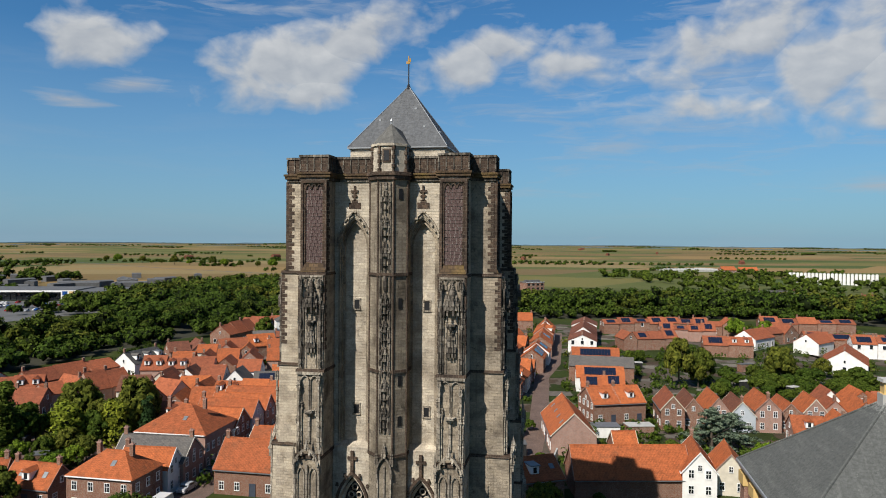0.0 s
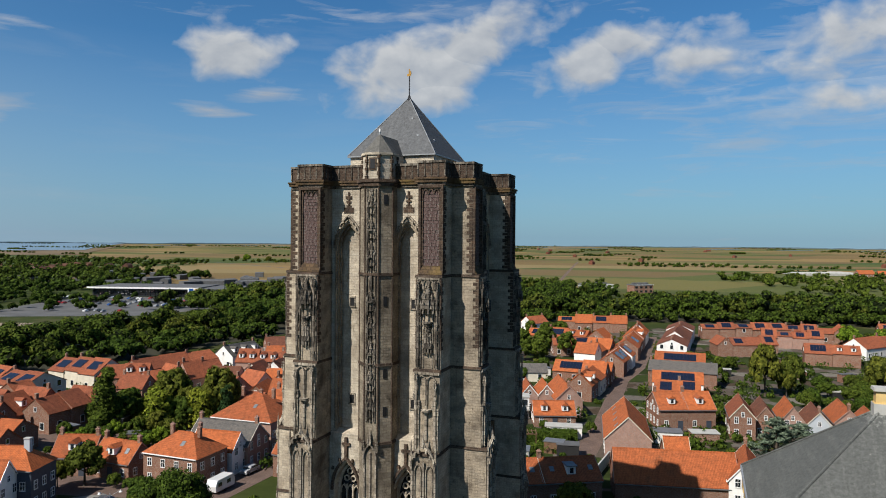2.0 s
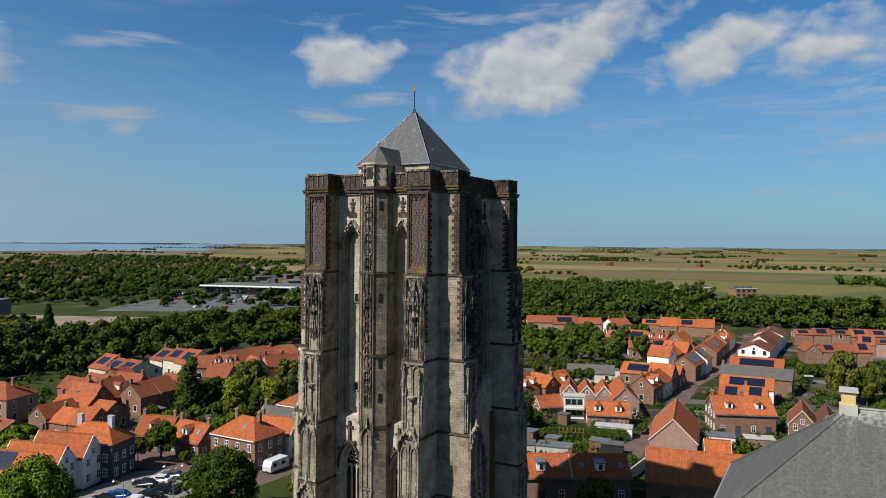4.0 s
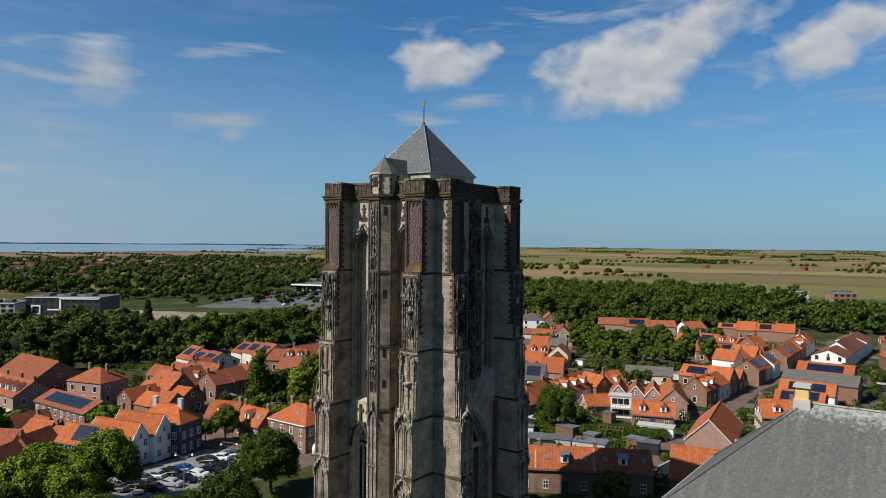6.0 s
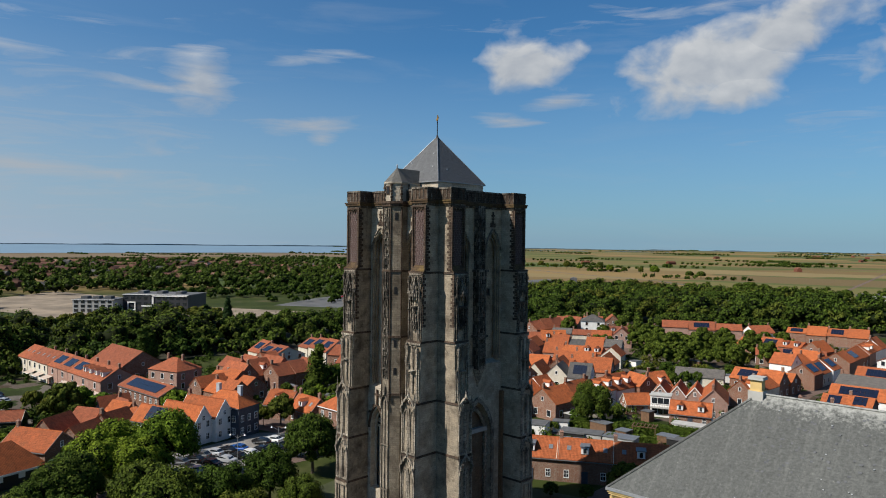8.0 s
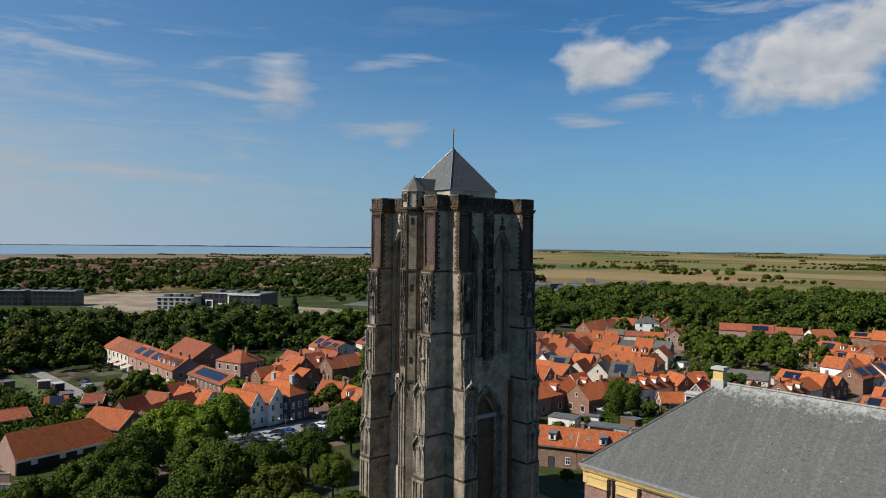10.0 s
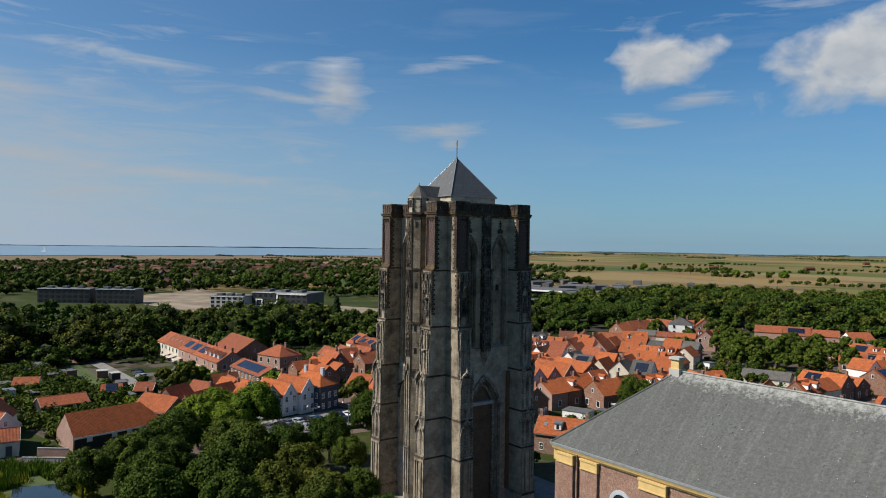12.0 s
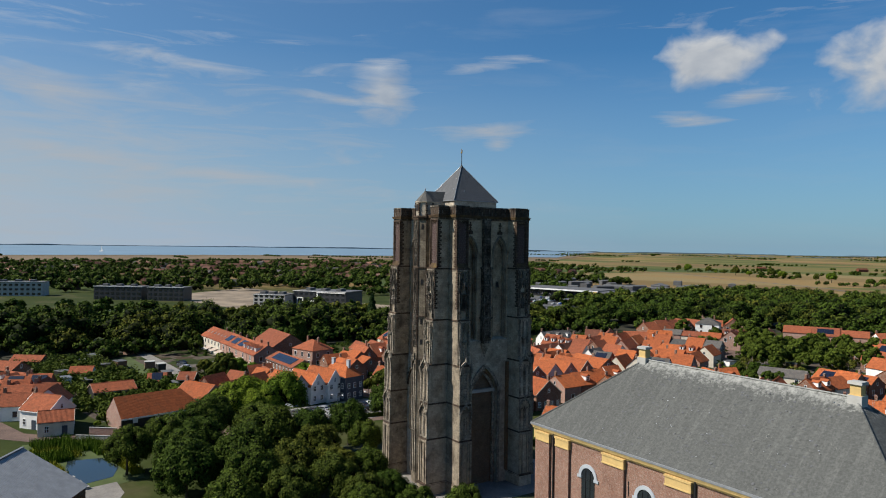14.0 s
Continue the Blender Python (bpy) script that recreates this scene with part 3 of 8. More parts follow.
shore_sheet("ground_marsh", (2050, 3600), (2655, 4565), 1.2, M["mud"], "brown salt marsh along the estuary", -36, -33.5, 8)


def far_shore(name, a0, a1, r, low, high, n, label, seed):
    """A low wooded line along the horizon, with distance haze painted into its colour."""
    rng, ring = random.Random(seed), []
    h = low
    for i in range(n + 1):
        h += rng.uniform(-1, 1) * (high - low) * 0.3
        h = min(max(h, low), high)
        ring.append((radians(a0 + (a1 - a0) * i / n), h))
    g = Geo()
    for (a, h0), (b2, h1) in zip(ring, ring[1:]):
        z = lift(r)
        p = [(q * math.sin(c), q * math.cos(c)) for c in (a, b2) for q in (r, r + 50)]
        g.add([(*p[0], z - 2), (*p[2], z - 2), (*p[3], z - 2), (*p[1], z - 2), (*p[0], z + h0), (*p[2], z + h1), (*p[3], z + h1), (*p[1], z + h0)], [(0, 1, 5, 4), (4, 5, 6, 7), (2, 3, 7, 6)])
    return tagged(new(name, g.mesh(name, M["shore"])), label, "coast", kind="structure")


far_shore("backdrop_coast", -116, -36, 4680, 5, 9.5, 240, "far low wooded coast beyond the water, tinted blue as haze", 1)
far_shore("backdrop_woods", -36.5, 76, 4600, 3, 8, 700, "far line of woods at the horizon, tinted blue as haze", 2)
far_shore("backdrop_woods", -34, 76, 3900, -1.5, 3.5, 700, "far line of woods at the horizon, tinted blue as haze", 3)


def sailboat(x, y, s):
    o = thing("sailing_boat", pose(x, y, 6.4, 0, 0, 40), "small sailing boat on the estuary", "boat")
    part("hull", Geo().box(-6 * s, 6 * s, -1.5 * s, 1.5 * s, 0, 2 * s, 1, 0.3), M["white"], o)
    part("sail", Geo().add([(-1, 0, 2), (5 * s, 0, 2), (0, 0, 16 * s), (-1, 0.2, 2), (5 * s, 0.2, 2), (0, 0.2, 16 * s)], [(0, 1, 2), (5, 4, 3), (0, 3, 4, 1), (1, 4, 5, 2), (2, 5, 3, 0)]), M["white"], o)


sailboat(-2490, 820, 1.3)

# ---- church tower ----
TOWER = pose(-3.97, 80.27, 0, 0, 0, -10.41)
tower = thing("church_tower", TOWER, "massive unfinished gothic church tower of weathered limestone with slate roof", "tower")
CORE, A_TOP, H0, H1 = 8.37, 10.64, 5.64, 8.37
QUARTERS = [pose(0, 0, 0, 0, 0, 90 * k) for k in range(4)]     # front (-y), right (+x), back, left


def build_core():
    g = Geo().box(-7.4, 7.4, -7.4, 7.4, 0, 51.5)
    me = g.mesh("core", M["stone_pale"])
    me.materials.append(M["stone_tan_shade"])
    # the +x and -x sides take the tan that counters their blue shade
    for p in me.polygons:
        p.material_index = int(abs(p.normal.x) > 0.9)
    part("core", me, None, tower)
    for sx in (-1, 1):
        for sy in (-1, 1):
            g = Geo()
            x0, x1 = sorted((sx * H0, sx * CORE))
            y0, y1 = sorted((sy * H0, sy * CORE))
            g.box(x0, x1, y0, y1, 0, 51.5)
            part("corner_pier", g, M["stone"], tower)


build_core()


def arch_bay(g, cx, x0, x1, zs, sill, spring, apex, half, y0, y1):
    """A wall panel from x0 to x1 with one pointed recess through it, between depths y0 (front) and y1."""
    out = [(x0, sill), (cx - half, sill)] + arch_points(cx, half, spring, apex) + [(cx + half, sill), (x1, sill), (x1, zs), (x0, zs)]
    n = len(out)
    g.add([(x, y0, z) for x, z in out] + [(x, y1, z) for x, z in out], [tuple(range(n)), tuple(range(2 * n - 1, n - 1, -1))] + [(i + n, (i + 1) % n + n, (i + 1) % n, i) for i in range(n)])


def arch_rib(g, cx, half, spring, apex, bottom, y, w, d):
    """A moulding that follows the arch and runs down both jambs."""
    inner, outer = arch_points(cx, half, spring, apex), arch_points(cx, half + w, spring, apex + w * 1.25)
    inner = [(cx - half, bottom)] + inner + [(cx + half, bottom)]
    outer = [(cx - half - w, bottom)] + outer + [(cx + half + w, bottom)]
    for (a, b), (c, e) in zip(zip(inner, inner[1:]), zip(outer, outer[1:])):
        q = [a, b, e, c]
        g.add([(x, y - d, z) for x, z in q] + [(x, y, z) for x, z in q], [(0, 1, 2, 3), (7, 6, 5, 4), (0, 4, 5, 1), (2, 6, 7, 3), (1, 5, 6, 2), (0, 3, 7, 4)])


def build_face(k):
    q, front, right = QUARTERS[k], k in (0, 2), k == 1
    sill = 24.4 if front else 28.2
    g = Geo()
    for cx in (-3.55, 3.55):
        x0, x1 = (-H0, -1.0) if cx < 0 else (1.0, H0)
        arch_bay(g, cx, x0, x1, 51.5, sill, 44.6, 47.6, 1.5, -CORE, -7.4)
    g.box(-1.0, 1.0, -CORE, -7.4, 0 if front else 22, 51.5)
    part("upper_wall", g.turned(q), M["stone_pale"] if front else M["stone_tan_shade"], tower)
    # mouldings round the tall recesses
    for cx in (-3.55, 3.55):
        r = Geo()
        arch_rib(r, cx, 1.5, 44.6, 47.75, sill + 0.3, -CORE + 0.02, 0.16, 0.12)
        arch_rib(r, cx, 1.34, 44.55, 47.4, sill + 0.3, -8.1, 0.16, 0.14)
        arch_rib(r, cx, 1.14, 44.5, 47.0, sill + 0.3, -7.75, 0.2, 0.2)
        part("arch_moulding", r.turned(q), M["stone"], tower)
        h = Geo()
        arch_rib(h, cx, 1.68, 44.8, 48.05, 44.6, -CORE, 0.15, 0.26)
        for i in range(5):
            for sx in (-1, 1):
                f = 0.2 + 0.19 * i
                x, z = cx + sx * (1.78 - 1.7 * f ** 1.3), 44.9 + 3.2 * f
                h.box(x - 0.09, x + 0.09, -CORE - 0.36, -CORE - 0.1, z, z + 0.2, 0.03, 0.04)
        part("arch_hood", h.turned(q), M["stone_grey"], tower, "crocketed hood mould over the pointed recess")
        c = Geo().box(cx - 0.62, cx + 0.62, -CORE - 0.05, -CORE + 0.02, 48.45, 49.05).box(cx - 0.3, cx + 0.3, -CORE - 0.06, -CORE + 0.02, 49.05, 49.3)
        c.box(cx - 0.1, cx + 0.1, -CORE - 0.14, -CORE, 49.3, 50.75).box(cx - 0.28, cx + 0.28, -CORE - 0.13, -CORE, 49.62, 49.8).box(cx - 0.36, cx + 0.36, -CORE - 0.13, -CORE, 50.05, 50.32)
        part("finial_cross", c.turned(q), M["stone_dark"], tower, "dark brown inlaid stone cross")
        s = Geo().add([(cx - 2.0, -CORE - 0.25, sill - 0.15), (cx + 2.0, -CORE - 0.25, sill - 0.15), (cx + 2.0, -7.4, sill + 0.3), (cx - 2.0, -7.4, sill + 0.3), (cx - 2.0, -CORE - 0.25, sill - 0.45), (cx + 2.0, -CORE - 0.25, sill - 0.45), (cx + 2.0, -7.4, sill - 0.45), (cx - 2.0, -7.4, sill - 0.45)],
                      [(0, 1, 2, 3), (7, 6, 5, 4), (4, 5, 1, 0), (5, 6, 2, 1), (6, 7, 3, 2), (7, 4, 0, 3)])
        part("sloping_sill", s.turned(q), M["stone_pale"], tower)
        for z in (38.2, 27.4) if front else (38.2,):
            w = Geo()
            y = -7.4
            x = cx + (0.25 if cx > 0 else 0.0)
            w.box(x - 0.4, x - 0.27, y - 0.08, y, z, z + 0.95).box(x + 0.27, x + 0.4, y - 0.08, y, z, z + 0.95)
            w.box(x - 0.42, x + 0.42, y - 0.14, y, z - 0.13, z).box(x - 0.42, x + 0.42, y - 0.1, y, z + 0.95, z + 1.1)
            o = part("slit_window", w.turned(q), M["stone_grey"], tower)
            part("opening", Geo().box(x - 0.27, x + 0.27, y - 0.03, y + 0.2, z, z + 0.95).turned(q), M["iron"], o)
    # lower storey
    g = Geo()
    if front:
        for cx in (-3.55, 3.55):
            x0, x1 = (-H0, -1.0) if cx < 0 else (1.0, H0)
            arch_bay(g, cx, x0, x1, sill - 0.45, 9.0, 18.0, 21.2, 1.45, -CORE - 0.3, -7.4)
            g.box(x0, x1, -CORE - 0.3, -7.4, 0, 9.0)
            win = Geo()
            arch_rib(win, cx, 1.15, 18.0, 20.6, 9.0, -7.6, 0.3, 0.25)
            for x in (-0.38, 0.38):
                win.box(cx + x - 0.07, cx + x + 0.07, -7.85, -7.6, 9, 18.4)
            for x in (-0.76, 0.0, 0.76):
                arch_rib(win, cx + x, 0.3, 17.6, 18.3, 17.4, -7.6, 0.1, 0.22)
            for x, z in ((-0.4, 19.1), (0.4, 19.1), (0.0, 19.9)):
                ring_o, ring_i = ngon(cx + x, z, 0.36, 10), ngon(cx + x, z, 0.24, 10)
                for i in range(10):
                    j = (i + 1) % 10
                    p4 = [ring_i[i], ring_i[j], ring_o[j], ring_o[i]]
                    win.add([(a, -7.82, b) for a, b in p4] + [(a, -7.62, b) for a, b in p4], [(0, 1, 2, 3), (7, 6, 5, 4), (0, 4, 5, 1), (2, 6, 7, 3)])
            w = part("tracery_window", win.turned(q), M["stone_pale"], tower)
            part("glazing", Geo().box(cx - 1.4, cx + 1.4, -7.52, -7.46, 9, 21).turned(q), M["glass"], w)
            hood = Geo()
            arch_rib(hood, cx, 1.55, 18.2, 21.5, 18.0, -CORE - 0.3, 0.26, 0.3)
            hood.box(cx - 0.16, cx + 0.16, -CORE - 0.55, -CORE - 0.3, 21.6, 23.9).box(cx - 0.5, cx + 0.5, -CORE - 0.5, -CORE - 0.3, 23.0, 23.3)
            for i in range(5):
                a = -1.6 + 0.8 * i
                z = 21.9 - 0.9 * abs(a) ** 1.3
                hood.box(cx + a - 0.14, cx + a + 0.14, -CORE - 0.6, -CORE - 0.3, z, z + 0.35, 0.05, 0.05)
            part("window_hood", hood.turned(q), M["stone_dark"], tower)
    else:
        # the tall portal towards the lost nave
        arch_bay(g, 0.0, -H0, H0, 28.0, 0, 17.0, 22.7, 3.15, -CORE - 0.3, -7.4)
        o = Geo()
        arch_rib(o, 0.0, 3.15, 17.0, 22.7, 0, -CORE - 0.28, 0.55, 0.3)
        arch_rib(o, 0.0, 2.5, 16.8, 21.3, 0, -7.75, 0.5, 0.4)
        part("portal_arch", o.turned(q), M["stone_grey"], tower)
        part("portal_infill", Geo().box(-3.4, 3.4, -7.6, -7.35, 0, 22.8).turned(q), M["portal_brick"], tower, "brown brick infill of the tall blocked arch")
        part("portal_beam", Geo().box(-2.9, 2.9, -8.25, -7.5, 17.9, 18.5).turned(q), M["concrete"], tower, "pale concrete beam across the blocked arch")
        for x0, x1 in ((-4.35, -3.8), (H0 - 0.5, H0)):
            part("jamb_strip", Geo().box(x0, x1, -CORE - 0.85, -CORE - 0.3, 2.3, 23.6 if x0 > 0 else 17.0).turned(q), M["jamb_brick"], tower, "orange-brown brick scar of the lost nave")
        c = Geo().prism(ngon(0, -CORE - 0.2, 0.15, 8, 0.5), 24.9, 27.6, ngon(0, -CORE - 0.2, 1.15, 8, 0.5))
        part("corbel", c.turned(q), M["stone_grey"], tower)
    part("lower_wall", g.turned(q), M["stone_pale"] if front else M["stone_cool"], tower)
    if k != 0:
        b = Geo()
        b.box(-0.85, 0.85, -9.5, -CORE, 27.5 if not front else 0, 42).box(-0.75, 0.75, -9.3, -CORE, 42, 51.5)
        for z in (32.4, 42.0):
            b.box(-1.1, 1.1, -9.72, -CORE, z - 0.2, z + 0.15)
        part("middle_buttress", b.turned(q), M["stone_black"], tower)


for k in range(4):
    build_face(k)

# stages of the corner buttresses: bottom, top, reach at the bottom and at the top
STAGES = [(0.0, 2.2, 13.0, 12.9), (2.2, 10.5, 12.6, 12.55), (10.5, 17.0, 12.5, 12.45), (17.0, 24.2, 12.4, 12.3), (24.2, 32.5, 11.75, 11.6), (32.5, 42.0, 11.4, 11.3), (42.0, 51.4, A_TOP, A_TOP)]


def buttress(m, lit):
    """One arm of a corner, reaching along -y, between x = H0 and H1; lit tells which pair of faces it stands on."""
    for z0, z1, r0, r1 in STAGES:
        g = Geo()
        w = 0.12 if z0 == 0 else 0.0
        g.add([(H0 - w, -r0, z0), (H1 + w, -r0, z0), (H1 + w, -CORE, z0), (H0 - w, -CORE, z0), (H0 - w, -r1, z1), (H1 + w, -r1, z1), (H1 + w, -CORE, z1), (H0 - w, -CORE, z1)],
              [(3, 2, 1, 0), (4, 5, 6, 7), (0, 1, 5, 4), (1, 2, 6, 5), (2, 3, 7, 6), (3, 0, 4, 7)])
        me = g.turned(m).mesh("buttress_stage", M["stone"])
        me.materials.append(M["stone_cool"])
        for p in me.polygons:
            pale_face = p.normal.x > 0.9 or (not lit and p.normal.y < -0.9)     # paler +x faces; sunlight painted on the -y sides of side arms
            p.material_index = int(pale_face)
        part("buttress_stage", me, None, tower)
        s = Geo()
        s.box(H0 - 0.13, H1 + 0.13, -r1 - 0.16, -CORE, z1 - 0.22, z1 + 0.06, 0.05, 0.05)
        part("string_course", s.turned(m), M["stone_dark"], tower)


def panel_top(m):
    """The recessed panel of dark blocks on the upper stage, with a traceried head."""
    y, x0, x1 = -A_TOP, H0, H1
    g = Geo()
    for xa, xb in ((x0 + 0.02, x0 + 0.3), (x1 - 0.3, x1 - 0.02)):
        g.box(xa, xb, y - 0.3, y, 42.1, 51.2)
    g.box(x0 + 0.3, x1 - 0.3, y - 0.3, y, 50.9, 51.2)
    for xa in (x0 + 0.36, x1 - 0.48):
        g.box(xa, xa + 0.12, y - 0.16, y, 43.0, 50.9)
    for i in range(3):
        cx = x0 + 0.48 + (i + 0.5) * (x1 - x0 - 0.96) / 3
        arch_rib(g, cx, 0.2, 50.35, 50.7, 50.3, y - 0.02, 0.1, 0.16)
    part("panel_frame", g.turned(m), M["stone_dark"], tower)
    s = Geo().add([(x0 + 0.05, y - 0.5, 42.1), (x1 - 0.05, y - 0.5, 42.1), (x1 - 0.3, y, 43.1), (x0 + 0.3, y, 43.1), (x0 + 0.05, y, 42.1), (x1 - 0.05, y, 42.1)], [(0, 1, 2, 3), (0, 3, 4), (1, 5, 2), (4, 5, 1, 0), (3, 2, 5, 4)])
    part("panel_sill", s.turned(m), M["stone_lichen"], tower)
    f = Geo().box(x0 + 0.42, x1 - 0.42, y - 0.02, y + 0.01, 42.9, 50.6)
    part("panel_field", f.turned(m), M["stone_panel"], tower)


trand = random.Random(31)


def knobs(g, x, y, z0, z1, r0, r1, step=0.26):
    """Crockets up the four edges of a small spire."""
    n = int((z1 - z0) / step)
    for i in range(n):
        f = i / n
        e, w = r0 + (r1 - r0) * f + 0.05, 0.085 - 0.03 * f
        z = z0 + step * i
        for sx, sy in ((-1, -1), (1, -1), (-1, 1), (1, 1)):
            g.box(x + sx * e - w, x + sx * e + w, y + sy * e - w, y + sy * e + w, z, z + 0.13, 0.02, 0.02)


def spirelet(g, x, y, z, r, h):
    """A small crocketed pinnacle standing on its shaft's cap."""
    g.box(x - r * 1.25, x + r * 1.25, y - r * 1.25, y + r * 1.25, z - 0.16, z, 0.04, 0.04)
    for sx in (-1, 1):
        g.cone([(x + sx * r - 0.08, y - r - 0.08), (x + sx * r + 0.08, y - r - 0.08), (x + sx * r + 0.08, y - r + 0.08), (x + sx * r - 0.08, y - r + 0.08)], z, (x + sx * r, y - r, z + h * 0.4))
    g.cone(ngon(x, y, r * 1.1, 4, 0.5), z, (x, y, z + h))
    knobs(g, x, y, z + 0.1, z + h * 0.85, r * 0.7, 0.02)


def bundle(m, x, y, z0, z1, mat, thick=0.11):
    """A cluster of three slender shafts with rings, and a crocketed pinnacle on the foremost."""
    g = Geo()
    tops = [z1, z1 - trand.uniform(1.6, 2.4), z1 - trand.uniform(2.6, 3.6)]
    for (dx, dy, t), top in zip(((0.0, 0.3, thick), (-0.2, 0.12, thick * 0.8), (0.2, 0.12, thick * 0.8)), tops):
        g.prism(ngon(x + dx, y - dy, t, 4, 0.5), z0, top)
        z = z0 + trand.uniform(0.5, 1.4)
        while z < top - 0.8:
            g.box(x + dx - t * 1.2, x + dx + t * 1.2, y - dy - t * 1.2, y - dy + t, z, z + 0.16, 0.03, 0.03)
            z += trand.uniform(1.2, 2.3)
        spirelet(g, x + dx, y - dy, top, t, 1.1)
    return part("pinnacle", g.turned(m), mat, tower)


def canopy(m, xm, y, z, w, mat):
    """An open many-pinnacled canopy: a skirt of little gables, two drums and a crocketed spire."""
    g = Geo()
    g.prism(ngon(xm, y - 0.22, w, 8, 0.5), z + 0.45, z + 0.75, ngon(xm, y - 0.24, w * 0.86, 8, 0.5)).prism(ngon(xm, y - 0.2, w * 0.66, 8, 0.5), z + 0.75, z + 1.35)
    g.prism(ngon(xm, y - 0.2, w * 0.78, 8, 0.5), z + 1.35, z + 1.5).prism(ngon(xm, y - 0.2, w * 0.45, 8, 0.5), z + 1.5, z + 2.1)
    g.cone(ngon(xm, y - 0.18, w * 0.42, 8, 0.5), z + 2.1, (xm, y - 0.15, z + 3.2))
    knobs(g, xm, y - 0.18, z + 2.15, z + 3.1, w * 0.3, 0.02, 0.22)
    for i in range(8):
        a = 2 * math.pi * (i + 0.5) / 8
        for r, za, zb, e in ((w, z - 0.1, z + 1.25, 0.09), (w * 0.74, z + 0.75, z + 2.0, 0.07)):
            px, py = xm + r * math.cos(a), y - 0.22 + r * 0.8 * math.sin(a)
            g.box(px - e, px + e, py - e, py + e, za, zb - 0.4)
            g.cone([(px - e - 0.03, py - e - 0.03), (px + e + 0.03, py - e - 0.03), (px + e + 0.03, py + e + 0.03), (px - e - 0.03, py + e + 0.03)], zb - 0.4, (px, py, zb))
        a = 2 * math.pi * i / 8
        px, py = xm + w * 0.92 * math.cos(a), y - 0.22 + w * 0.8 * math.sin(a)
        g.cone([(px - 0.16, py - 0.1), (px + 0.16, py - 0.1), (px + 0.16, py + 0.1), (px - 0.16, py + 0.1)], z + 0.4, (px, py, z + 1.0))
    return part("niche_canopy", g.turned(m), mat, tower)


def niche(m, z0, z1, reach, mat):
    """The canopied niche of the middle stage, between bundles of dark shafts."""
    xm, y = (H0 + H1) / 2, -reach
    for x in (xm - 1.0, xm + 1.0):
        bundle(m, x, y, z0, z1 - 1.3, mat)
    t = Geo()
    for x in (xm - 1.15, xm, xm + 1.15):
        t.box(x - 0.07, x + 0.07, y - 0.14, y, z1 - 1.35, z1 - 0.1)
    t.box(xm - 1.2, xm + 1.2, y - 0.16, y, z1 - 0.3, z1 - 0.1)
    for c in (-0.86, -0.29, 0.29, 0.86):
        arch_rib(t, xm + c, 0.2, z1 - 0.8, z1 - 0.42, z1 - 1.3, y, 0.07, 0.12)
    part("tracery_panel", t.turned(m), M["stone_grey"], tower)
    canopy(m, xm, y, z1 - 3.6, 0.72, mat)
    canopy(m, xm, y + 0.1, z0 + 1.6, 0.42, mat)
    part("niche_bracket", Geo().prism(ngon(xm, y - 0.12, 0.22, 8), z0 + 4.0, z0 + 4.5, ngon(xm, y - 0.12, 0.5, 8)).prism(ngon(xm, y - 0.12, 0.55, 8), z0 + 4.5, z0 + 4.65).turned(m), mat, tower)
    for x in (xm - 0.5, xm + 0.5):
        part("shaft", Geo().prism(ngon(x, y - 0.06, 0.09, 6), z0, z1 - 3.2).turned(m), M["stone_grey"], tower)


def low_niche(m, z0, z1, reach, mat):
    """Shafts and brackets of the stage below, rising from the finial of the gable."""
    xm, y = (H0 + H1) / 2, -reach
    for x, top in ((xm - 1.02, z1 - 0.9), (xm + 1.02, z1 - 1.6)):
        bundle(m, x, y, z0, top, mat)
    g = Geo().prism(ngon(xm, y - 0.1, 0.16, 8), z0 + 1.0, z0 + 3.6).prism(ngon(xm, y - 0.12, 0.2, 8), z0 + 3.6, z0 + 4.0, ngon(xm, y - 0.14, 0.5, 8)).prism(ngon(xm, y - 0.14, 0.55, 8), z0 + 4.0, z0 + 4.2)
    part("niche_bracket", g.turned(m), mat, tower)
    h = Geo().box(H0, H1, y - 0.14, y, z1 - 0.35, z1 - 0.1)
    for c in (-0.5, 0.5):
        arch_rib(h, xm + c, 0.38, z1 - 1.0, z1 - 0.5, z1 - 4.4, y, 0.08, 0.12)
    part("tracery_panel", h.turned(m), mat, tower)


def gable_panel(m, z0, z1, reach, mat):
    """Blind panels with a crocketed ogee gable on the lower stage."""
    xm, y = (H0 + H1) / 2, -reach
    g = Geo()
    for x in (xm - 1.22, xm, xm + 1.22):
        g.box(x - 0.11, x + 0.11, y - 0.16, y, z0, z1 - 1.6)
    for c in (-0.61, 0.61):
        arch_rib(g, xm + c, 0.3, z1 - 2.6, z1 - 1.9, z0 + 0.2, y, 0.1, 0.1)
    g.box(xm - 1.3, xm + 1.3, y - 0.2, y, z0, z0 + 0.25)
    arch_rib(g, xm, 1.15, z1 - 1.9, z1 - 0.1, z1 - 2.3, y, 0.2, 0.34)
    for i in range(7):
        a = -1.2 + 0.4 * i
        z = z1 - 0.1 - 1.25 * abs(a)
        g.box(xm + a - 0.11, xm + a + 0.11, y - 0.5, y - 0.05, z, z + 0.3, 0.04, 0.06)
    g.cone(ngon(xm, y - 0.18, 0.26, 6), z1 - 0.1, (xm, y - 0.1, z1 + 1.4))
    for s in (-1.3, 1.3):
        g.cone(ngon(xm + s, y - 0.1, 0.2, 4, 0.5), z1 - 1.6, (xm + s, y - 0.1, z1 + 0.8))
    return part("gabled_panel", g.turned(m), mat, tower)


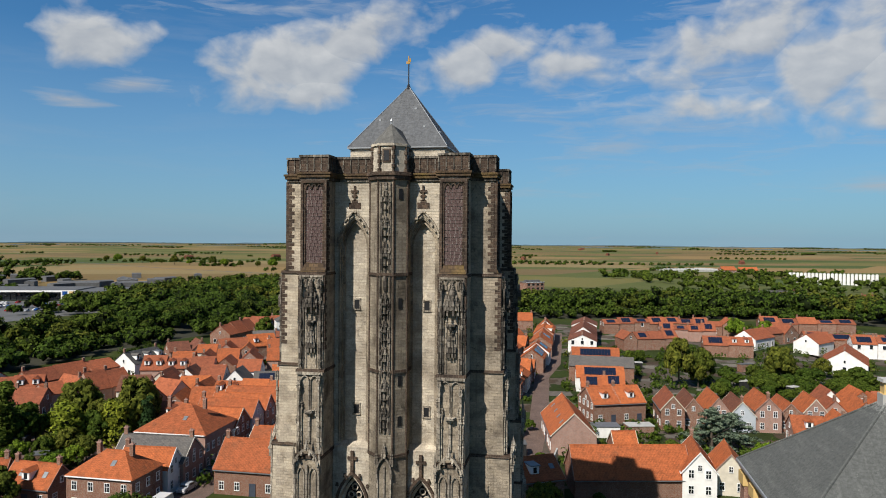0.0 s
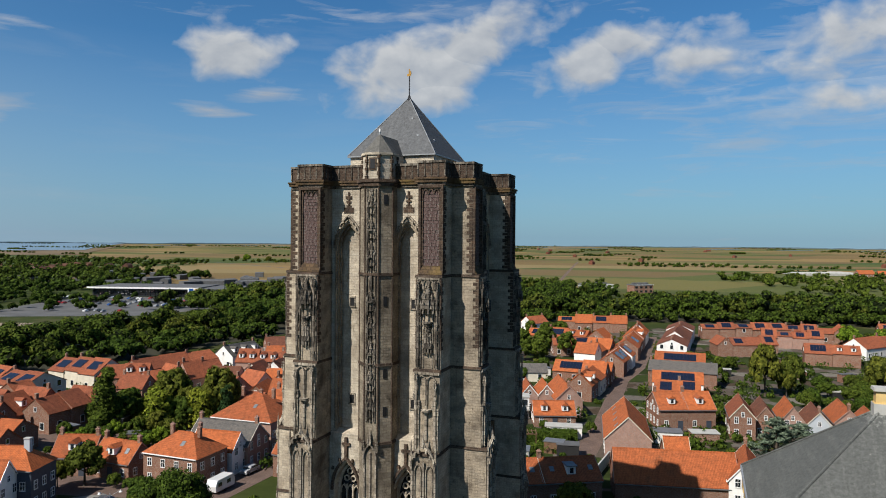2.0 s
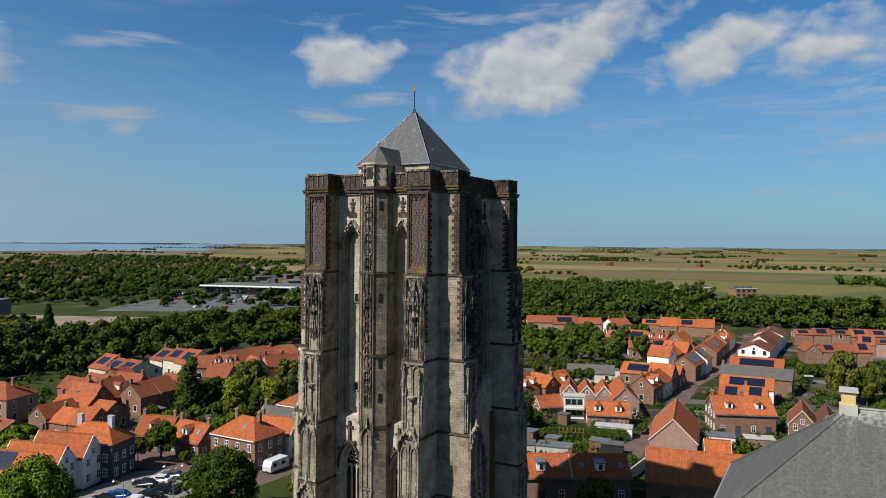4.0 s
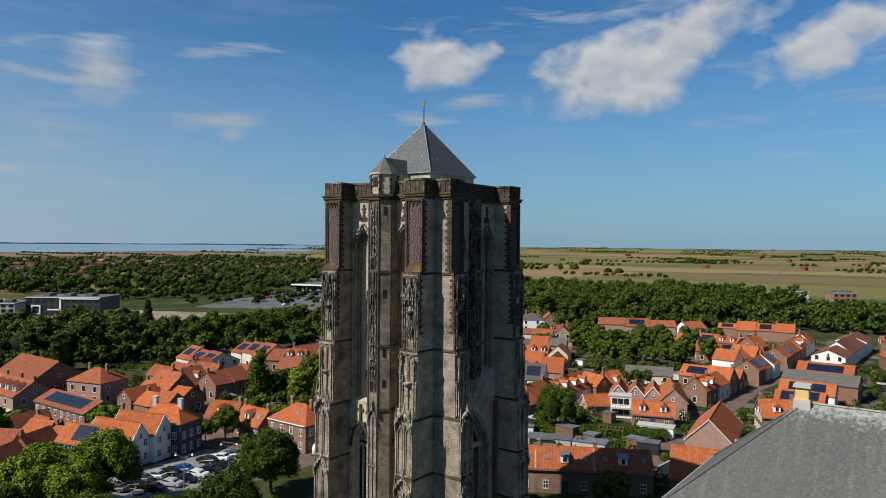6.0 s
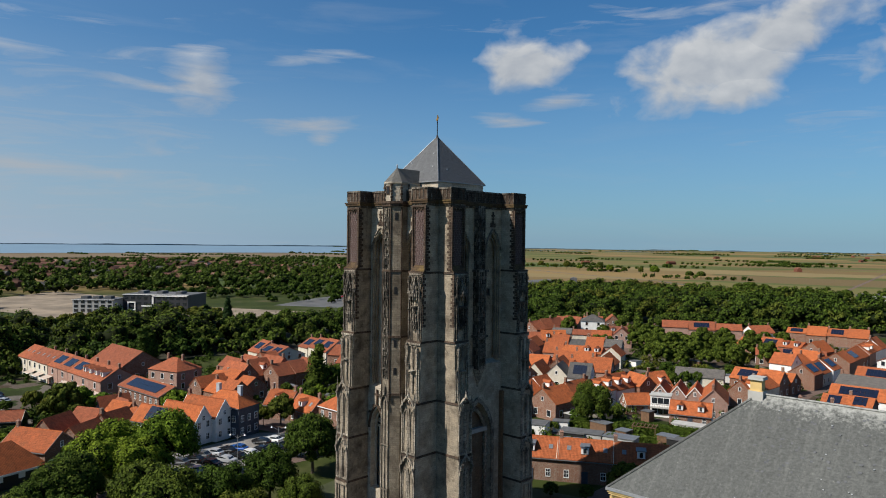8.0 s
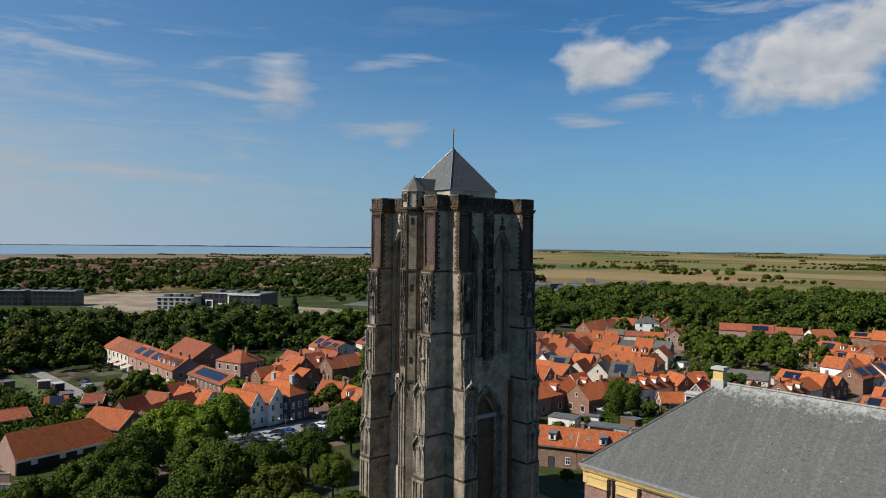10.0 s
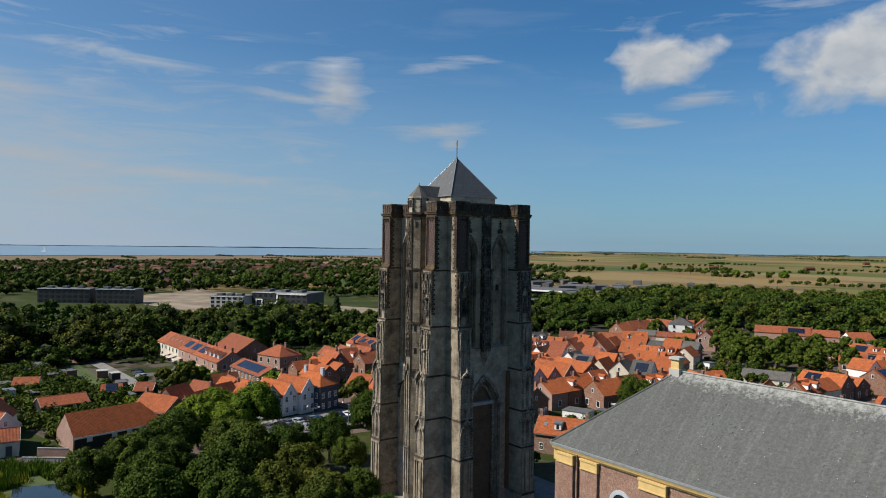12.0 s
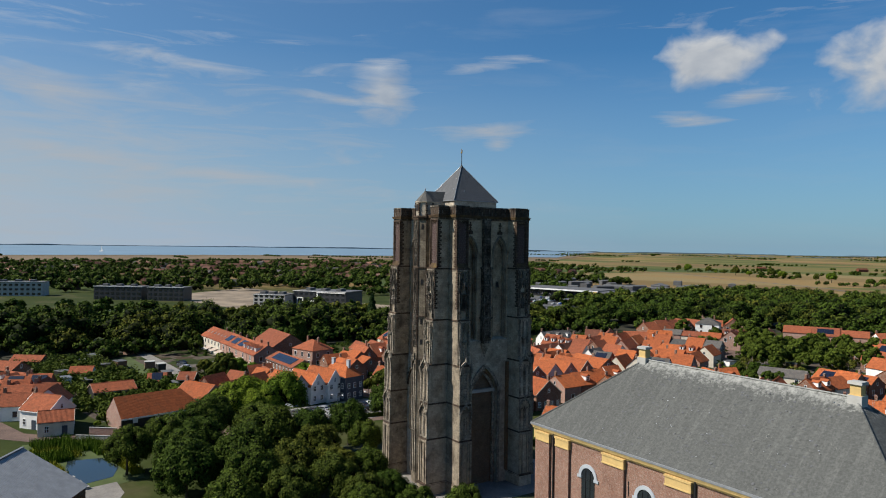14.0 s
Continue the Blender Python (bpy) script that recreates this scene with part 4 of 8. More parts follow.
def shafts(m, z0, z1, reach, mat):
    xm, y = (H0 + H1) / 2, -reach
    for x, w in ((H0 + 0.16, 0.18), (xm - 0.55, 0.1), (xm + 0.55, 0.1), (H1 - 0.16, 0.18)):
        part("shaft", Geo().box(x - w, x + w, y - 0.17, y, z0, z1).turned(m), mat, tower)
    part("panel_head", Geo().box(H0, H1, y - 0.22, y, z1 - 0.5, z1 - 0.1).turned(m), mat, tower)


def quoins(m, z0, z1, reach):
    """Alternating dark corner blocks up both front edges of a stage."""
    g, z, i = Geo(), z0, 0
    while z < z1 - 0.4:
        w, d = (0.62, 0.34) if i % 2 else (0.34, 0.62)
        g.box(H0 - 0.02, H0 + w * 0.6, -reach - 0.02, -reach + d, z, z + 0.36)
        g.box(H1 - w * 0.6, H1 + 0.02, -reach - 0.02, -reach + d, z, z + 0.36)
        z += 0.4
        i += 1
    tagged(part("quoin_work", g.turned(m), M["stone_dark"], tower), kind="stuff")


FLIP = Matrix.Diagonal((-1, 1, 1, 1))
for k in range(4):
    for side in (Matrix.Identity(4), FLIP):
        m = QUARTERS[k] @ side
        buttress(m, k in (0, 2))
        panel_top(m)
        quoins(m, 42.2, 51.2, A_TOP)
        quoins(m, 34.5, 41.7, 11.38)
        niche(m, 32.7, 41.9, 11.35, M["stone_black"])
        low_niche(m, 24.4, 32.4, 11.7, M["stone_grey"])
        gable_panel(m, 17.2, 25.0, 12.4, M["stone_grey"])
        gable_panel(m, 10.7, 16.9, 12.5, M["stone_grey"])
        shafts(m, 2.3, 10.3, 12.6, M["stone"])


def outline(extra):
    """The plan of the tower top, arms and all, widened by extra; counter-clockwise."""
    a, i, o, c = A_TOP + extra, H0 - extra, H1 + extra, CORE + extra
    q = [(-i, -c), (i, -c), (i, -a), (o, -a), (o, -o), (a, -o), (a, -i), (c, -i)]
    ring = []
    for k in range(4):
        r = QUARTERS[k]
        ring += [tuple((r @ Vector((x, y, 0)))[:2]) for x, y in q[1:]]
    return ring


def build_top():
    for z0, z1, e in ((51.15, 51.45, 0.15), (51.45, 51.75, 0.32), (51.75, 51.95, 0.42)):
        part("cornice", Geo().prism(outline(e), z0, z1), M["stone_lichen"] if z0 > 51.4 else M["stone_black"], tower)
    ring, inner = outline(0.1), outline(-0.35)
    n = len(ring)
    g = Geo()
    g.add([(x, y, z) for z in (51.9, 53.45) for x, y in ring] + [(x, y, z) for z in (51.9, 53.45) for x, y in inner],
          [(i, (i + 1) % n, n + (i + 1) % n, n + i) for i in range(n)] + [(2 * n + (i + 1) % n, 2 * n + i, 3 * n + i, 3 * n + (i + 1) % n) for i in range(n)] + [(n + i, n + (i + 1) % n, 3 * n + (i + 1) % n, 3 * n + i) for i in range(n)])
    wall = part("parapet", g, M["stone_dark"], tower, "dark brown panelled stone parapet")
    cap, ci, co = Geo(), outline(-0.42), outline(0.2)
    cap.add([(x, y, z) for z in (53.45, 53.68) for x, y in co] + [(x, y, z) for z in (53.45, 53.68) for x, y in ci],
            [(i, (i + 1) % n, n + (i + 1) % n, n + i) for i in range(n)] + [(2 * n + (i + 1) % n, 2 * n + i, 3 * n + i, 3 * n + (i + 1) % n) for i in range(n)] + [(n + i, n + (i + 1) % n, 3 * n + (i + 1) % n, 3 * n + i) for i in range(n)] + [((i + 1) % n, i, 2 * n + i, 2 * n + (i + 1) % n) for i in range(n)])
    part("coping", cap, M["stone_black"], wall)
    ribs = Geo()
    for i in range(n):
        (x0, y0), (x1, y1) = ring[i], ring[(i + 1) % n]
        d = math.hypot(x1 - x0, y1 - y0)
        cnt = max(1, round(d / 0.8))
        a = math.degrees(math.atan2(y1 - y0, x1 - x0))
        for j in range(cnt + 1):
            s = len(ribs.v)
            ribs.box(-0.06, 0.06, -0.08, 0.02, 52.1, 53.4)
            ribs.turned(pose(x0 + (x1 - x0) * j / cnt, y0 + (y1 - y0) * j / cnt, 0, 0, 0, a), s)
    tagged(part("parapet_ribs", ribs, M["stone_black"], wall), kind="stuff")
    part("roof_terrace", Geo().prism(outline(-0.4), 51.5, 51.98), M["lead"], tower)
    drum = part("roof_base", Geo().box(-5.1, 5.1, -5.1, 5.1, 51.9, 54.95), M["stone_pale"], tower)
    roof = Geo().cone([(-5.36, -5.36), (5.36, -5.36), (5.36, 5.36), (-5.36, 5.36)], 55.05, (0, 0, 62.45))
    r = part("roof", roof, M["slate"], tower, "blue-grey slate pyramid roof")
    part("eaves", Geo().box(-5.38, 5.38, -5.38, 5.38, 54.93, 55.06), M["lead"], r)
    for sx in (-1, 1):
        for sy in (-1, 1):
            v = Vector((sx * 5.36, sy * 5.36, 55.05)) - Vector((0, 0, 62.45))
            hip = Geo().prism(ngon(0, 0, 0.045, 6), 0, v.length)
            hip.turned(Matrix.Translation((0, 0, 62.5)) @ v.to_track_quat("Z", "Y").to_matrix().to_4x4())
            part("hip_flashing", hip, M["lead"], r)
    sp = Geo().prism(ngon(0, 0, 0.32, 8), 62.0, 62.7, ngon(0, 0, 0.12, 8)).prism(ngon(0, 0, 0.07, 6), 62.6, 65.0)
    s = part("spire_rod", sp, M["iron"], tower)
    part("weathercock", Geo().box(-0.28, 0.16, -0.04, 0.04, 65.0, 65.25).box(-0.1, 0.08, -0.05, 0.05, 65.2, 65.85, 0.04, 0).box(0.06, 0.26, -0.04, 0.04, 65.2, 65.6, 0.06, 0), M["gold"], s, "gilded weathercock")
    for x, y, z in ((-2.4, -3.0, 58.3), (1.3, -2.0, 59.6), (2.6, -3.6, 57.4), (3.0, 1.0, 58.0), (3.9, -2.0, 57.0)):
        b = Geo().box(x - 0.12, x + 0.12, y - 0.12, y + 0.12, z - 0.35, z + 0.1)
        part("roof_hook", b, M["lead"], r)


build_top()


def carved_strip(m, cx, y, z0, z1, mat):
    """A narrow upright band of little niches, canopies and crockets, uneven all the way up."""
    g = Geo()
    for sx in (-1, 1):
        g.box(cx + sx * 0.5 - 0.06, cx + sx * 0.5 + 0.06, y - 0.14, y, z0, z1)
    z = z0
    while z < z1 - 2.6:
        h = trand.uniform(2.5, 3.3)
        w = trand.uniform(0.24, 0.34)
        g.prism(ngon(cx, y - 0.08, 0.12, 6), z, z + h * 0.4).prism(ngon(cx, y - 0.1, 0.13, 8), z + h * 0.12, z + h * 0.2, ngon(cx, y - 0.14, w, 8))
        g.prism(ngon(cx, y - 0.14, w, 8), z + h * 0.5, z + h * 0.58, ngon(cx, y - 0.14, w * 0.8, 8)).prism(ngon(cx, y - 0.1, w * 0.6, 8), z + h * 0.58, z + h * 0.72)
        g.cone(ngon(cx, y - 0.12, w * 0.65, 6), z + h * 0.72, (cx, y - 0.1, z + h * 1.05))
        knobs(g, cx, y - 0.12, z + h * 0.72, z + h, w * 0.5, 0.03, 0.2)
        for sx in (-1, 1):
            x = cx + sx * trand.uniform(0.3, 0.36)
            g.box(x - 0.05, x + 0.05, y - 0.22, y, z + 0.1, z + h * 0.6)
            g.cone([(x - 0.09, y - 0.27), (x + 0.09, y - 0.27), (x + 0.09, y - 0.06), (x - 0.09, y - 0.06)], z + h * 0.6, (x, y - 0.14, z + h * 0.85))
            for i in range(3):
                zz = z + trand.uniform(0.1, 0.9) * h
                g.box(x + sx * 0.1 - 0.08, x + sx * 0.1 + 0.08, y - 0.24, y, zz, zz + 0.16, 0.02, 0.03)
        z += h
    g.box(cx - 0.16, cx + 0.16, y - 0.2, y, z, z1)
    return part("carved_strip", g.turned(m), mat, tower, "soot-black carved niches and canopies")


for k in (1, 2, 3):
    carved_strip(QUARTERS[k], 0.0, -9.5, 28.2, 41.8, M["stone_black"])
    carved_strip(QUARTERS[k], 0.0, -9.3, 42.2, 51.0, M["stone_black"])


def build_turret():
    cx, cy = 0.3, -8.75
    ring = ngon(cx, cy, 2.05, 8, 0.5)
    part("stair_turret", Geo().prism(ring, 0, 51.4), M["stone_mid"], tower)
    for z in (24.2, 32.5, 42.0):
        part("string_course", Geo().prism(ngon(cx, cy, 2.2, 8, 0.5), z - 0.2, z + 0.08), M["stone_dark"], tower)
    part("turret_cornice", Geo().prism(ngon(cx, cy, 2.3, 8, 0.5), 51.2, 51.6).prism(ngon(cx, cy, 2.45, 8, 0.5), 51.6, 51.95), M["stone_dark"], tower)
    body = part("turret_head", Geo().prism(ngon(cx, cy, 1.85, 8, 0.5), 51.9, 54.6), M["stone_pale"], tower)
    part("turret_eave", Geo().prism(ngon(cx, cy, 2.0, 8, 0.5), 54.5, 54.75), M["stone_pale"], body)
    g = Geo().cone(ngon(cx, cy, 1.98, 8, 0.5), 54.75, (cx, cy, 56.95))
    r = part("turret_roof", g, M["slate_turret"], tower)
    w = 1.35
    g = Geo().add([(cx, cy, 56.85), (cx - w, cy + 0.6, 54.75), (cx + w, cy + 0.6, 54.75), (cx, -3.3, 56.85), (cx - w, -4.9, 54.75), (cx + w, -4.9, 54.75)], [(0, 1, 4, 3), (0, 3, 5, 2), (0, 2, 1), (3, 4, 5), (1, 2, 5, 4)])
    part("link_roof", g, M["slate_turret"], tower)
    part("link_wall", Geo().box(cx - w + 0.1, cx + w - 0.1, cy, -5.0, 51.9, 54.78), M["stone_pale"], tower)
    part("finial", Geo().prism(ngon(cx, cy, 0.1, 6), 56.8, 57.15).cone(ngon(cx, cy, 0.14, 6), 57.15, (cx, cy, 57.5)), M["lead"], r)
    part("turret_window", Geo().box(cx - 0.42, cx + 0.42, cy - 1.78, cy - 1.6, 52.9, 54.2), M["stone_dark"], body)
    part("turret_opening", Geo().box(cx - 0.27, cx + 0.27, cy - 1.8, cy - 1.6, 53.05, 54.05), M["iron"], body)
    q = Geo()
    for i, (x, y) in enumerate(ngon(cx, cy, 1.86, 8, 0.5)):
        for j in range(6):
            e = 0.22 if (j + i) % 2 else 0.13
            q.prism(ngon(x, y, e, 6), 51.95 + 0.43 * j, 52.3 + 0.43 * j)
    tagged(part("turret_quoin_work", q, M["stone_dark"], body), kind="stuff")
    # the carved strip up the front
    carved_strip(Matrix.Identity(4), cx, cy - 1.86, 42.2, 50.9, M["stone_black"])
    carved_strip(Matrix.Identity(4), cx, cy - 1.9, 26.4, 41.8, M["stone_black"])
    low = Geo()
    for x in (cx - 0.66, cx, cx + 0.66):
        low.box(x - 0.08, x + 0.08, cy - 2.06, cy - 1.86, 2.3, 23.2)
    for z in (10.5, 17.0):
        low.box(cx - 0.8, cx + 0.8, cy - 2.1, cy - 1.86, z - 0.25, z)
        for c in (-0.33, 0.33):
            arch_rib(low, cx + c, 0.2, z - 1.2, z - 0.7, z - 1.3, cy - 1.88, 0.06, 0.1)
    arch_rib(low, cx, 0.66, 22.6, 24.0, 22.0, cy - 1.88, 0.14, 0.3)
    spirelet(low, cx, cy - 2.1, 24.2, 0.16, 1.6)
    for x in (cx - 0.78, cx + 0.78):
        spirelet(low, x, cy - 2.0, 23.4, 0.1, 1.5)
    part("gabled_panel", low, M["stone_grey"], tower)
    for i in (4, 5, 6, 7):
        x, y = ngon(cx, cy, 2.06, 8, 0.5)[i]
        part("corner_shaft", Geo().prism(ngon(x, y, 0.1, 6), 24.3, 51.1), M["stone_dark"], tower)
    for z in (49.3, 38.6, 31, 27.0):
        o = Geo().box(-0.2, 0.2, -0.06, 0.1, z, z + 1.0)
        a = pose(cx, cy, 0, 0, 0, 45) @ pose(0, -1.9, 0)
        part("slit", o.turned(a), M["iron"], tower)


build_turret()


# the dark blocks of the sunk panels on the two faces towards the church and the square
def panel_stones():
    rng = random.Random(2)
    shapes = [Geo().box(0.012, w - 0.012, -0.05, 0.02, 0.012, 0.318, 0.01, 0).mesh("stone", M["stone_panel"]) for w in (0.4, 0.5, 0.6)]
    for k in (0, 1):
        for side in (0, 1):
            for r in range(23):
                x, z = H0 + 0.42 - (0.2 if r % 2 else 0.0), 42.95 + 0.33 * r
                while x < H1 - 0.45:
                    i = rng.randrange(3)
                    w = (0.4, 0.5, 0.6)[i]
                    if x >= H0 + 0.4 and x + w <= H1 - 0.38:
                        o = new("stone", shapes[i])
                        o.parent = tower
                        o.matrix_basis = QUARTERS[k] @ pose(x if side else -x - w, -A_TOP - 0.02 + rng.uniform(-0.015, 0.015), z)
                    x += w


panel_stones()


# ---- hall church beside the tower ----
def build_hall():
    m = TOWER @ pose(64.0, -1.05, 0)
    hall = thing("hall_church", m, "neoclassical brick hall church with a big grey slate hipped roof", "church")
    L, W, EV, RZ = 26.6, 11.25, 20.0, 30.15
    part("wall", Geo().box(-L + 0.6, L - 0.6, -W + 0.6, W - 0.6, 0, 18.95), M["brick_church"], hall)
    g = Geo()
    g.add([(-L, -W, EV), (L, -W, EV), (L, W, EV), (-L, W, EV), (-L + 11.8, 0, RZ), (L - 11.8, 0, RZ)], [(0, 1, 5, 4), (2, 3, 4, 5), (3, 0, 4), (1, 2, 5), (3, 2, 1, 0)])
    roof = part("roof", g, M["slate_old"], hall, "weathered grey slate hipped roof")
    for a, b in (((-L, -W, EV), (-L + 11.8, 0, RZ)), ((-L, W, EV), (-L + 11.8, 0, RZ)), ((L, -W, EV), (L - 11.8, 0, RZ)), ((L, W, EV), (L - 11.8, 0, RZ)), ((-L + 11.8, 0, RZ), (L - 11.8, 0, RZ))):
        v = Vector(b) - Vector(a)
        h = Geo().prism(ngon(0, 0, 0.14, 6), 0, v.length).turned(Matrix.Translation(Vector(a) + Vector((0, 0, 0.03))) @ v.to_track_quat("Z", "Y").to_matrix().to_4x4())
        part("ridge_flashing", h, M["slate_old"], roof)
    hr = random.Random(4)
    for mat, n, e, label in ((M["slate"], 170, 0.16, "lifted dark slates"), (M["lead"], 26, 0.07, "pale lead roof hooks")):
        bits = Geo()
        for i in range(n):
            f, x = hr.uniform(0.04, 0.93), hr.uniform(-1, 1) * (L - 12)
            z = EV + (RZ - EV) * f
            for sy in (-1, 1):
                y = sy * W * (1 - f)
                q = e * hr.uniform(0.5, 1.2)
                k = len(bits.v)
                bits.box(-q, q, -e * 0.7, e * 0.7, 0.0, 0.03 if e > 0.1 else 0.1).turned(pose(x, y, z, sy * -43.0, 0, hr.uniform(-20, 20)), k)
        tagged(part("roof_hook" if e < 0.1 else "lifted_slates", bits, mat, roof, label), kind="stuff")
    part("gutter", Geo().box(-L - 0.15, L + 0.15, -W - 0.15, W + 0.15, 19.72, 20.02), M["lead"], hall, "grey lead gutter with lichen")
    part("cornice", Geo().box(-L - 0.02, L + 0.02, -W - 0.02, W + 0.02, 19.5, 19.72).box(-L + 0.1, L - 0.1, -W + 0.1, W - 0.1, 19.25, 19.5).box(-L + 0.35, L - 0.35, -W + 0.35, W - 0.35, 18.95, 19.25), M["ochre"], hall, "ochre painted moulded cornice")
    for x in (-15.0, 15.0):
        c = part("chimney", Geo().box(x - 0.72, x + 0.72, -0.62, 0.62, 28.9, 30.55).box(x - 0.6, x + 0.6, -0.5, 0.5, 30.5, 31.75), M["ochre"], hall, "ochre plastered chimney")
        part("chimney_cap", Geo().box(x - 0.82, x + 0.82, -0.72, 0.72, 31.7, 32.02, 0.04, 0.04), M["concrete"], c, "pale stone chimney cap")
        part("chimney_foot", Geo().box(x - 0.78, x + 0.78, -0.68, 0.68, 28.9, 30.5), M["concrete"], c, "pale lead-grey chimney foot")
    # pilasters of the long sides: middle and half width
    BAYS = ((-24.25, 1.35), (-20.15, 1.35), (-10.4, 1.85), (0.0, 1.85), (10.4, 1.85), (20.15, 1.35), (24.25, 1.35))
    for sy in (-1, 1):
        def flat(x0, x1, d0, d1, z0, z1):
            y0, y1 = sorted((sy * (W - d0), sy * (W - d1)))
            return Geo().box(x0, x1, y0, y1, z0, z1)
        for x, w in BAYS:
            p = part("pilaster", flat(x - w, x + w, 0.6, 0.22, 0, 17.66), M["brick_church"], hall)
            cap = flat(x - w - 0.05, x + w + 0.05, 0.6, 0.12, 17.66, 18.7)
            more = flat(x - w - 0.14, x + w + 0.14, 0.6, 0.02, 18.7, 18.95)
            cap.add(more.v, more.f)
            low = flat(x - w - 0.1, x + w + 0.1, 0.6, 0.06, 17.62, 17.8)
            part("capital", cap.add(low.v, low.f), M["ochre"], p, "ochre painted pilaster capital")
        for xm in (-15.25, -5.2, 5.2, 15.25):
            r, n = Geo(), 12
            q = [(xm - 1.25, 14.7), *((xm - 1.25 * math.cos(math.pi * k / n), 14.7 + 1.25 * math.sin(math.pi * k / n)) for k in range(1, n)), (xm + 1.25, 14.7)]
            o = [(xm - 1.75, 14.7), *((xm - 1.75 * math.cos(math.pi * k / n), 14.7 + 1.75 * math.sin(math.pi * k / n)) for k in range(1, n)), (xm + 1.75, 14.7)]
            ya, yb = sy * (W - 0.62), sy * (W - 0.45)
            for k in range(n):
                p4 = [q[k], q[k + 1], o[k + 1], o[k]]
                r.add([(a, yb, b) for a, b in p4] + [(a, ya, b) for a, b in p4], [(0, 1, 2, 3), (7, 6, 5, 4), (0, 4, 5, 1), (2, 6, 7, 3)])
            for e in (-1.6, 1.6):
                foot = flat(xm + e - 0.42, xm + e + 0.42, 0.62, 0.42, 14.35, 14.7)
                r.add(foot.v, foot.f)
            wn = part("arched_window", r, M["grey_wall"], hall, "pale grey stone arch over the window")
            yc = sy * (W - 0.55)
            ring = [(xm - 1.25, 6.0)] + q + [(xm + 1.25, 6.0)]
            part("pane", Geo().add([(a, yc, b) for a, b in ring], [tuple(range(len(ring)))]), M["glass"], wn)
            for k in range(8):
                part("glazing_bar", flat(xm - 1.22, xm + 1.22, 0.55, 0.5, 6.6 + 1.1 * k, 6.66 + 1.1 * k), M["iron"], wn)
            for e in (-0.42, 0.42):
                part("glazing_bar", flat(xm + e - 0.03, xm + e + 0.03, 0.55, 0.49, 6, 15.6), M["iron"], wn)
        for x in (-8.0, 2.6, 13.0):
            part("wall_anchor", flat(x - 0.05, x + 0.05, 0.6, 0.53, 14.4, 16.2), M["iron"], hall)
    for sx in (-1, 1):
        for i in range(5):
            y = -W + 1.6 + (2 * W - 3.2) * i / 4
            x0, x1 = sorted((sx * (L - 0.6), sx * (L - 0.22)))
            p = part("pilaster", Geo().box(x0, x1, y - 1.0, y + 1.0, 0, 17.66), M["brick_church"], hall)
            x0, x1 = sorted((sx * (L - 0.6), sx * (L - 0.04)))
            part("capital", Geo().box(x0, x1, y - 1.12, y + 1.12, 17.66, 18.95), M["ochre"], p, "ochre painted pilaster capital")
    for x in (-22.2, 2.3, 12.6, 22.2):
        part("downpipe", Geo().prism(ngon(x, -W + 0.42, 0.12, 8), 0, 19.4), M["wood_dark"], hall, "black cast-iron downpipe")


build_hall()


# ---- houses ----
def lattice(xs, zs, depth, back=0.02):
    """One joined frame over a grid: cells with a depth are bars, cells with None stay open; returns faces of bars and of open cells."""
    g, seen, holes = Geo(), {}, []

    def at(i, j, y):
        if (i, j, y) not in seen:
            seen[i, j, y] = len(g.v)
            g.v.append((xs[i], y, zs[j]))
        return seen[i, j, y]
    nx, nz = len(xs) - 1, len(zs) - 1

    def level(i, j):
        if 0 <= i < nx and 0 <= j < nz:
            return depth(i, j)
        return back
    for i in range(nx):
        for j in range(nz):
            y = level(i, j)
            quad = (at(i, j, y), at(i + 1, j, y), at(i + 1, j + 1, y), at(i, j + 1, y))
            (holes if y > -0.03 else g.f).append(quad)
            for di, dj, (a, b, c, d) in ((-1, 0, (i, j, i, j + 1)), (1, 0, (i + 1, j + 1, i + 1, j)), (0, -1, (i + 1, j, i, j)), (0, 1, (i, j + 1, i + 1, j + 1))):
                z = level(i + di, j + dj)
                if y < z:
                    g.f.append((at(a, b, y), at(c, d, y), at(c, d, z), at(a, b, z)))
    return g, holes


def window_mesh(name, w, h):
    """A sash window facing -y, its foot at z = 0: a near one, with open lights and a pane, and a far one."""
    t = 0.09
    near, _ = lattice([-w / 2, -w / 2 + t, -0.03, 0.03, w / 2 - t, w / 2], [-0.06, 0.06, h * 0.55, h * 0.55 + 0.06, h - t, h],
                      lambda i, j: -0.12 if j == 0 else (-0.07 if i in (0, 2, 4) or j in (2, 4) else -0.02))
    far, holes = lattice([-w / 2, -w / 2 + t, w / 2 - t, w / 2], [-0.06, 0.06, h - t, h], lambda i, j: -0.12 if j == 0 else (-0.07 if i != 1 or j == 2 else -0.02))
    me = near.mesh(name, M["paint"])
    n = len(far.f)
    far.f += holes
    distant = far.mesh(name + "_far", M["paint"])
    distant.materials.append(M["glass"])
    distant.polygons.foreach_set("material_index", [0] * n + [1] * len(holes))
    return me, Geo().box(-w / 2 + t, w / 2 - t, -0.03, 0.0, t * 0.5, h - t).mesh(name + "_pane", M["glass"]), distant


WIN = {k: window_mesh("window_frame", *k) for k in ((1.0, 1.5), (0.8, 1.1), (1.3, 1.7), (1.6, 1.2))}
DOOR = Geo().box(-0.5, 0.5, -0.06, 0.02, 0, 2.1).box(-0.6, -0.5, -0.1, 0.02, 0, 2.3).box(0.5, 0.6, -0.1, 0.02, 0, 2.3).box(-0.6, 0.6, -0.1, 0.02, 2.1, 2.3).mesh("door", M["dark_wall"])
DORMER = Geo().box(-0.75, 0.75, -0.9, 1.6, 0, 1.35).mesh("dormer", M["paint"])
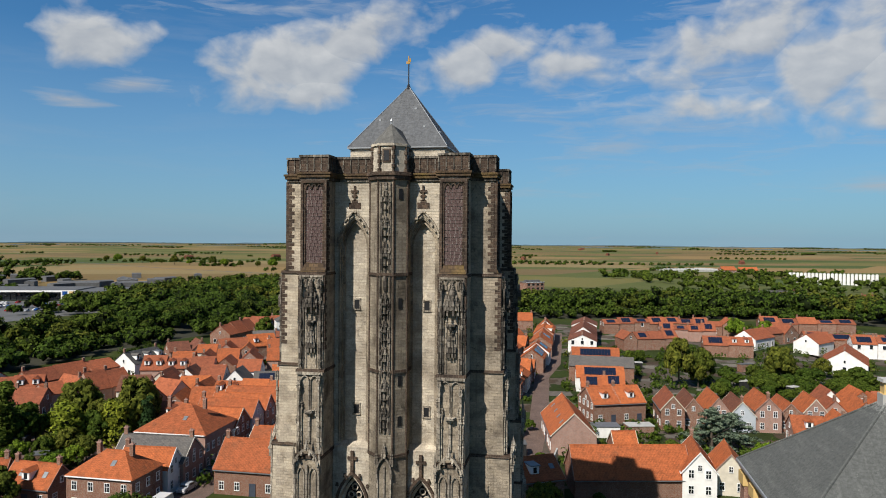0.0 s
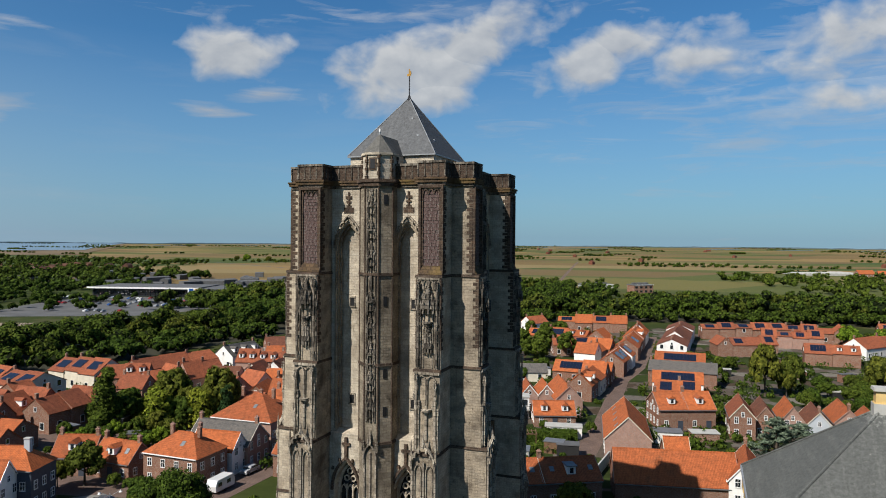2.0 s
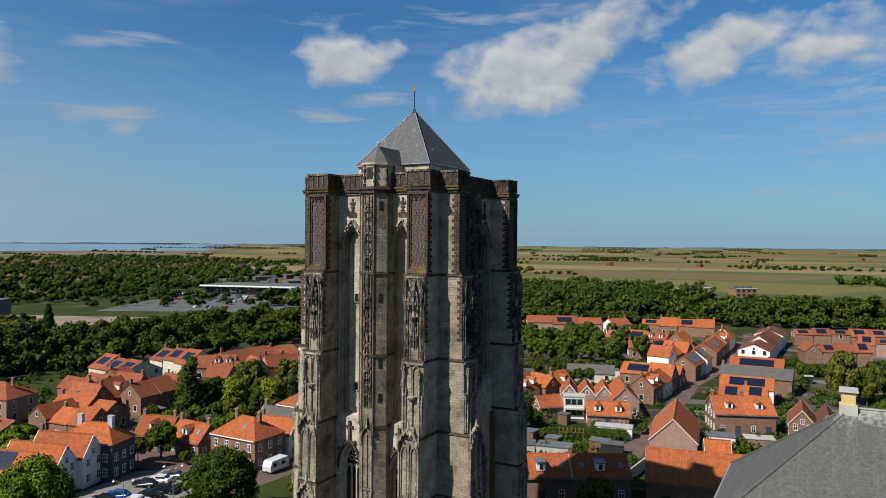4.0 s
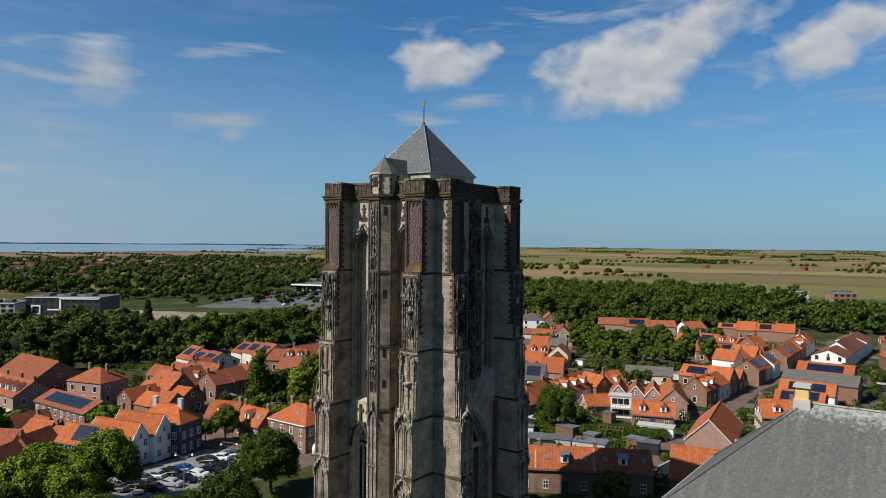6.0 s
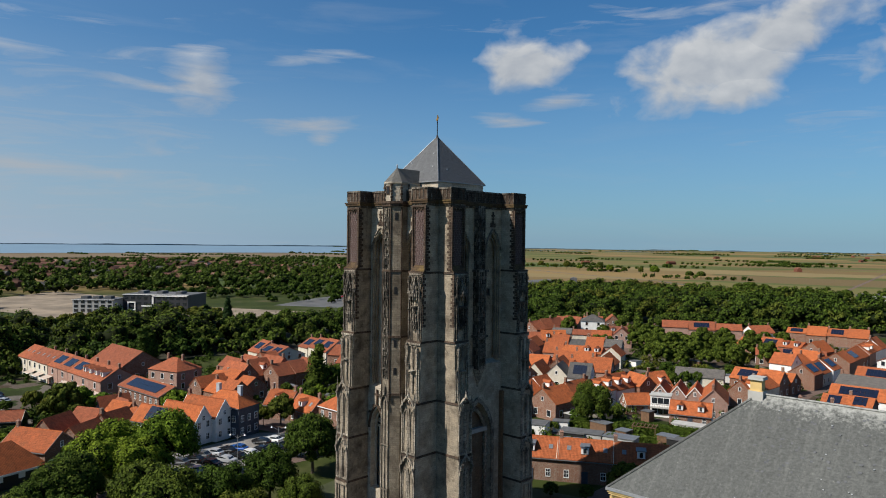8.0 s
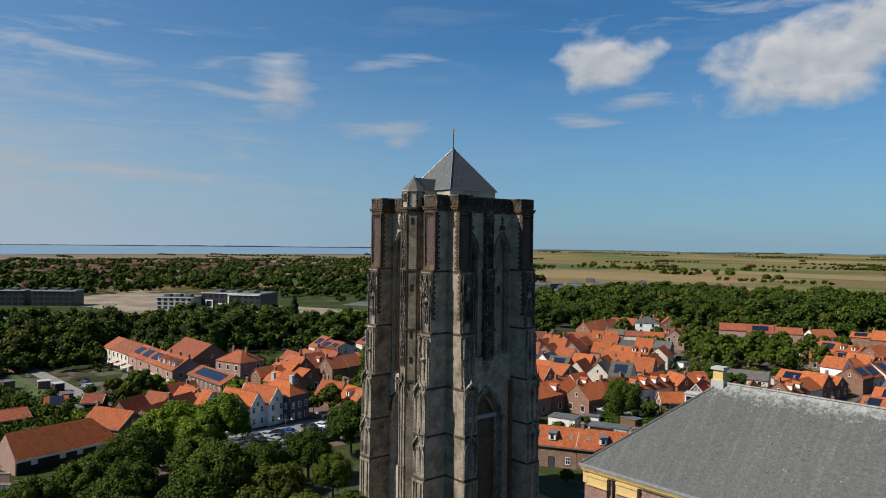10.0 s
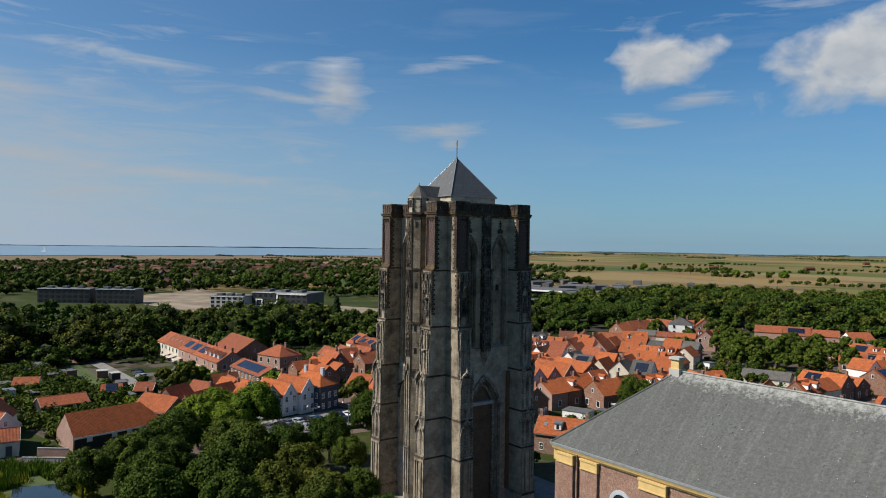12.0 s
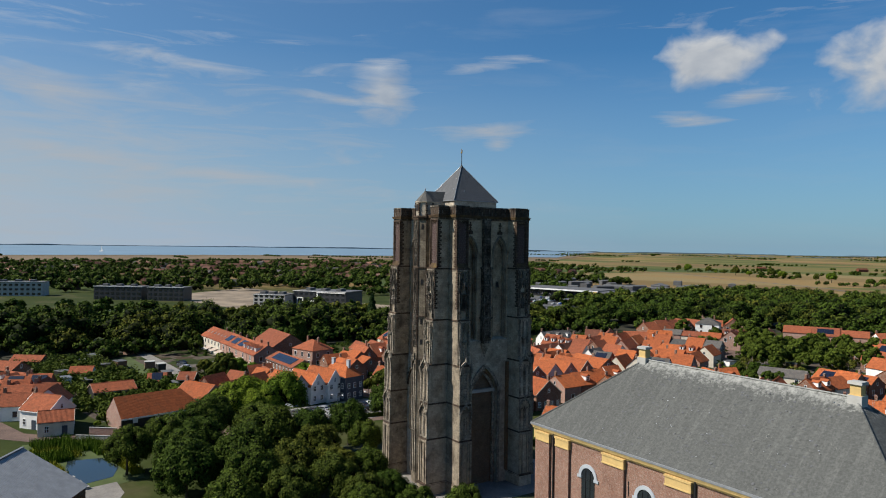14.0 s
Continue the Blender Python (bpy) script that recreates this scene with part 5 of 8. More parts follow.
DORMER_ROOF = Geo().add([(-0.95, -1.1, 1.3), (0.95, -1.1, 1.3), (0.95, 1.9, 1.3), (-0.95, 1.9, 1.3), (0, -1.1, 1.95), (0, 1.9, 1.95)], [(0, 4, 5, 3), (4, 1, 2, 5), (0, 1, 4), (2, 3, 5), (3, 2, 1, 0)])
DORMER_FLAT = Geo().box(-0.95, 0.95, -1.1, 1.6, 1.35, 1.5).mesh("dormer_roof", M["zinc"])
STACK = Geo().box(-0.35, 0.35, -0.3, 0.3, -0.9, 1.1).mesh("chimney", M["brick"])
STACK_CAP = Geo().box(-0.42, 0.42, -0.37, 0.37, 1.0, 1.15).prism(ngon(-0.15, 0, 0.1, 8), 1.15, 1.45).prism(ngon(0.15, 0, 0.1, 8), 1.15, 1.45).mesh("chimney_cap", M["brick_pale"])
SKYLIGHT = Geo().box(-0.4, 0.4, -0.55, 0.55, -0.05, 0.08).mesh("skylight", M["zinc"])
PANEL = Geo().box(-0.5, 0.5, -0.82, 0.82, 0, 0.06).mesh("solar_panel", M["solar"])
DROOF = {k: DORMER_ROOF.mesh("dormer_roof", M[k]) for k in ("tile", "tile_red", "tile_old", "tile_grey")}
hrand = random.Random(7)
FOOT = []


def put(name, me, parent, m, label=""):
    o = new(name, me)
    o.parent = parent
    o.matrix_basis = m
    return tagged(o, label)


def add_window(parent, key, m, full):
    frame_me, pane_me, far_me = WIN[key]
    w = put("window", frame_me if full else far_me, parent, m)
    if full:
        put("pane", pane_me, w, Matrix.Identity(4))


WORDS = {"tile": "orange pantile", "tile_red": "red pantile", "tile_old": "weathered brown pantile", "tile_grey": "dark grey tiled", "brick": "brown brick", "brick_pale": "pink brick", "white": "white rendered", "cream": "cream rendered", "grey_wall": "pale grey rendered", "dark_wall": "dark blue painted", "wood_dark": "black tarred timber"}


def house(x1, y1, x2, y2, w, eave, ridge, roof="tile", wall="brick", style="gable", dormers=0, chim=2, solar=0, sky=0, near=True, flat_dormer=False, sides=(-1, 1), wins=True, group="houses of the old town", trim="", ends=True):
    """A house along the line of its ridge, from one end wall to the other; positive dormers and solar lie on the right-hand slope, seen from the first end."""
    d = math.hypot(x2 - x1, y2 - y1)
    ang = math.degrees(math.atan2(y2 - y1, x2 - x1))
    m = pose((x1 + x2) / 2, (y1 + y2) / 2, 0, 0, 0, ang)
    top = {"gable": "gabled house", "hip": "hipped house"}[style]
    h = thing("house", m, WORDS[wall] + " " + top + " with a " + WORDS[roof] + " roof", "house", group)
    a, b = d / 2, w / 2
    rise = ridge - eave
    g = Geo()
    if style == "gable":
        g.add([(-a, -b, 0), (a, -b, 0), (a, b, 0), (-a, b, 0), (-a, -b, eave), (a, -b, eave), (a, b, eave), (-a, b, eave), (-a, 0, ridge - 0.1), (a, 0, ridge - 0.1)],
              [(0, 1, 5, 4), (2, 3, 7, 6), (1, 2, 6, 9, 5), (3, 0, 4, 8, 7), (4, 5, 9, 8), (6, 7, 8, 9), (3, 2, 1, 0)])
    else:
        g.box(-a, a, -b, b, 0, eave)
    part("wall", g, M[wall], h)
    r, t, o, e = Geo(), 0.16, 0.28, 0.15
    sl = rise / b
    if style == "gable":
        for s in (-1, 1):
            q = [(-a - e, s * (b + o), eave - o * sl), (a + e, s * (b + o), eave - o * sl), (a + e, 0, ridge), (-a - e, 0, ridge)]
            q2 = [(x, y, z + t) for x, y, z in q]
            r.add(q + q2, [(0, 1, 2, 3), (7, 6, 5, 4), (0, 4, 5, 1), (1, 5, 6, 2), (3, 7, 4, 0)] if s > 0 else [(3, 2, 1, 0), (4, 5, 6, 7), (1, 5, 4, 0), (2, 6, 5, 1), (0, 4, 7, 3)])
        rl = a + e
    else:
        k = min(b, a - 0.3)
        r.add([(-a - o, -b - o, eave), (a + o, -b - o, eave), (a + o, b + o, eave), (-a - o, b + o, eave), (-a + k, 0, ridge + t), (a - k, 0, ridge + t)], [(0, 1, 5, 4), (2, 3, 4, 5), (3, 0, 4), (1, 2, 5), (3, 2, 1, 0)])
        rl = a - k
    ro = part("roof", r, M[roof], h)
    if near:
        part("ridge_tiles", Geo().box(-rl, rl, -0.14, 0.14, ridge + t - 0.1, ridge + t + 0.08, 0, 0.05), M[roof], ro)
    for s in sides if near else ():
        y, z = s * (b + o + 0.04), eave - o * (sl if style == "gable" else 0)
        part("gutter", Geo().box(-a, a, y - 0.08, y + 0.08, z - 0.14, z + 0.02), M["paint"] if wall == "white" or trim else M["zinc"], ro)
    if style == "gable" and near:
        q = [(-b - o, eave - o * sl - 0.1), (-b - o, eave - o * sl + t + 0.03), (0, ridge + t + 0.03), (b + o, eave - o * sl + t + 0.03), (b + o, eave - o * sl - 0.1), (0, ridge - 0.1)]
        for sx in (-1, 1):
            x = sx * (a + e + 0.03)
            bg = Geo().add([(x - 0.04, y, z) for y, z in q] + [(x + 0.04, y, z) for y, z in q], [(0, 1, 2, 5), (5, 2, 3, 4), (11, 8, 7, 6), (10, 9, 8, 11)] + [(i, i + 6, (i + 1) % 6 + 6, (i + 1) % 6) for i in range(6)])
            part("bargeboard", bg, M["paint"] if trim or wall in ("white", "dark_wall") else (M["brick_pale"] if len(FOOT) % 3 else M["cream"]), ro)
    key = (1.0, 1.5) if near else (1.3, 1.7)
    ca, sa = math.cos(radians(ang)), math.sin(radians(ang))
    mx, my = (x1 + x2) / 2, (y1 + y2) / 2
    FOOT.append((mx, my, ca, sa, a, b))

    def faces_square(nx, ny):
        wx, wy = nx * ca - ny * sa, nx * sa + ny * ca
        return near or max(wx * (vx - mx) + wy * (vy - my) for vx, vy in ((0, 0), (99, -22))) > 0
    sides = [s for s in sides if faces_square(0, s)]
    if wins:
        floors = [0.9] if eave < 4.6 else ([0.9, 3.7] if eave < 7.5 else [0.9, 3.8, 6.6])
        if not near and my > 230 and len(floors) > 1:
            floors = floors[1:]          # the ground floors stand hidden behind yards and sheds
        gap = 2.5 if near else 3.6
        for s in sides:
            n = max(1, int((d - 0.8) / gap))
            for z in floors:
                if z + key[1] > eave - 0.1:
                    continue
                for i in range(n):
                    x = -a + d * (i + 0.5) / n
                    if z < 1 and near and i == n // 2:
                        put("door", DOOR, h, pose(x, s * (b + 0.01), 0, 0, 0, 0 if s < 0 else 180))
                    else:
                        add_window(h, key, pose(x, s * (b + 0.01), z, 0, 0, 0 if s < 0 else 180), near)
        for s in [q for q in (-1, 1) if ends and faces_square(q, 0)]:
            n = max(1, int((w - 0.8) / (2.0 if near else 3.4)))
            for z in floors + ([eave + 0.2] if style == "gable" and rise > 2.2 else []):
                nn = 1 if z > eave else n
                if z < eave and z + key[1] > eave + 0.4:
                    continue
                for i in range(nn):
                    y = -b + w * (i + 0.5) / nn
                    kk = (0.8, 1.1) if z > eave else key
                    add_window(h, kk, pose(s * (a + 0.01), y, z, 0, 0, -90 if s < 0 else 90), near)
    nrm = math.degrees(math.atan2(rise, b))
    for i in range(abs(dormers)):
        s = -1 if dormers > 0 else 1
        x = -a + d * (i + 0.5) / abs(dormers)
        y = s * b * 0.62
        z = eave + (b - abs(y)) * sl - 0.1
        dm = put("dormer", DORMER, h, pose(x, y, z, 0, 0, 0 if s < 0 else 180))
        if flat_dormer or i % 3 == 2:
            put("dormer_roof", DORMER_FLAT, dm, Matrix.Identity(4))
        else:
            put("dormer_roof", DROOF[roof], dm, Matrix.Identity(4))
        put("dormer_window", WIN[(0.8, 1.1)][1], dm, pose(0, -0.91, 0.12))
    for i in range(chim):
        x = (-a + 0.45) if i == 0 else (a - 0.45 if i == 1 else 0)
        if style == "hip":
            x *= 0.55
        c = put("chimney", STACK, h, pose(x, 0.1, ridge + 0.2))
        if near:
            put("chimney_cap", STACK_CAP, c, Matrix.Identity(4))
    if solar:
        s = -1 if solar > 0 else 1
        rows = 2 if b / math.cos(radians(nrm)) > 3.6 else 1
        arr = Geo()
        for i in range(abs(solar)):
            for j in range(rows):
                x = (i - (abs(solar) - 1) / 2) * 1.04
                y = s * (b * 0.5 + (j - (rows - 1) / 2) * 1.7 * math.cos(radians(nrm)))
                z = eave + (b - abs(y)) * sl + t + 0.08
                q = pose(x, y, z, nrm if s < 0 else -nrm, 0, 0)
                if near:
                    put("solar_panel", PANEL, h, q)
                else:
                    k0 = len(arr.v)
                    arr.box(-0.5, 0.5, -0.82, 0.82, 0, 0.06).turned(q, k0)
        if not near:
            tagged(part("solar_field", arr, M["solar"], h), kind="stuff")
    for i in range(sky):
        y = -b * 0.5
        put("skylight", SKYLIGHT, ro, pose(-a + d * (i + 0.6) / sky, y, eave + (b - abs(y)) * sl + t, nrm, 0, 0))
    return h


def row(x1, y1, x2, y2, w, eave, ridge, n, roof="tile", wall="brick", vary=0.9, solar=0.0, dormers=0.22, near=False, **kw):
    """n neighbouring houses along one line, each a little different."""
    names = ["tile", "tile_red", "tile", "tile_red", "tile_old", "tile_grey"]
    walls = ["brick", "brick", "brick_pale", "white", "cream"]
    for i in range(n):
        f0, f1 = i / n, (i + 1) / n - 0.004
        j = hrand.uniform(-1, 1) * vary
        e, rg = eave + hrand.uniform(-1, 1) * vary * 0.6, ridge + j
        rk = roof if roof != "mix" else hrand.choice(names)
        wk = wall if wall != "mix" else hrand.choice(walls)
        L = math.hypot(x2 - x1, y2 - y1) / n
        dn = 1 + int(L > 7) if hrand.random() < dormers else 0
        so = max(2, int(L / 1.6)) if hrand.random() < solar else 0
        if vary > 0.3 and so == 0 and 4.5 < L < 10 and hrand.random() < 0.34:
            fm = (f0 + f1) / 2
            mx, my, ux, uy = x1 + (x2 - x1) * fm, y1 + (y2 - y1) * fm, -(y2 - y1) / (L * n), (x2 - x1) / (L * n)
            q = w / 2 + hrand.uniform(-0.2, 0.9)
            house(mx - ux * q, my - uy * q, mx + ux * q, my + uy * q, L * 0.97, e, max(rg, e + L * 0.42), rk, wk, chim=int(hrand.random() < 0.5), near=near)
            continue
        house(x1 + (x2 - x1) * f0, y1 + (y2 - y1) * f0, x1 + (x2 - x1) * f1, y1 + (y2 - y1) * f1, w + hrand.uniform(-1, 1) * vary, e, rg, rk, wk, dormers=0 if so else dn, solar=so, chim=int(hrand.random() < 0.5) + int(hrand.random() < 0.08), near=near, **kw)


# street west of the tower
house(-61.2, 122.0, -49.3, 119.7, 8.6, 6.0, 9.2, "tile", "brick", "hip", chim=2, sky=1, trim="paint")
house(-73.6, 123.2, -64.6, 121.2, 6.2, 3.5, 6.6, "tile", "brick", dormers=1, sky=2)
house(-82.5, 122.0, -74.6, 123.2, 6.4, 3.7, 7.0, "tile", "brick", dormers=1, sky=1)
house(-60.0, 134.8, -46.2, 133.0, 8.0, 4.8, 8.2, "tile_grey", "brick_pale", chim=2)
house(-57.0, 128.6, -47.6, 127.6, 5.6, 4.8, 7.7, "tile", "white", chim=1)
house(-59.6, 147.5, -44.8, 144.9, 13.0, 7.0, 11.2, "tile", "brick_pale", "hip", chim=2, sky=1, trim="paint")
house(-56.5, 156.5, -43.0, 154.2, 7.0, 5.6, 8.6, "tile", "brick", chim=1)
house(-55.0, 163.6, -41.6, 161.4, 6.4, 5.6, 8.8, "tile", "grey_wall", chim=1)
house(-54.0, 170.2, -40.4, 168.0, 6.2, 5.4, 8.6, "tile", "brick_pale", chim=1)
house(-53.0, 177.0, -39.0, 175.0, 6.6, 5.4, 8.8, "tile", "brick", chim=1)
row(-68.0, 166.0, -58.0, 163.5, 9.0, 4.8, 7.8, 1, "tile_red", "mix")
row(-68.0, 177.0, -56.0, 178.0, 9.0, 4.8, 8.0, 2, "tile", "mix")
row(-66.0, 188.0, -38.0, 186.0, 8.5, 5.0, 8.6, 4, "tile", "mix")
house(-39.5, 130.8, -28.0, 128.6, 9.0, 4.6, 8.8, "tile", "brick")
house(-37.0, 141.5, -27.0, 139.5, 9.0, 4.6, 8.2, "tile", "brick")
row(-33.0, 150.0, -28.0, 176.0, 8.5, 4.6, 8.2, 4, "tile", "mix")
row(-78.0, 178.0, -70.0, 193.0, 7.5, 4.5, 7.6, 2, "tile_red", "mix")
row(-88.0, 196.0, -64.0, 198.0, 7.5, 4.5, 7.8, 3, "mix", "mix")
row(-116.0, 197.0, -104.0, 223.0, 9.0, 5.0, 8.3, 3, "tile_red", "brick", dormers=0.0)
row(-104.0, 184.0, -91.0, 204.0, 8.0, 4.5, 8.0, 4, "tile_red", "brick_pale", dormers=0.4)
row(-122.0, 190.0, -108.0, 194.5, 7.0, 4.5, 7.6, 2, "tile_red", "brick")
house(-108.0, 180.6, -100.0, 181.0, 8.0, 4.0, 7.0, "tile_red", "brick", near=False)
house(-103.0, 231.0, -98.0, 245.0, 9.0, 4.5, 8.0, "tile_grey", "white", near=False, dormers=3)
row(-94.0, 302.0, -84.0, 340.0, 9.0, 5.0, 8.0, 5, "tile_red", "brick")
row(-82.0, 342.0, -64.0, 350.0, 9.0, 5.0, 8.0, 2, "tile_red", "brick")
row(-101.0, 262.0, -88.0, 270.0, 9.0, 4.5, 7.6, 2, "tile_old", "brick")
row(-86.0, 252.0, -66.0, 255.0, 9.0, 5.0, 8.0, 3, "tile", "mix")
row(-92.0, 221.0, -56.0, 223.0, 8.5, 5.0, 8.0, 5, "tile_red", "mix")
row(-88.0, 234.0, -60.0, 238.0, 8.5, 5.0, 8.0, 4, "mix", "mix")
row(-84.0, 209.0, -56.0, 209.0, 8.0, 4.5, 7.5, 4, "mix", "mix")
row(-84.0, 268.0, -66.0, 280.0, 8.0, 4.5, 7.4, 2, "mix", "mix")
row(-60.0, 246.0, -30.0, 250.0, 8.0, 4.6, 7.6, 4, "tile", "mix")
row(-52.0, 198.0, -24.0, 202.0, 8.0, 4.6, 8.0, 4, "mix", "mix", solar=0.4)
row(-50.0, 211.0, -22.0, 215.0, 8.0, 4.6, 7.8, 4, "tile", "mix")
row(-48.0, 228.0, -26.0, 231.0, 8.0, 4.6, 7.8, 3, "tile", "mix")
row(-64.0, 262.0, -36.0, 267.0, 8.5, 5.0, 7.8, 4, "mix", "mix")
row(-78.0, 294.0, -44.0, 304.0, 8.5, 5.0, 7.6, 4, "mix", "mix")
row(-60.0, 318.0, -36.0, 326.0, 9.0, 4.0, 7.0, 3, "tile_old", "mix", solar=0.6)
house(-75.0, 321.0, -64.5, 324.8, 10.0, 8.6, 11.4, "tile_grey", "white", "hip", near=False)
row(-44.0, 352.0, -8.0, 362.0, 9.0, 5.0, 8.0, 3, "tile_red", "brick_pale", solar=0.6)
house(-4.0, 356.0, 4.0, 364.0, 9.0, 4.5, 7.6, "tile_red", "white", near=False)
row(-22.0, 160.0, -12.0, 196.0, 8.0, 4.6, 7.8, 4, "tile", "mix")
# by the yard behind the tower
for i in range(3):
    lean = sum(hrand.uniform(-0.02, 0.02) for k in range(7))
    house(-10.0 + 9.93 * i, 116.8 + 3.37 * i, -0.12 + 9.93 * i, 120.13 + 3.37 * i, 9.0, 4.5, 7.3 + lean, "tile", "brick", dormers=1, sky=3, flat_dormer=True, chim=1)
house(23.4, 130.0, 44.4, 130.6, 9.0, 3.4, 8.0, "tile", "brick", chim=0, wins=False)
house(33.8, 142.0, 38.4, 142.2, 6.0, 4.6, 7.4, "tile", "brick", chim=0, wins=False)
house(47.6, 136.5, 45.4, 125.2, 5.8, 4.8, 8.2, "tile", "white", chim=1)
house(54.0, 136.5, 51.6, 127.0, 6.0, 4.0, 7.4, "tile", "cream", chim=0)
house(28.6, 170.6, 27.9, 150.4, 9.5, 4.2, 8.8, "tile", "brick_pale", chim=0, sky=4, ends=False)
row(36.4, 180.6, 50.0, 183.4, 10.0, 5.0, 8.2, 2, "tile", "brick", dormers=1.0, near=True, vary=0.1)
grand = random.Random(17)
gx = 52.6
while gx < 108:
    gw, gl, gr = grand.uniform(4.8, 6.2), grand.uniform(8, 13), grand.uniform(6.7, 8.3)
    gy = 171.5 + grand.uniform(-1.6, 1.6) - 0.03 * (gx - 53)
    house(gx + gw / 2, gy, gx + gw / 2 + 1.6, gy + gl, gw, gr - grand.uniform(2.7, 3.3), gr, grand.choice(["tile", "tile", "tile_red", "tile_old"]), grand.choice(["brick", "brick", "brick_pale", "brick_pale", "grey_wall"]), chim=int(grand.random() < 0.5), near=gx < 90)
    gx += gw + 0.1
row(78.0, 160.0, 104.0, 154.0, 7.5, 4.2, 7.2, 4, "tile", "mix", dormers=0.6)
row(112.0, 170.0, 134.0, 164.0, 8.0, 4.4, 7.4, 3, "mix", "mix")
row(96.0, 186.0, 132.0, 180.0, 8.0, 4.2, 7.2, 5, "mix", "mix")
# the three gables and their neighbours
for gx, gy in ((1.2, 187.0), (5.7, 187.8), (10.2, 188.6)):
    house(gx, gy, gx - 1.6, gy + 10.0, 4.4, 4.6, 7.2, "tile", "brick_pale", chim=0, trim="paint")
house(16.0, 184.0, 13.0, 200.0, 7.0, 4.6, 8.0, "tile", "brick_pale", chim=1)
house(7.0, 176.5, 17.0, 178.0, 7.0, 3.0, 5.6, "tile", "brick", dormers=2, chim=0)
house(-6.5, 179.0, -1.0, 183.5, 5.0, 2.8, 5.2, "tile", "brick", chim=0)


def sun_room(x, y, ang):
    """A white two-storey bay with wide windows and a railed balcony."""
    o = thing("sun_room", pose(x, y, 0, 0, 0, ang), "white glazed two-storey bay with a railed balcony", "sun room")
    part("wall", Geo().box(-2.6, 2.6, 0, 4, 0, 5.6), M["white"], o)
    part("roof", Geo().box(-2.8, 2.8, -0.2, 4.2, 5.6, 5.85), M["concrete"], o, "pale flat roof")
    for x0 in (-2.2, -0.7, 0.8):
        for z in (0.9, 3.6):
            part("window", Geo().box(x0, x0 + 1.35, -0.05, 0.02, z, z + 1.5), M["glass"], o)
    part("balcony", Geo().box(-2.6, 2.6, -1.5, 0, 2.6, 2.8), M["concrete"], o)
    part("rail", Geo().box(-2.6, 2.6, -1.5, -1.44, 3.6, 3.68), M["iron"], o)
    for k in range(9):
        part("rail_post", Geo().box(-2.6 + 0.64 * k, -2.55 + 0.64 * k, -1.49, -1.45, 2.8, 3.6), M["iron"], o)


sun_room(3.4, 179.6, 10)
row(-10.0, 196.0, -3.0, 206.0, 8.0, 4.2, 7.2, 2, "tile", "mix")
house(12.0, 236.5, 30.2, 233.0, 10.0, 3.6, 6.4, "tile", "brick", solar=14, chim=0, near=False)
house(-6.0, 232.0, 9.0, 234.0, 8.0, 3.0, 5.2, "tile_grey", "cream", chim=0, near=False)
row(19.0, 204.0, 25.5, 230.0, 7.5, 4.8, 7.8, 3, "tile", "mix")
row(30.5, 244.0, 36.0, 268.0, 8.5, 4.8, 7.8, 3, "tile", "mix", solar=0.5)
row(22.0, 262.0, 30.0, 284.0, 8.0, 4.4, 7.2, 3, "tile", "mix")
row(38.0, 278.0, 49.0, 338.0, 8.5, 4.8, 7.8, 6, "tile", "mix", solar=0.3)
row(0.0, 318.0, 34.0, 306.0, 9.0, 4.6, 7.4, 4, "tile", "brick", solar=0.8)
row(10.0, 288.0, 34.0, 292.0, 8.0, 4.4, 7.2, 3, "tile_red", "brick", solar=0.4)
row(12.0, 368.0, 46.0, 366.0, 9.0, 5.0, 7.6, 4, "tile", "brick", solar=0.6)
# east of the street
row(40.0, 206.0, 52.0, 204.0, 8.0, 4.4, 7.2, 2, "tile", "brick", solar=0.8)
house(41.0, 219.0, 55.0, 217.0, 9.0, 4.4, 7.0, "tile", "white", solar=9, chim=0, near=False)
house(42.0, 236.0, 62.0, 232.0, 11.0, 5.0, 7.4, "tile_grey", "brick", chim=1, near=False)
house(46.0, 254.0, 62.0, 251.0, 10.0, 4.6, 7.6, "tile", "brick", solar=10, chim=0, near=False)
row(56.0, 286.0, 70.0, 352.0, 11.0, 5.0, 8.0, 4, "tile_old", "white", dormers=0)
row(74.4, 300.5, 98.0, 303.0, 10.0, 5.0, 7.6, 4, "tile_red", "brick", solar=0.6, dormers=0)
row(78.5, 352.0, 116.0, 353.0, 9.0, 5.2, 7.4, 5, "tile_red", "brick", solar=0.7, dormers=0)
row(116.0, 352.0, 142.0, 347.0, 9.0, 5.0, 7.2, 4, "tile_red", "brick", solar=0.4)
row(100.0, 330.0, 124.0, 326.0, 9.0, 5.0, 7.2, 4, "tile_red", "mix", solar=0.5)
house(127.0, 301.0, 140.0, 312.0, 10.0, 4.5, 8.0, "tile_red", "white", near=False)
row(142.0, 318.0, 158.0, 326.0, 9.0, 4.6, 7.2, 2, "tile_red", "brick")
row(159.0, 359.5, 202.0, 352.0, 9.5, 5.0, 7.4, 5, "tile_red", "brick", solar=0.5)
house(147.0, 289.0, 158.0, 298.0, 10.0, 4.6, 8.0, "tile_red", "white", near=False)
row(152.0, 302.0, 200.0, 292.0, 9.0, 5.0, 7.4, 5, "tile_red", "brick", solar=0.6)
house(138.0, 245.0, 148.0, 262.0, 14.0, 3.6, 8.2, "tile_red", "white", near=False)
row(162.0, 284.0, 204.0, 272.0, 9.0, 6.0, 8.4, 5, "tile_red", "white", solar=0.8)
row(104.0, 286.0, 122.0, 282.0, 9.0, 4.5, 7.2, 2, "tile_red", "brick", solar=0.6)
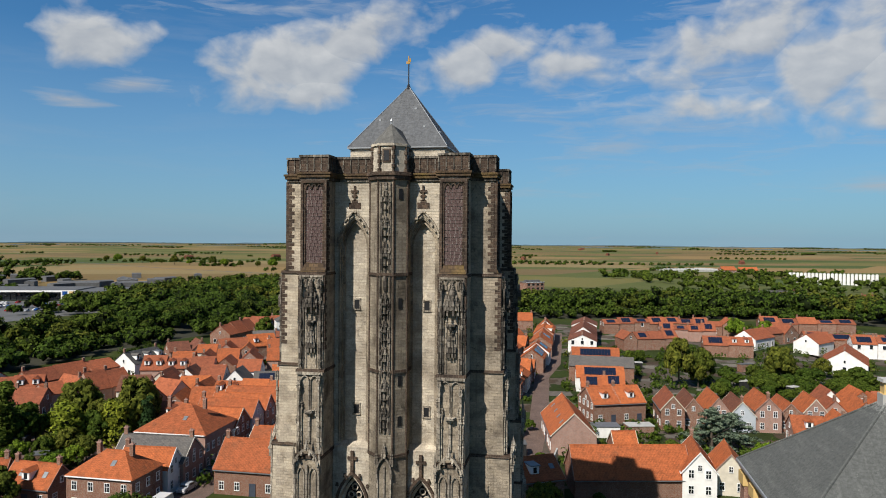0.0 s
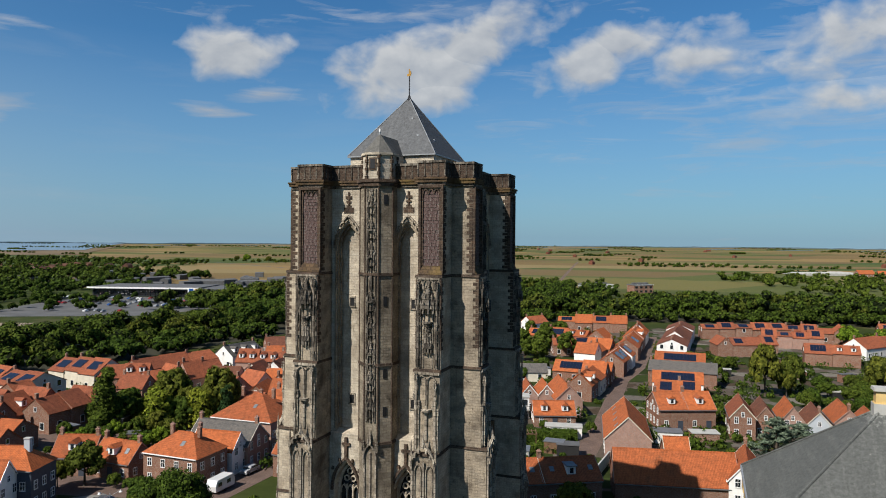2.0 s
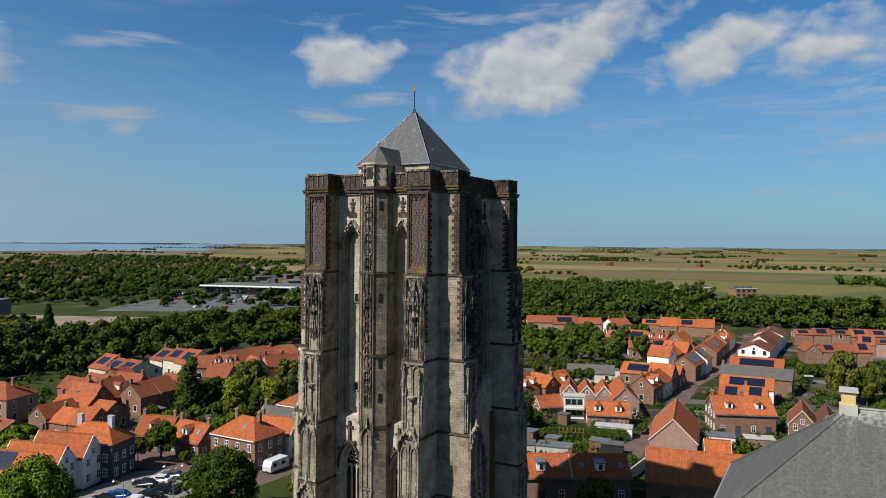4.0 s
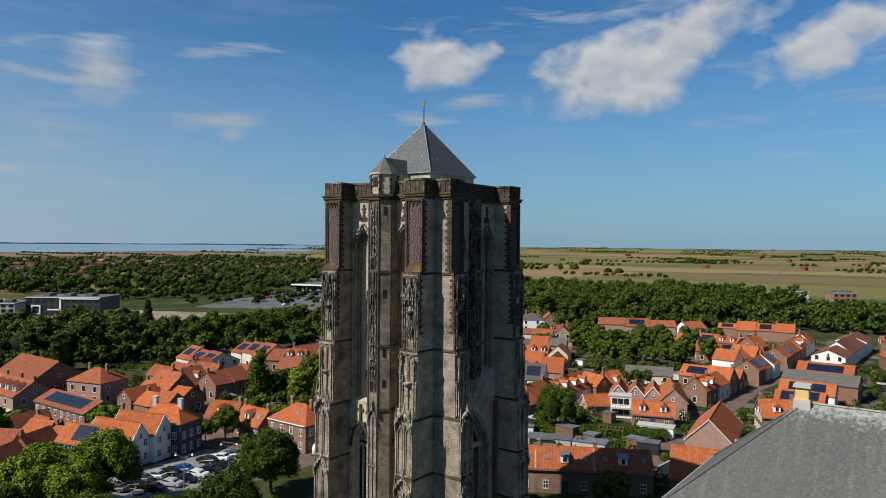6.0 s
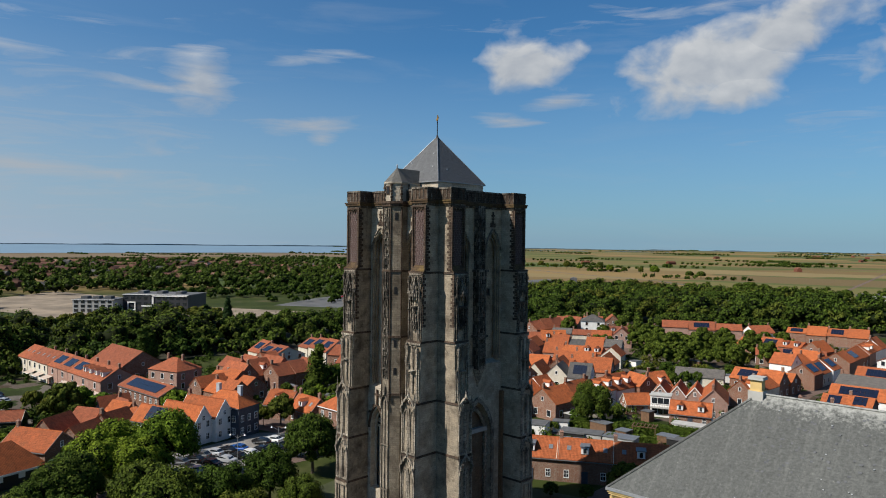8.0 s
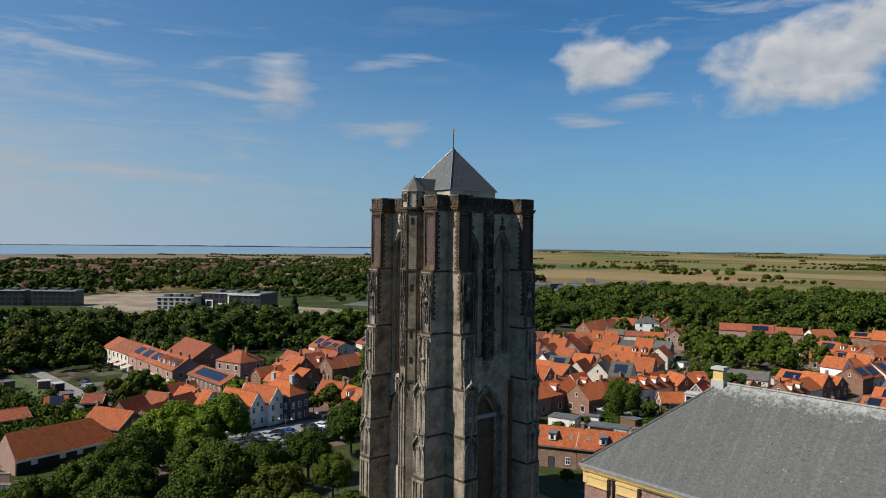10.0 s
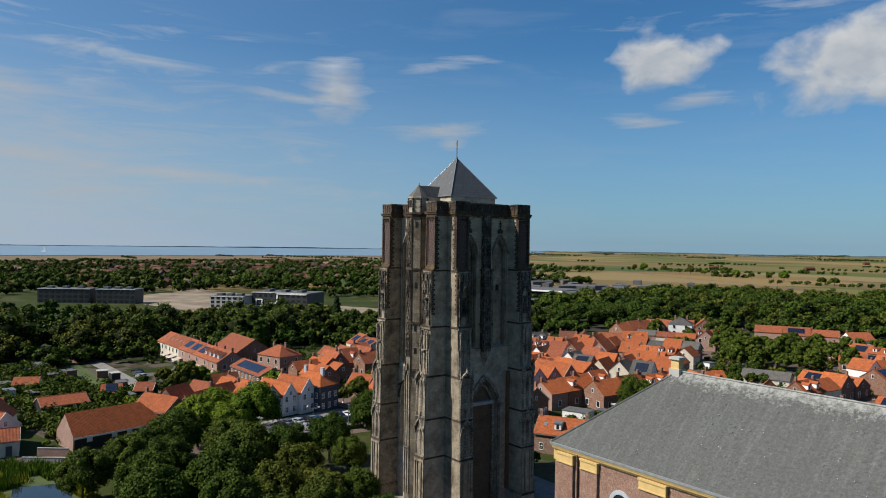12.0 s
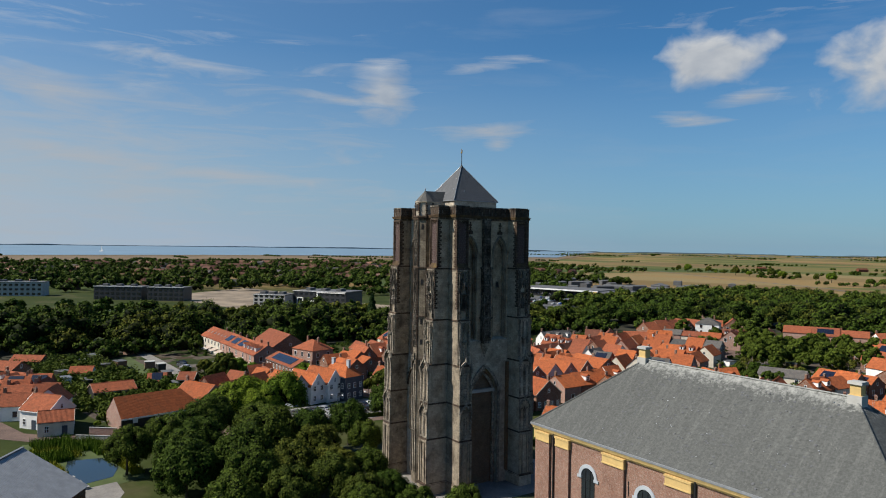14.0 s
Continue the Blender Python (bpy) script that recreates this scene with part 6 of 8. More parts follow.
row(168.0, 250.0, 205.0, 240.0, 9.0, 5.0, 7.4, 4, "tile_red", "white", solar=0.7)
# houses round the car park
house(-123.0, 109.2, -100.5, 105.6, 8.6, 6.0, 8.0, "tile_red", "brick", solar=16, chim=0)
row(-195.5, 120.2, -170.0, 116.3, 10.5, 6.0, 9.2, 3, "tile_red", "cream", vary=0.1, solar=0.0, dormers=0.0, sky=2)
row(-169.5, 116.2, -130.0, 109.4, 10.5, 6.0, 9.2, 5, "tile_red", "brick_pale", vary=0.1, solar=0.7, dormers=0.5, sky=2)
house(-175.0, 136.0, -151.0, 131.4, 15.0, 4.6, 9.4, "tile_red", "brick", chim=0, near=False)
house(-138.5, 129.2, -126.5, 130.4, 10.0, 6.2, 9.4, "tile_red", "brick_pale", "hip", near=False)
corner_house = house(-84.2, 103.6, -72.3, 105.0, 7.0, 7.0, 10.0, "tile", "dark_wall", "hip", chim=0)
for x in (-3.4, 3.2):
    stack = part("chimney", Geo().box(x - 0.5, x + 0.5, -0.4, 0.4, 9.0, 11.4), M["grey_wall"], corner_house, "blue-grey painted chimney")
    part("chimney_cap", Geo().box(x - 0.58, x + 0.58, -0.48, 0.48, 11.4, 11.55), M["concrete"], stack)
house(-86.0, 98.4, -74.2, 99.3, 5.4, 5.6, 9.2, "tile", "white", chim=1)
house(-87.0, 93.3, -75.0, 94.0, 5.0, 5.2, 8.6, "tile", "white", chim=0)
house(-88.5, 87.8, -76.0, 88.8, 5.6, 5.6, 8.6, "tile", "grey_wall", solar=5, chim=0)
row(-99.0, 71.0, -86.0, 76.0, 8.0, 4.2, 7.2, 2, "tile_red", "brick")
row(-101.0, 80.0, -88.0, 83.6, 8.0, 4.2, 7.2, 2, "tile_red", "brick")
row(-103.0, 90.0, -90.0, 91.5, 7.5, 4.2, 7.2, 2, "tile", "brick")
house(-96.0, 64.0, -84.5, 67.0, 8.0, 4.2, 7.2, "tile", "brick", chim=1)
row(-116.0, 97.0, -104.0, 95.0, 7.0, 3.0, 5.2, 2, "tile_red", "brick")
row(-147.0, 179.8, -127.0, 173.5, 12.0, 5.0, 8.2, 3, "tile_red", "cream", solar=0.9, dormers=0)
row(-140.0, 198.8, -119.5, 192.3, 11.0, 5.0, 8.2, 3, "tile_red", "cream", solar=0.9, dormers=0)
row(-116.0, 137.0, -114.0, 157.6, 9.0, 4.6, 8.0, 3, "tile_red", "brick", dormers=0.4)
row(-106.5, 144.8, -103.5, 163.0, 9.0, 4.6, 8.0, 3, "tile_red", "brick", dormers=0.4)
row(-128.0, 146.0, -124.0, 164.0, 9.0, 4.6, 7.8, 3, "tile_red", "brick", dormers=0.6)
row(-112.0, 124.0, -94.0, 122.0, 8.0, 4.4, 7.4, 3, "tile", "brick")
row(-116.0, 132.0, -98.0, 131.0, 8.0, 4.4, 7.2, 3, "tile", "brick")
# the western street, the tarred barn and the sheds
row(-112.0, 22.6, -104.0, 36.0, 6.0, 4.4, 7.0, 2, "tile_red", "white")
row(-119.0, 25.0, -111.0, 36.0, 6.0, 4.4, 7.0, 2, "tile_red", "brick_pale")
row(-126.0, 26.0, -118.0, 37.0, 6.0, 4.4, 7.0, 2, "tile_red", "brick_pale")
row(-134.0, 28.0, -126.0, 38.0, 6.0, 4.4, 7.0, 2, "tile_red", "brick", solar=0.8)
row(-146.0, 30.5, -132.0, 37.5, 8.0, 4.2, 7.0, 2, "tile_red", "brick")
row(-176.0, 26.0, -160.0, 38.0, 8.0, 4.2, 7.0, 2, "tile_red", "brick")
house(-101.0, 27.0, -93.0, 31.2, 8.0, 4.6, 7.8, "tile_red", "white", chim=1)
house(-89.8, 25.2, -87.6, 32.4, 6.2, 3.4, 5.4, "tile_red", "cream", chim=0)
house(-120.5, 46.5, -119.5, 58.0, 8.0, 2.8, 4.6, "tile_red", "wood_dark", chim=0, wins=False)
house(-128.5, 66.0, -126.0, 71.0, 6.0, 2.4, 4.4, "tile_red", "brick", chim=0, solar=3, near=False)
house(-125.5, 75.0, -122.0, 79.0, 6.0, 2.4, 4.2, "tile_red", "wood_dark", chim=0, wins=False)
house(-196.0, 44.0, -188.0, 52.0, 6.0, 2.4, 4.2, "tile_red", "wood_dark", chim=0, wins=False, near=False)
house(-158.0, 52.0, -154.0, 58.0, 5.0, 2.4, 4.2, "tile_red", "white", chim=0, wins=False, near=False)


def barn():
    """The long tarred barn with one pale gable and white hatches."""
    x1, y1, x2, y2 = -84.6, 40.6, -85.2, 61.6
    d, ang = math.hypot(x2 - x1, y2 - y1), math.degrees(math.atan2(y2 - y1, x2 - x1))
    b = thing("barn", pose((x1 + x2) / 2, (y1 + y2) / 2, 0, 0, 0, ang), "long tarred timber barn under a red pantile roof", "barn")
    a, w, ev, rg = d / 2, 4.6, 3.3, 7.5
    part("wall", Geo().box(-a + 0.3, a, -w, w, 0, ev), M["wood_dark"], b)
    g = Geo().add([(-a, -w, 0), (-a, w, 0), (-a, w, ev), (-a, 0, rg), (-a, -w, ev), (-a + 0.3, -w, 0), (-a + 0.3, w, 0), (-a + 0.3, w, ev), (-a + 0.3, 0, rg), (-a + 0.3, -w, ev)], [(0, 4, 3, 2, 1), (5, 6, 7, 8, 9), (0, 1, 6, 5), (1, 2, 7, 6), (2, 3, 8, 7), (3, 4, 9, 8), (4, 0, 5, 9)])
    part("gable", g, M["brick_pale"], b, "pale brick gable wall")
    r = Geo()
    for s in (-1, 1):
        r.add([(-a - 0.1, s * (w + 0.4), ev - 0.35), (a - 1.5, s * (w + 0.4), ev - 0.35), (a - 4.0, 0, rg + 0.1), (-a - 0.1, 0, rg + 0.1)], [(0, 1, 2, 3) if s < 0 else (3, 2, 1, 0)])
    r.add([(a - 1.5, -w - 0.4, ev - 0.35), (a + 0.4, -w - 0.4, ev - 0.5), (a + 0.4, w + 0.4, ev - 0.5), (a - 1.5, w + 0.4, ev - 0.35), (a - 4.0, 0, rg + 0.1)], [(0, 1, 4), (1, 2, 4), (2, 3, 4)])
    part("roof", r, M["tile"], b)
    part("fascia", Geo().box(-a, a - 1.5, -w - 0.42, -w - 0.34, ev - 0.75, ev - 0.35), M["paint"], b, "white painted fascia board")
    for x in (-a + 3.5, -a + 9.0, -a + 12.5, -a + 16.5):
        part("hatch", Geo().box(x - 0.6, x + 0.6, -w - 0.08, -w, 1.5, 2.6), M["paint"], b, "white framed hatch")


barn()


def metal_shed():
    """The grey corrugated roof low beside the pond."""
    s = thing("shed", pose(-27.2, 2.2, 0, 0, 0, -42), "long shed with a grey corrugated metal roof", "shed")
    L, W, e, r = 10.0, 10.5, 5.6, 11.7
    part("wall", Geo().add([(-L, -W, 0), (L, -W, 0), (L, W, 0), (-L, W, 0), (-L, -W, e), (L, -W, e), (L, W, e), (-L, W, e), (-L, 0, r - 0.1), (L, 0, r - 0.1)], [(0, 1, 5, 4), (2, 3, 7, 6), (1, 2, 6, 9, 5), (3, 0, 4, 8, 7), (4, 5, 9, 8), (6, 7, 8, 9)]), M["brick"], s)
    g, n = Geo(), 52
    for sg in (-1, 1):
        for i in range(n):
            x0, x1 = -L - 0.3 + (2 * L + 0.6) * i / n, -L - 0.3 + (2 * L + 0.6) * (i + 1) / n
            xm = (x0 + x1) / 2
            for a, b, h0, h1 in ((x0, xm, 0, 0.07), (xm, x1, 0.07, 0)):
                q = [(a, sg * (W + 0.4), e - 0.17 + h0), (b, sg * (W + 0.4), e - 0.17 + h1), (b, 0, r + h1), (a, 0, r + h0)]
                g.add(q, [(0, 1, 2, 3) if sg < 0 else (3, 2, 1, 0)])
    ro = part("roof", g, M["corrugated"], s, "grey corrugated metal sheets")
    part("ridge", Geo().box(-L - 0.3, L + 0.3, -0.25, 0.25, r, r + 0.14), M["zinc"], ro)


metal_shed()


# ---- trees ----
trand = np.random.default_rng(3)


def leaves(points, normals, size, rng):
    """One small leaf clump, a skew triangle, at each point; returns vertices (n*3, 3)."""
    n = len(points)
    u = np.cross(normals, rng.normal(size=(n, 3)))
    u /= np.linalg.norm(u, axis=1, keepdims=True) + 1e-9
    w = np.cross(normals, u)
    a = rng.uniform(0, 2 * math.pi, n)
    out = []
    for turn in (0.0, 2.1, 4.2):
        b = a + turn + rng.uniform(-0.35, 0.35, n)
        s = size * rng.uniform(0.75, 1.75, n)
        out.append(points + u * (s * np.cos(b))[:, None] + w * (s * np.sin(b))[:, None])
    return np.stack(out, 1).reshape(-1, 3)


def tri_mesh(name, verts, mat, cores=None):
    """Leaf clumps; where cores are given, a second, near-black material paints the shade inside the crown."""
    n = len(verts) // 3
    cv, cf = cores if cores else (np.zeros((0, 3)), np.zeros((0, 3), dtype=int))
    m = len(cf)
    me = bpy.data.meshes.new(name)
    me.vertices.add(3 * n + len(cv)), me.loops.add(3 * (n + m)), me.polygons.add(n + m)
    me.vertices.foreach_set("co", np.concatenate([verts, cv]).astype(np.float32).ravel())
    me.loops.foreach_set("vertex_index", np.concatenate([np.arange(3 * n), (cf + 3 * n).ravel()]).astype(np.int32))
    me.polygons.foreach_set("loop_start", np.arange(0, 3 * (n + m), 3, dtype=np.int32))
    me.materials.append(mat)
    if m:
        me.materials.append(M["leaf_shade"])
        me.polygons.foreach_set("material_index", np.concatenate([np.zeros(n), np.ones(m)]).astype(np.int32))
    me.update(calc_edges=True)
    me.validate()
    return me


def crown_points(rng, blobs, per, size, middle=None):
    """Leaf clumps over a set of blobs (x, y, z, radius), on their outer sides where the crown's middle is given."""
    pts, nrm = [], []
    for x, y, z, r in blobs:
        d = rng.normal(size=(per, 3))
        d /= np.linalg.norm(d, axis=1, keepdims=True)
        if middle is not None:
            o = np.array((x - middle[0], y - middle[1], z - middle[2]))
            if np.linalg.norm(o) > 0.05:
                o /= np.linalg.norm(o)
                back = d @ o < -0.15
                d[back] -= 2 * (d[back] @ o)[:, None] * o
        d = d[d[:, 2] > -0.75]
        rad = r * rng.uniform(0.66, 1.12, (len(d), 1))
        pts.append(d * rad * (1, 1, 0.86) + (x, y, z))
        nn = d + rng.normal(size=d.shape) * 0.3
        nrm.append(nn / np.linalg.norm(nn, axis=1, keepdims=True))
    return leaves(np.concatenate(pts), np.concatenate(nrm), size, rng)


BALL = bmesh.new()
bmesh.ops.create_icosphere(BALL, subdivisions=1, radius=1.0)
BALL_V = np.array([v.co[:] for v in BALL.verts])
BALL_F = np.array([[v.index for v in f.verts] for f in BALL.faces])
BALL.free()


EIGHT_V = np.array([(1, 0, 0), (-1, 0, 0), (0, 1, 0), (0, -1, 0), (0, 0, 1), (0, 0, -1)]) * 1.1
EIGHT_F = np.array([(0, 2, 4), (2, 1, 4), (1, 3, 4), (3, 0, 4), (2, 0, 5), (1, 2, 5), (3, 1, 5), (0, 3, 5)])


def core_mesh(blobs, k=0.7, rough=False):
    """The lump inside every blob, coloured near black as the crown's inner shade; returns vertices and triangles."""
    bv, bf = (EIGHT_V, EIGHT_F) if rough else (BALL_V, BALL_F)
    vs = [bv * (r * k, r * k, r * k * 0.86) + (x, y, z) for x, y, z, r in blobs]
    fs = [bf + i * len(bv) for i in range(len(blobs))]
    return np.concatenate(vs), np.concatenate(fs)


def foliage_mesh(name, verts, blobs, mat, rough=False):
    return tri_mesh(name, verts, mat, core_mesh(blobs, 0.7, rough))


def blobs_round(rng, h, r, n):
    """Blob centres for a domed crown, height h, spread r: a heart, then clumps spread evenly over the dome."""
    mid, up = h * 0.56, h * 0.40
    out = [(0, 0, mid, r * 0.66)]
    for i in range(n):
        q = 1 - 1.62 * (i + 0.5) / n
        a = 2.399963 * i + rng.uniform(-0.35, 0.35)
        k, e = rng.uniform(0.62, 0.86), math.sqrt(max(0.0, 1 - q * q))
        b = r * rng.uniform(0.24, 0.38)
        out.append((r * k * e * math.cos(a), r * k * e * math.sin(a), mid + up * q * k, b))
    return out


def blobs_cedar(rng, h, r):
    """Spreading level boughs of a cedar, each of its own length, with air between them."""
    out = []
    for k in range(44):
        f = k / 44
        z, a = h * (0.16 + 0.76 * f), 2.399963 * k + rng.uniform(-0.5, 0.5)
        reach = r * (1.02 - 0.85 * f) * rng.uniform(0.55, 1.08)
        for q in (0.35, 0.6, 0.82, 1.0):
            out.append((reach * q * math.cos(a) + rng.normal() * 0.12, reach * q * math.sin(a) + rng.normal() * 0.12, z + h * 0.05 * q + rng.normal() * 0.08, r * rng.uniform(0.07, 0.13)))
    return out + [(0, 0, h * 0.97, r * 0.08)]


def trunk_geo(rng, h, r, limbs=6):
    g = Geo()
    t = 0.028 * h
    zs = [0, h * 0.08, h * 0.25, h * 0.45, h * 0.7]
    rs = [t * 1.5, t * 1.05, t * 0.9, t * 0.65, t * 0.2]
    for k in range(4):
        g.prism(ngon(0.02 * zs[k], 0, rs[k], 8), zs[k], zs[k + 1], ngon(0.02 * zs[k + 1], 0, rs[k + 1], 8))
    for i in range(limbs):
        a = 2 * math.pi * (i + rng.uniform(0, 0.6)) / limbs
        s = len(g.v)
        L = r * rng.uniform(0.6, 0.95)
        g.prism(ngon(0, 0, t * 0.42, 6), 0, L, ngon(0, 0, t * 0.1, 6))
        v = Vector((math.cos(a), math.sin(a), rng.uniform(0.5, 1.1)))
        g.turned(Matrix.Translation((0, 0, h * rng.uniform(0.25, 0.42))) @ v.to_track_quat("Z", "Y").to_matrix().to_4x4(), s)
    return g


def tree_template(kind, h, r, per, size, mat, nblob, seed):
    rng = np.random.default_rng(seed)
    label = {"leaf": "leafy green broadleaf tree", "leaf_light": "light green broadleaf tree in full leaf", "leaf_olive": "broadleaf tree with olive turning leaves", "leaf_yellow": "yellow-green ornamental garden tree", "leaf_blue": "blue-grey cedar with spreading branches", "leaf_dark": "dark green conifer with dense needles"}[mat]
    t = thing("tree", Matrix.Translation((0, 0, -400)), label, "tree", "trees in the town")
    if kind == "round":
        bl = blobs_round(rng, h, r, nblob)
    elif kind == "column":
        bl = [(rng.normal() * r * 0.2, rng.normal() * r * 0.2, h * (0.12 + 0.84 * i / nblob), r * (0.95 - 0.65 * (i / nblob) ** 2)) for i in range(nblob)]
    else:
        bl = [(rng.normal() * 0.3, rng.normal() * 0.3, h * (0.1 + 0.86 * i / nblob), r * (1.0 - 0.9 * i / nblob) + 0.15) for i in range(nblob)]
    if kind == "cedar":
        bl = blobs_cedar(rng, h, r)
    part("trunk", trunk_geo(rng, h, r), M["bark"], t)
    middle = (0, 0, h * 0.5) if kind == "round" else None
    tips = crown_points(rng, bl, per, size, middle)
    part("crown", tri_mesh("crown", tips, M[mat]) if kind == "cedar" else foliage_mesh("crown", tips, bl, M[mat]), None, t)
    return t


TREES = {}
for i in range(3):
    TREES["big_light", i] = tree_template("round", 10, 5.2, 300, 0.16, "leaf_light", 34, 50 + i)
    TREES["big", i] = tree_template("round", 10, 5.2, 300, 0.16, "leaf", 34, 60 + i)
    TREES["big_olive", i] = tree_template("round", 10, 5.0, 300, 0.16, "leaf_olive", 34, 70 + i)
    TREES["leaf", i] = tree_template("round", 10, 4.6, 100, 0.36, "leaf", 24, 10 + i)
    TREES["leaf_light", i] = tree_template("round", 10, 4.6, 100, 0.36, "leaf_light", 24, 20 + i)
    TREES["leaf_olive", i] = tree_template("round", 10, 4.4, 100, 0.36, "leaf_olive", 24, 30 + i)
TREES["leaf_yellow", 0] = tree_template("column", 8, 2.6, 260, 0.24, "leaf_yellow", 9, 41)
TREES["leaf_blue", 0] = tree_template("cedar", 10, 4.6, 34, 0.16, "leaf_blue", 12, 42)
TREES["leaf_dark", 0] = tree_template("cone", 12, 2.6, 260, 0.24, "leaf_dark", 12, 43)
TREES["poplar", 0] = tree_template("column", 15, 2.6, 260, 0.24, "leaf", 14, 44)
used = set()


def tree(x, y, h, kind="leaf", spread=1.0, i=None):
    ks = [k for k in TREES if k[0] == kind]
    k = ks[int(trand.integers(len(ks)))] if i is None else (kind, i)
    base = {"leaf_yellow": 8, "leaf_dark": 12, "poplar": 15}.get(kind, 10)
    s = h / base
    m = pose(x, y, 0, 0, 0, float(trand.uniform(0, 360))) @ Matrix.Diagonal((s * spread, s * spread, s, 1))
    if k in used:
        return copy_thing(TREES[k], m)
    used.add(k)
    TREES[k].matrix_basis = m
    return TREES[k]


FAR_SPOTS = {}


def trees_along(x1, y1, x2, y2, n, h, kind="leaf", jitter=3.0, spread=1.0):
    """Trees along a line; those far out in the town are kept for the joined garden trees."""
    for i in range(n):
        f = (i + 0.5) / n
        x, y, k = x1 + (x2 - x1) * f + trand.normal() * jitter, y1 + (y2 - y1) * f + trand.normal() * jitter, h * trand.uniform(0.8, 1.15)
        if y > 256:
            FAR_SPOTS.setdefault(kind, []).append((x, y, k, k * 0.36 * spread))
        else:
            tree(x, y, k, kind, spread)


# the square beside the tower
for x, y, h, k in ((-64.5, 61.5, 10.0, "big_light"), (-68, 68, 10.5, "big_light"), (-61, 74, 10, "big_light"), (-59, 66, 9, "big_light"), (-55, 50, 9.5, "big"), (-58, 54, 8.5, "big"),
                   (-34.5, 64.8, 8.8, "big"), (-34.8, 75.6, 8.8, "big"), (-41, 93, 9.2, "big"), (-36, 57, 9, "big"), (-45, 58, 9, "big"), (-24, 60, 8.4, "big_olive"), (-30, 50, 9.5, "big"), (-21, 42, 10.5, "big"), (-38, 41, 9.6, "big"), (-47, 38, 8.5, "big"),
                   (-15, 48, 9.2, "big_olive"), (-11, 55, 8, "big_olive"), (-4, 50, 8.2, "big_olive"), (-8, 61, 6.5, "big"), (-21, 31, 9.4, "big"), (-29, 34, 9.2, "big"), (-12, 38, 9, "big"), (-4, 31, 8.4, "big"), (-2, 40, 8.4, "big_olive"), (6, 49, 7.4, "big_olive"), (3, 57, 5.6, "big"), (12, 55, 6, "big"),
                   (-24, 72, 7.0, "big"), (18, 60, 6.2, "big"), (24, 55, 6.5, "big"), (10, 46, 7, "big"), (-46, 30, 7.5, "big"), (-52, 44, 8, "big")):
    tree(x, y, h * 1.16, k, 0.93)
for x, y, h in ((-53, 103, 5.4), (-56, 108, 5.2), (-58.5, 112, 5.4), (-51, 99, 5.6), (-62, 113.5, 5.0), (-66, 115, 5.2)):
    tree(x, y, h, "leaf", 1.0)
tree(0, 156, 6, "leaf"), tree(-12, 159, 8, "leaf"), tree(10, 170, 5, "leaf"), tree(-16, 140, 5, "leaf"), tree(20, 144, 5, "leaf"), tree(-6, 174, 6, "leaf"), tree(21, 170, 5, "leaf")
tree(16, 112, 7.5, "leaf_olive", 0.9), tree(10, 109, 5.5, "leaf"), tree(22, 116, 5.5, "leaf", 1.1), tree(4, 107, 5.5, "leaf"), tree(-3, 105, 5.5, "leaf"), tree(27, 122, 4.2, "leaf")
tree(-35, 106, 7.5, "leaf"), tree(-30, 112, 7, "leaf"), tree(-72, 115, 8.2, "leaf_olive", 0.9), tree(-76, 113, 7, "leaf_olive", 0.8)
tree(-98, 105, 8, "leaf_light", 1.1), tree(-93, 109, 7, "leaf"), tree(-116, 95, 6.5, "leaf_light", 1.2), tree(-108, 99, 6, "leaf")
# the walled garden in the north-west
tree(-80.5, 153, 10.5, "leaf_yellow", 1.15), tree(-70.8, 154.7, 7.8, "leaf_yellow", 0.8), tree(-62.5, 151.7, 12.5, "leaf_dark", 1.0)
tree(-93, 151, 15.5, "poplar", 1.25)
trees_along(-90, 172, -72, 168, 5, 9.5, "leaf", 2.0)
trees_along(-94, 160, -68, 160, 6, 13.0, "leaf", 2.5, 0.85)
trees_along(-90, 150, -70, 146, 4, 6.5, "leaf_olive", 2.0)
trees_along(-92, 138, -66, 140, 8, 5.0, "leaf_light", 3.0)
trees_along(-96, 130, -84, 128, 4, 4.5, "leaf", 2.0)
trees_along(-100, 176, -92, 150, 6, 10.0, "leaf", 2.5)
trees_along(-96, 142, -80, 148, 4, 7.5, "leaf", 2.0, 0.9)
trees_along(-86, 164, -66, 158, 5, 12.5, "leaf_olive", 2.0, 0.85)
trees_along(-96, 134, -70, 132, 8, 4.0, "leaf_light", 2.5)
trees_along(-66, 172, -62, 158, 3, 9.0, "leaf", 1.5)
trees_along(-94, 164, -70, 154, 7, 12.5, "leaf", 3.0, 0.9)
trees_along(-94, 144, -74, 140, 5, 6.5, "leaf", 2.0)
# gardens in the north-east
tree(57.5, 152, 10.0, "leaf_blue", 1.5), tree(63, 156, 8, "leaf_blue", 1.4)
tree(44, 149, 7, "leaf", 1.2), tree(49, 152, 6, "leaf"), tree(52, 145, 6, "leaf"), tree(58, 142, 6.5, "leaf", 1.1), tree(66, 146, 5.5, "leaf_light")
trees_along(75, 220, 82, 224, 3, 13.5, "leaf_olive", 1.5, 0.72)
trees_along(74, 204, 84, 208, 3, 9.5, "leaf", 3.0)
trees_along(88, 214, 134, 218, 12, 9.5, "leaf", 4.0, 1.25)
trees_along(90, 224, 136, 228, 9, 9.5, "leaf", 4.0, 1.2)
trees_along(86, 204, 132, 204, 9, 8.5, "leaf", 4.0)
trees_along(100, 232, 130, 236, 6, 9.0, "leaf_olive", 4.0)
trees_along(60, 204, 74, 190, 6, 4.5, "leaf", 4.0)
trees_along(58, 270, 74, 262, 5, 5.0, "leaf", 4.0)
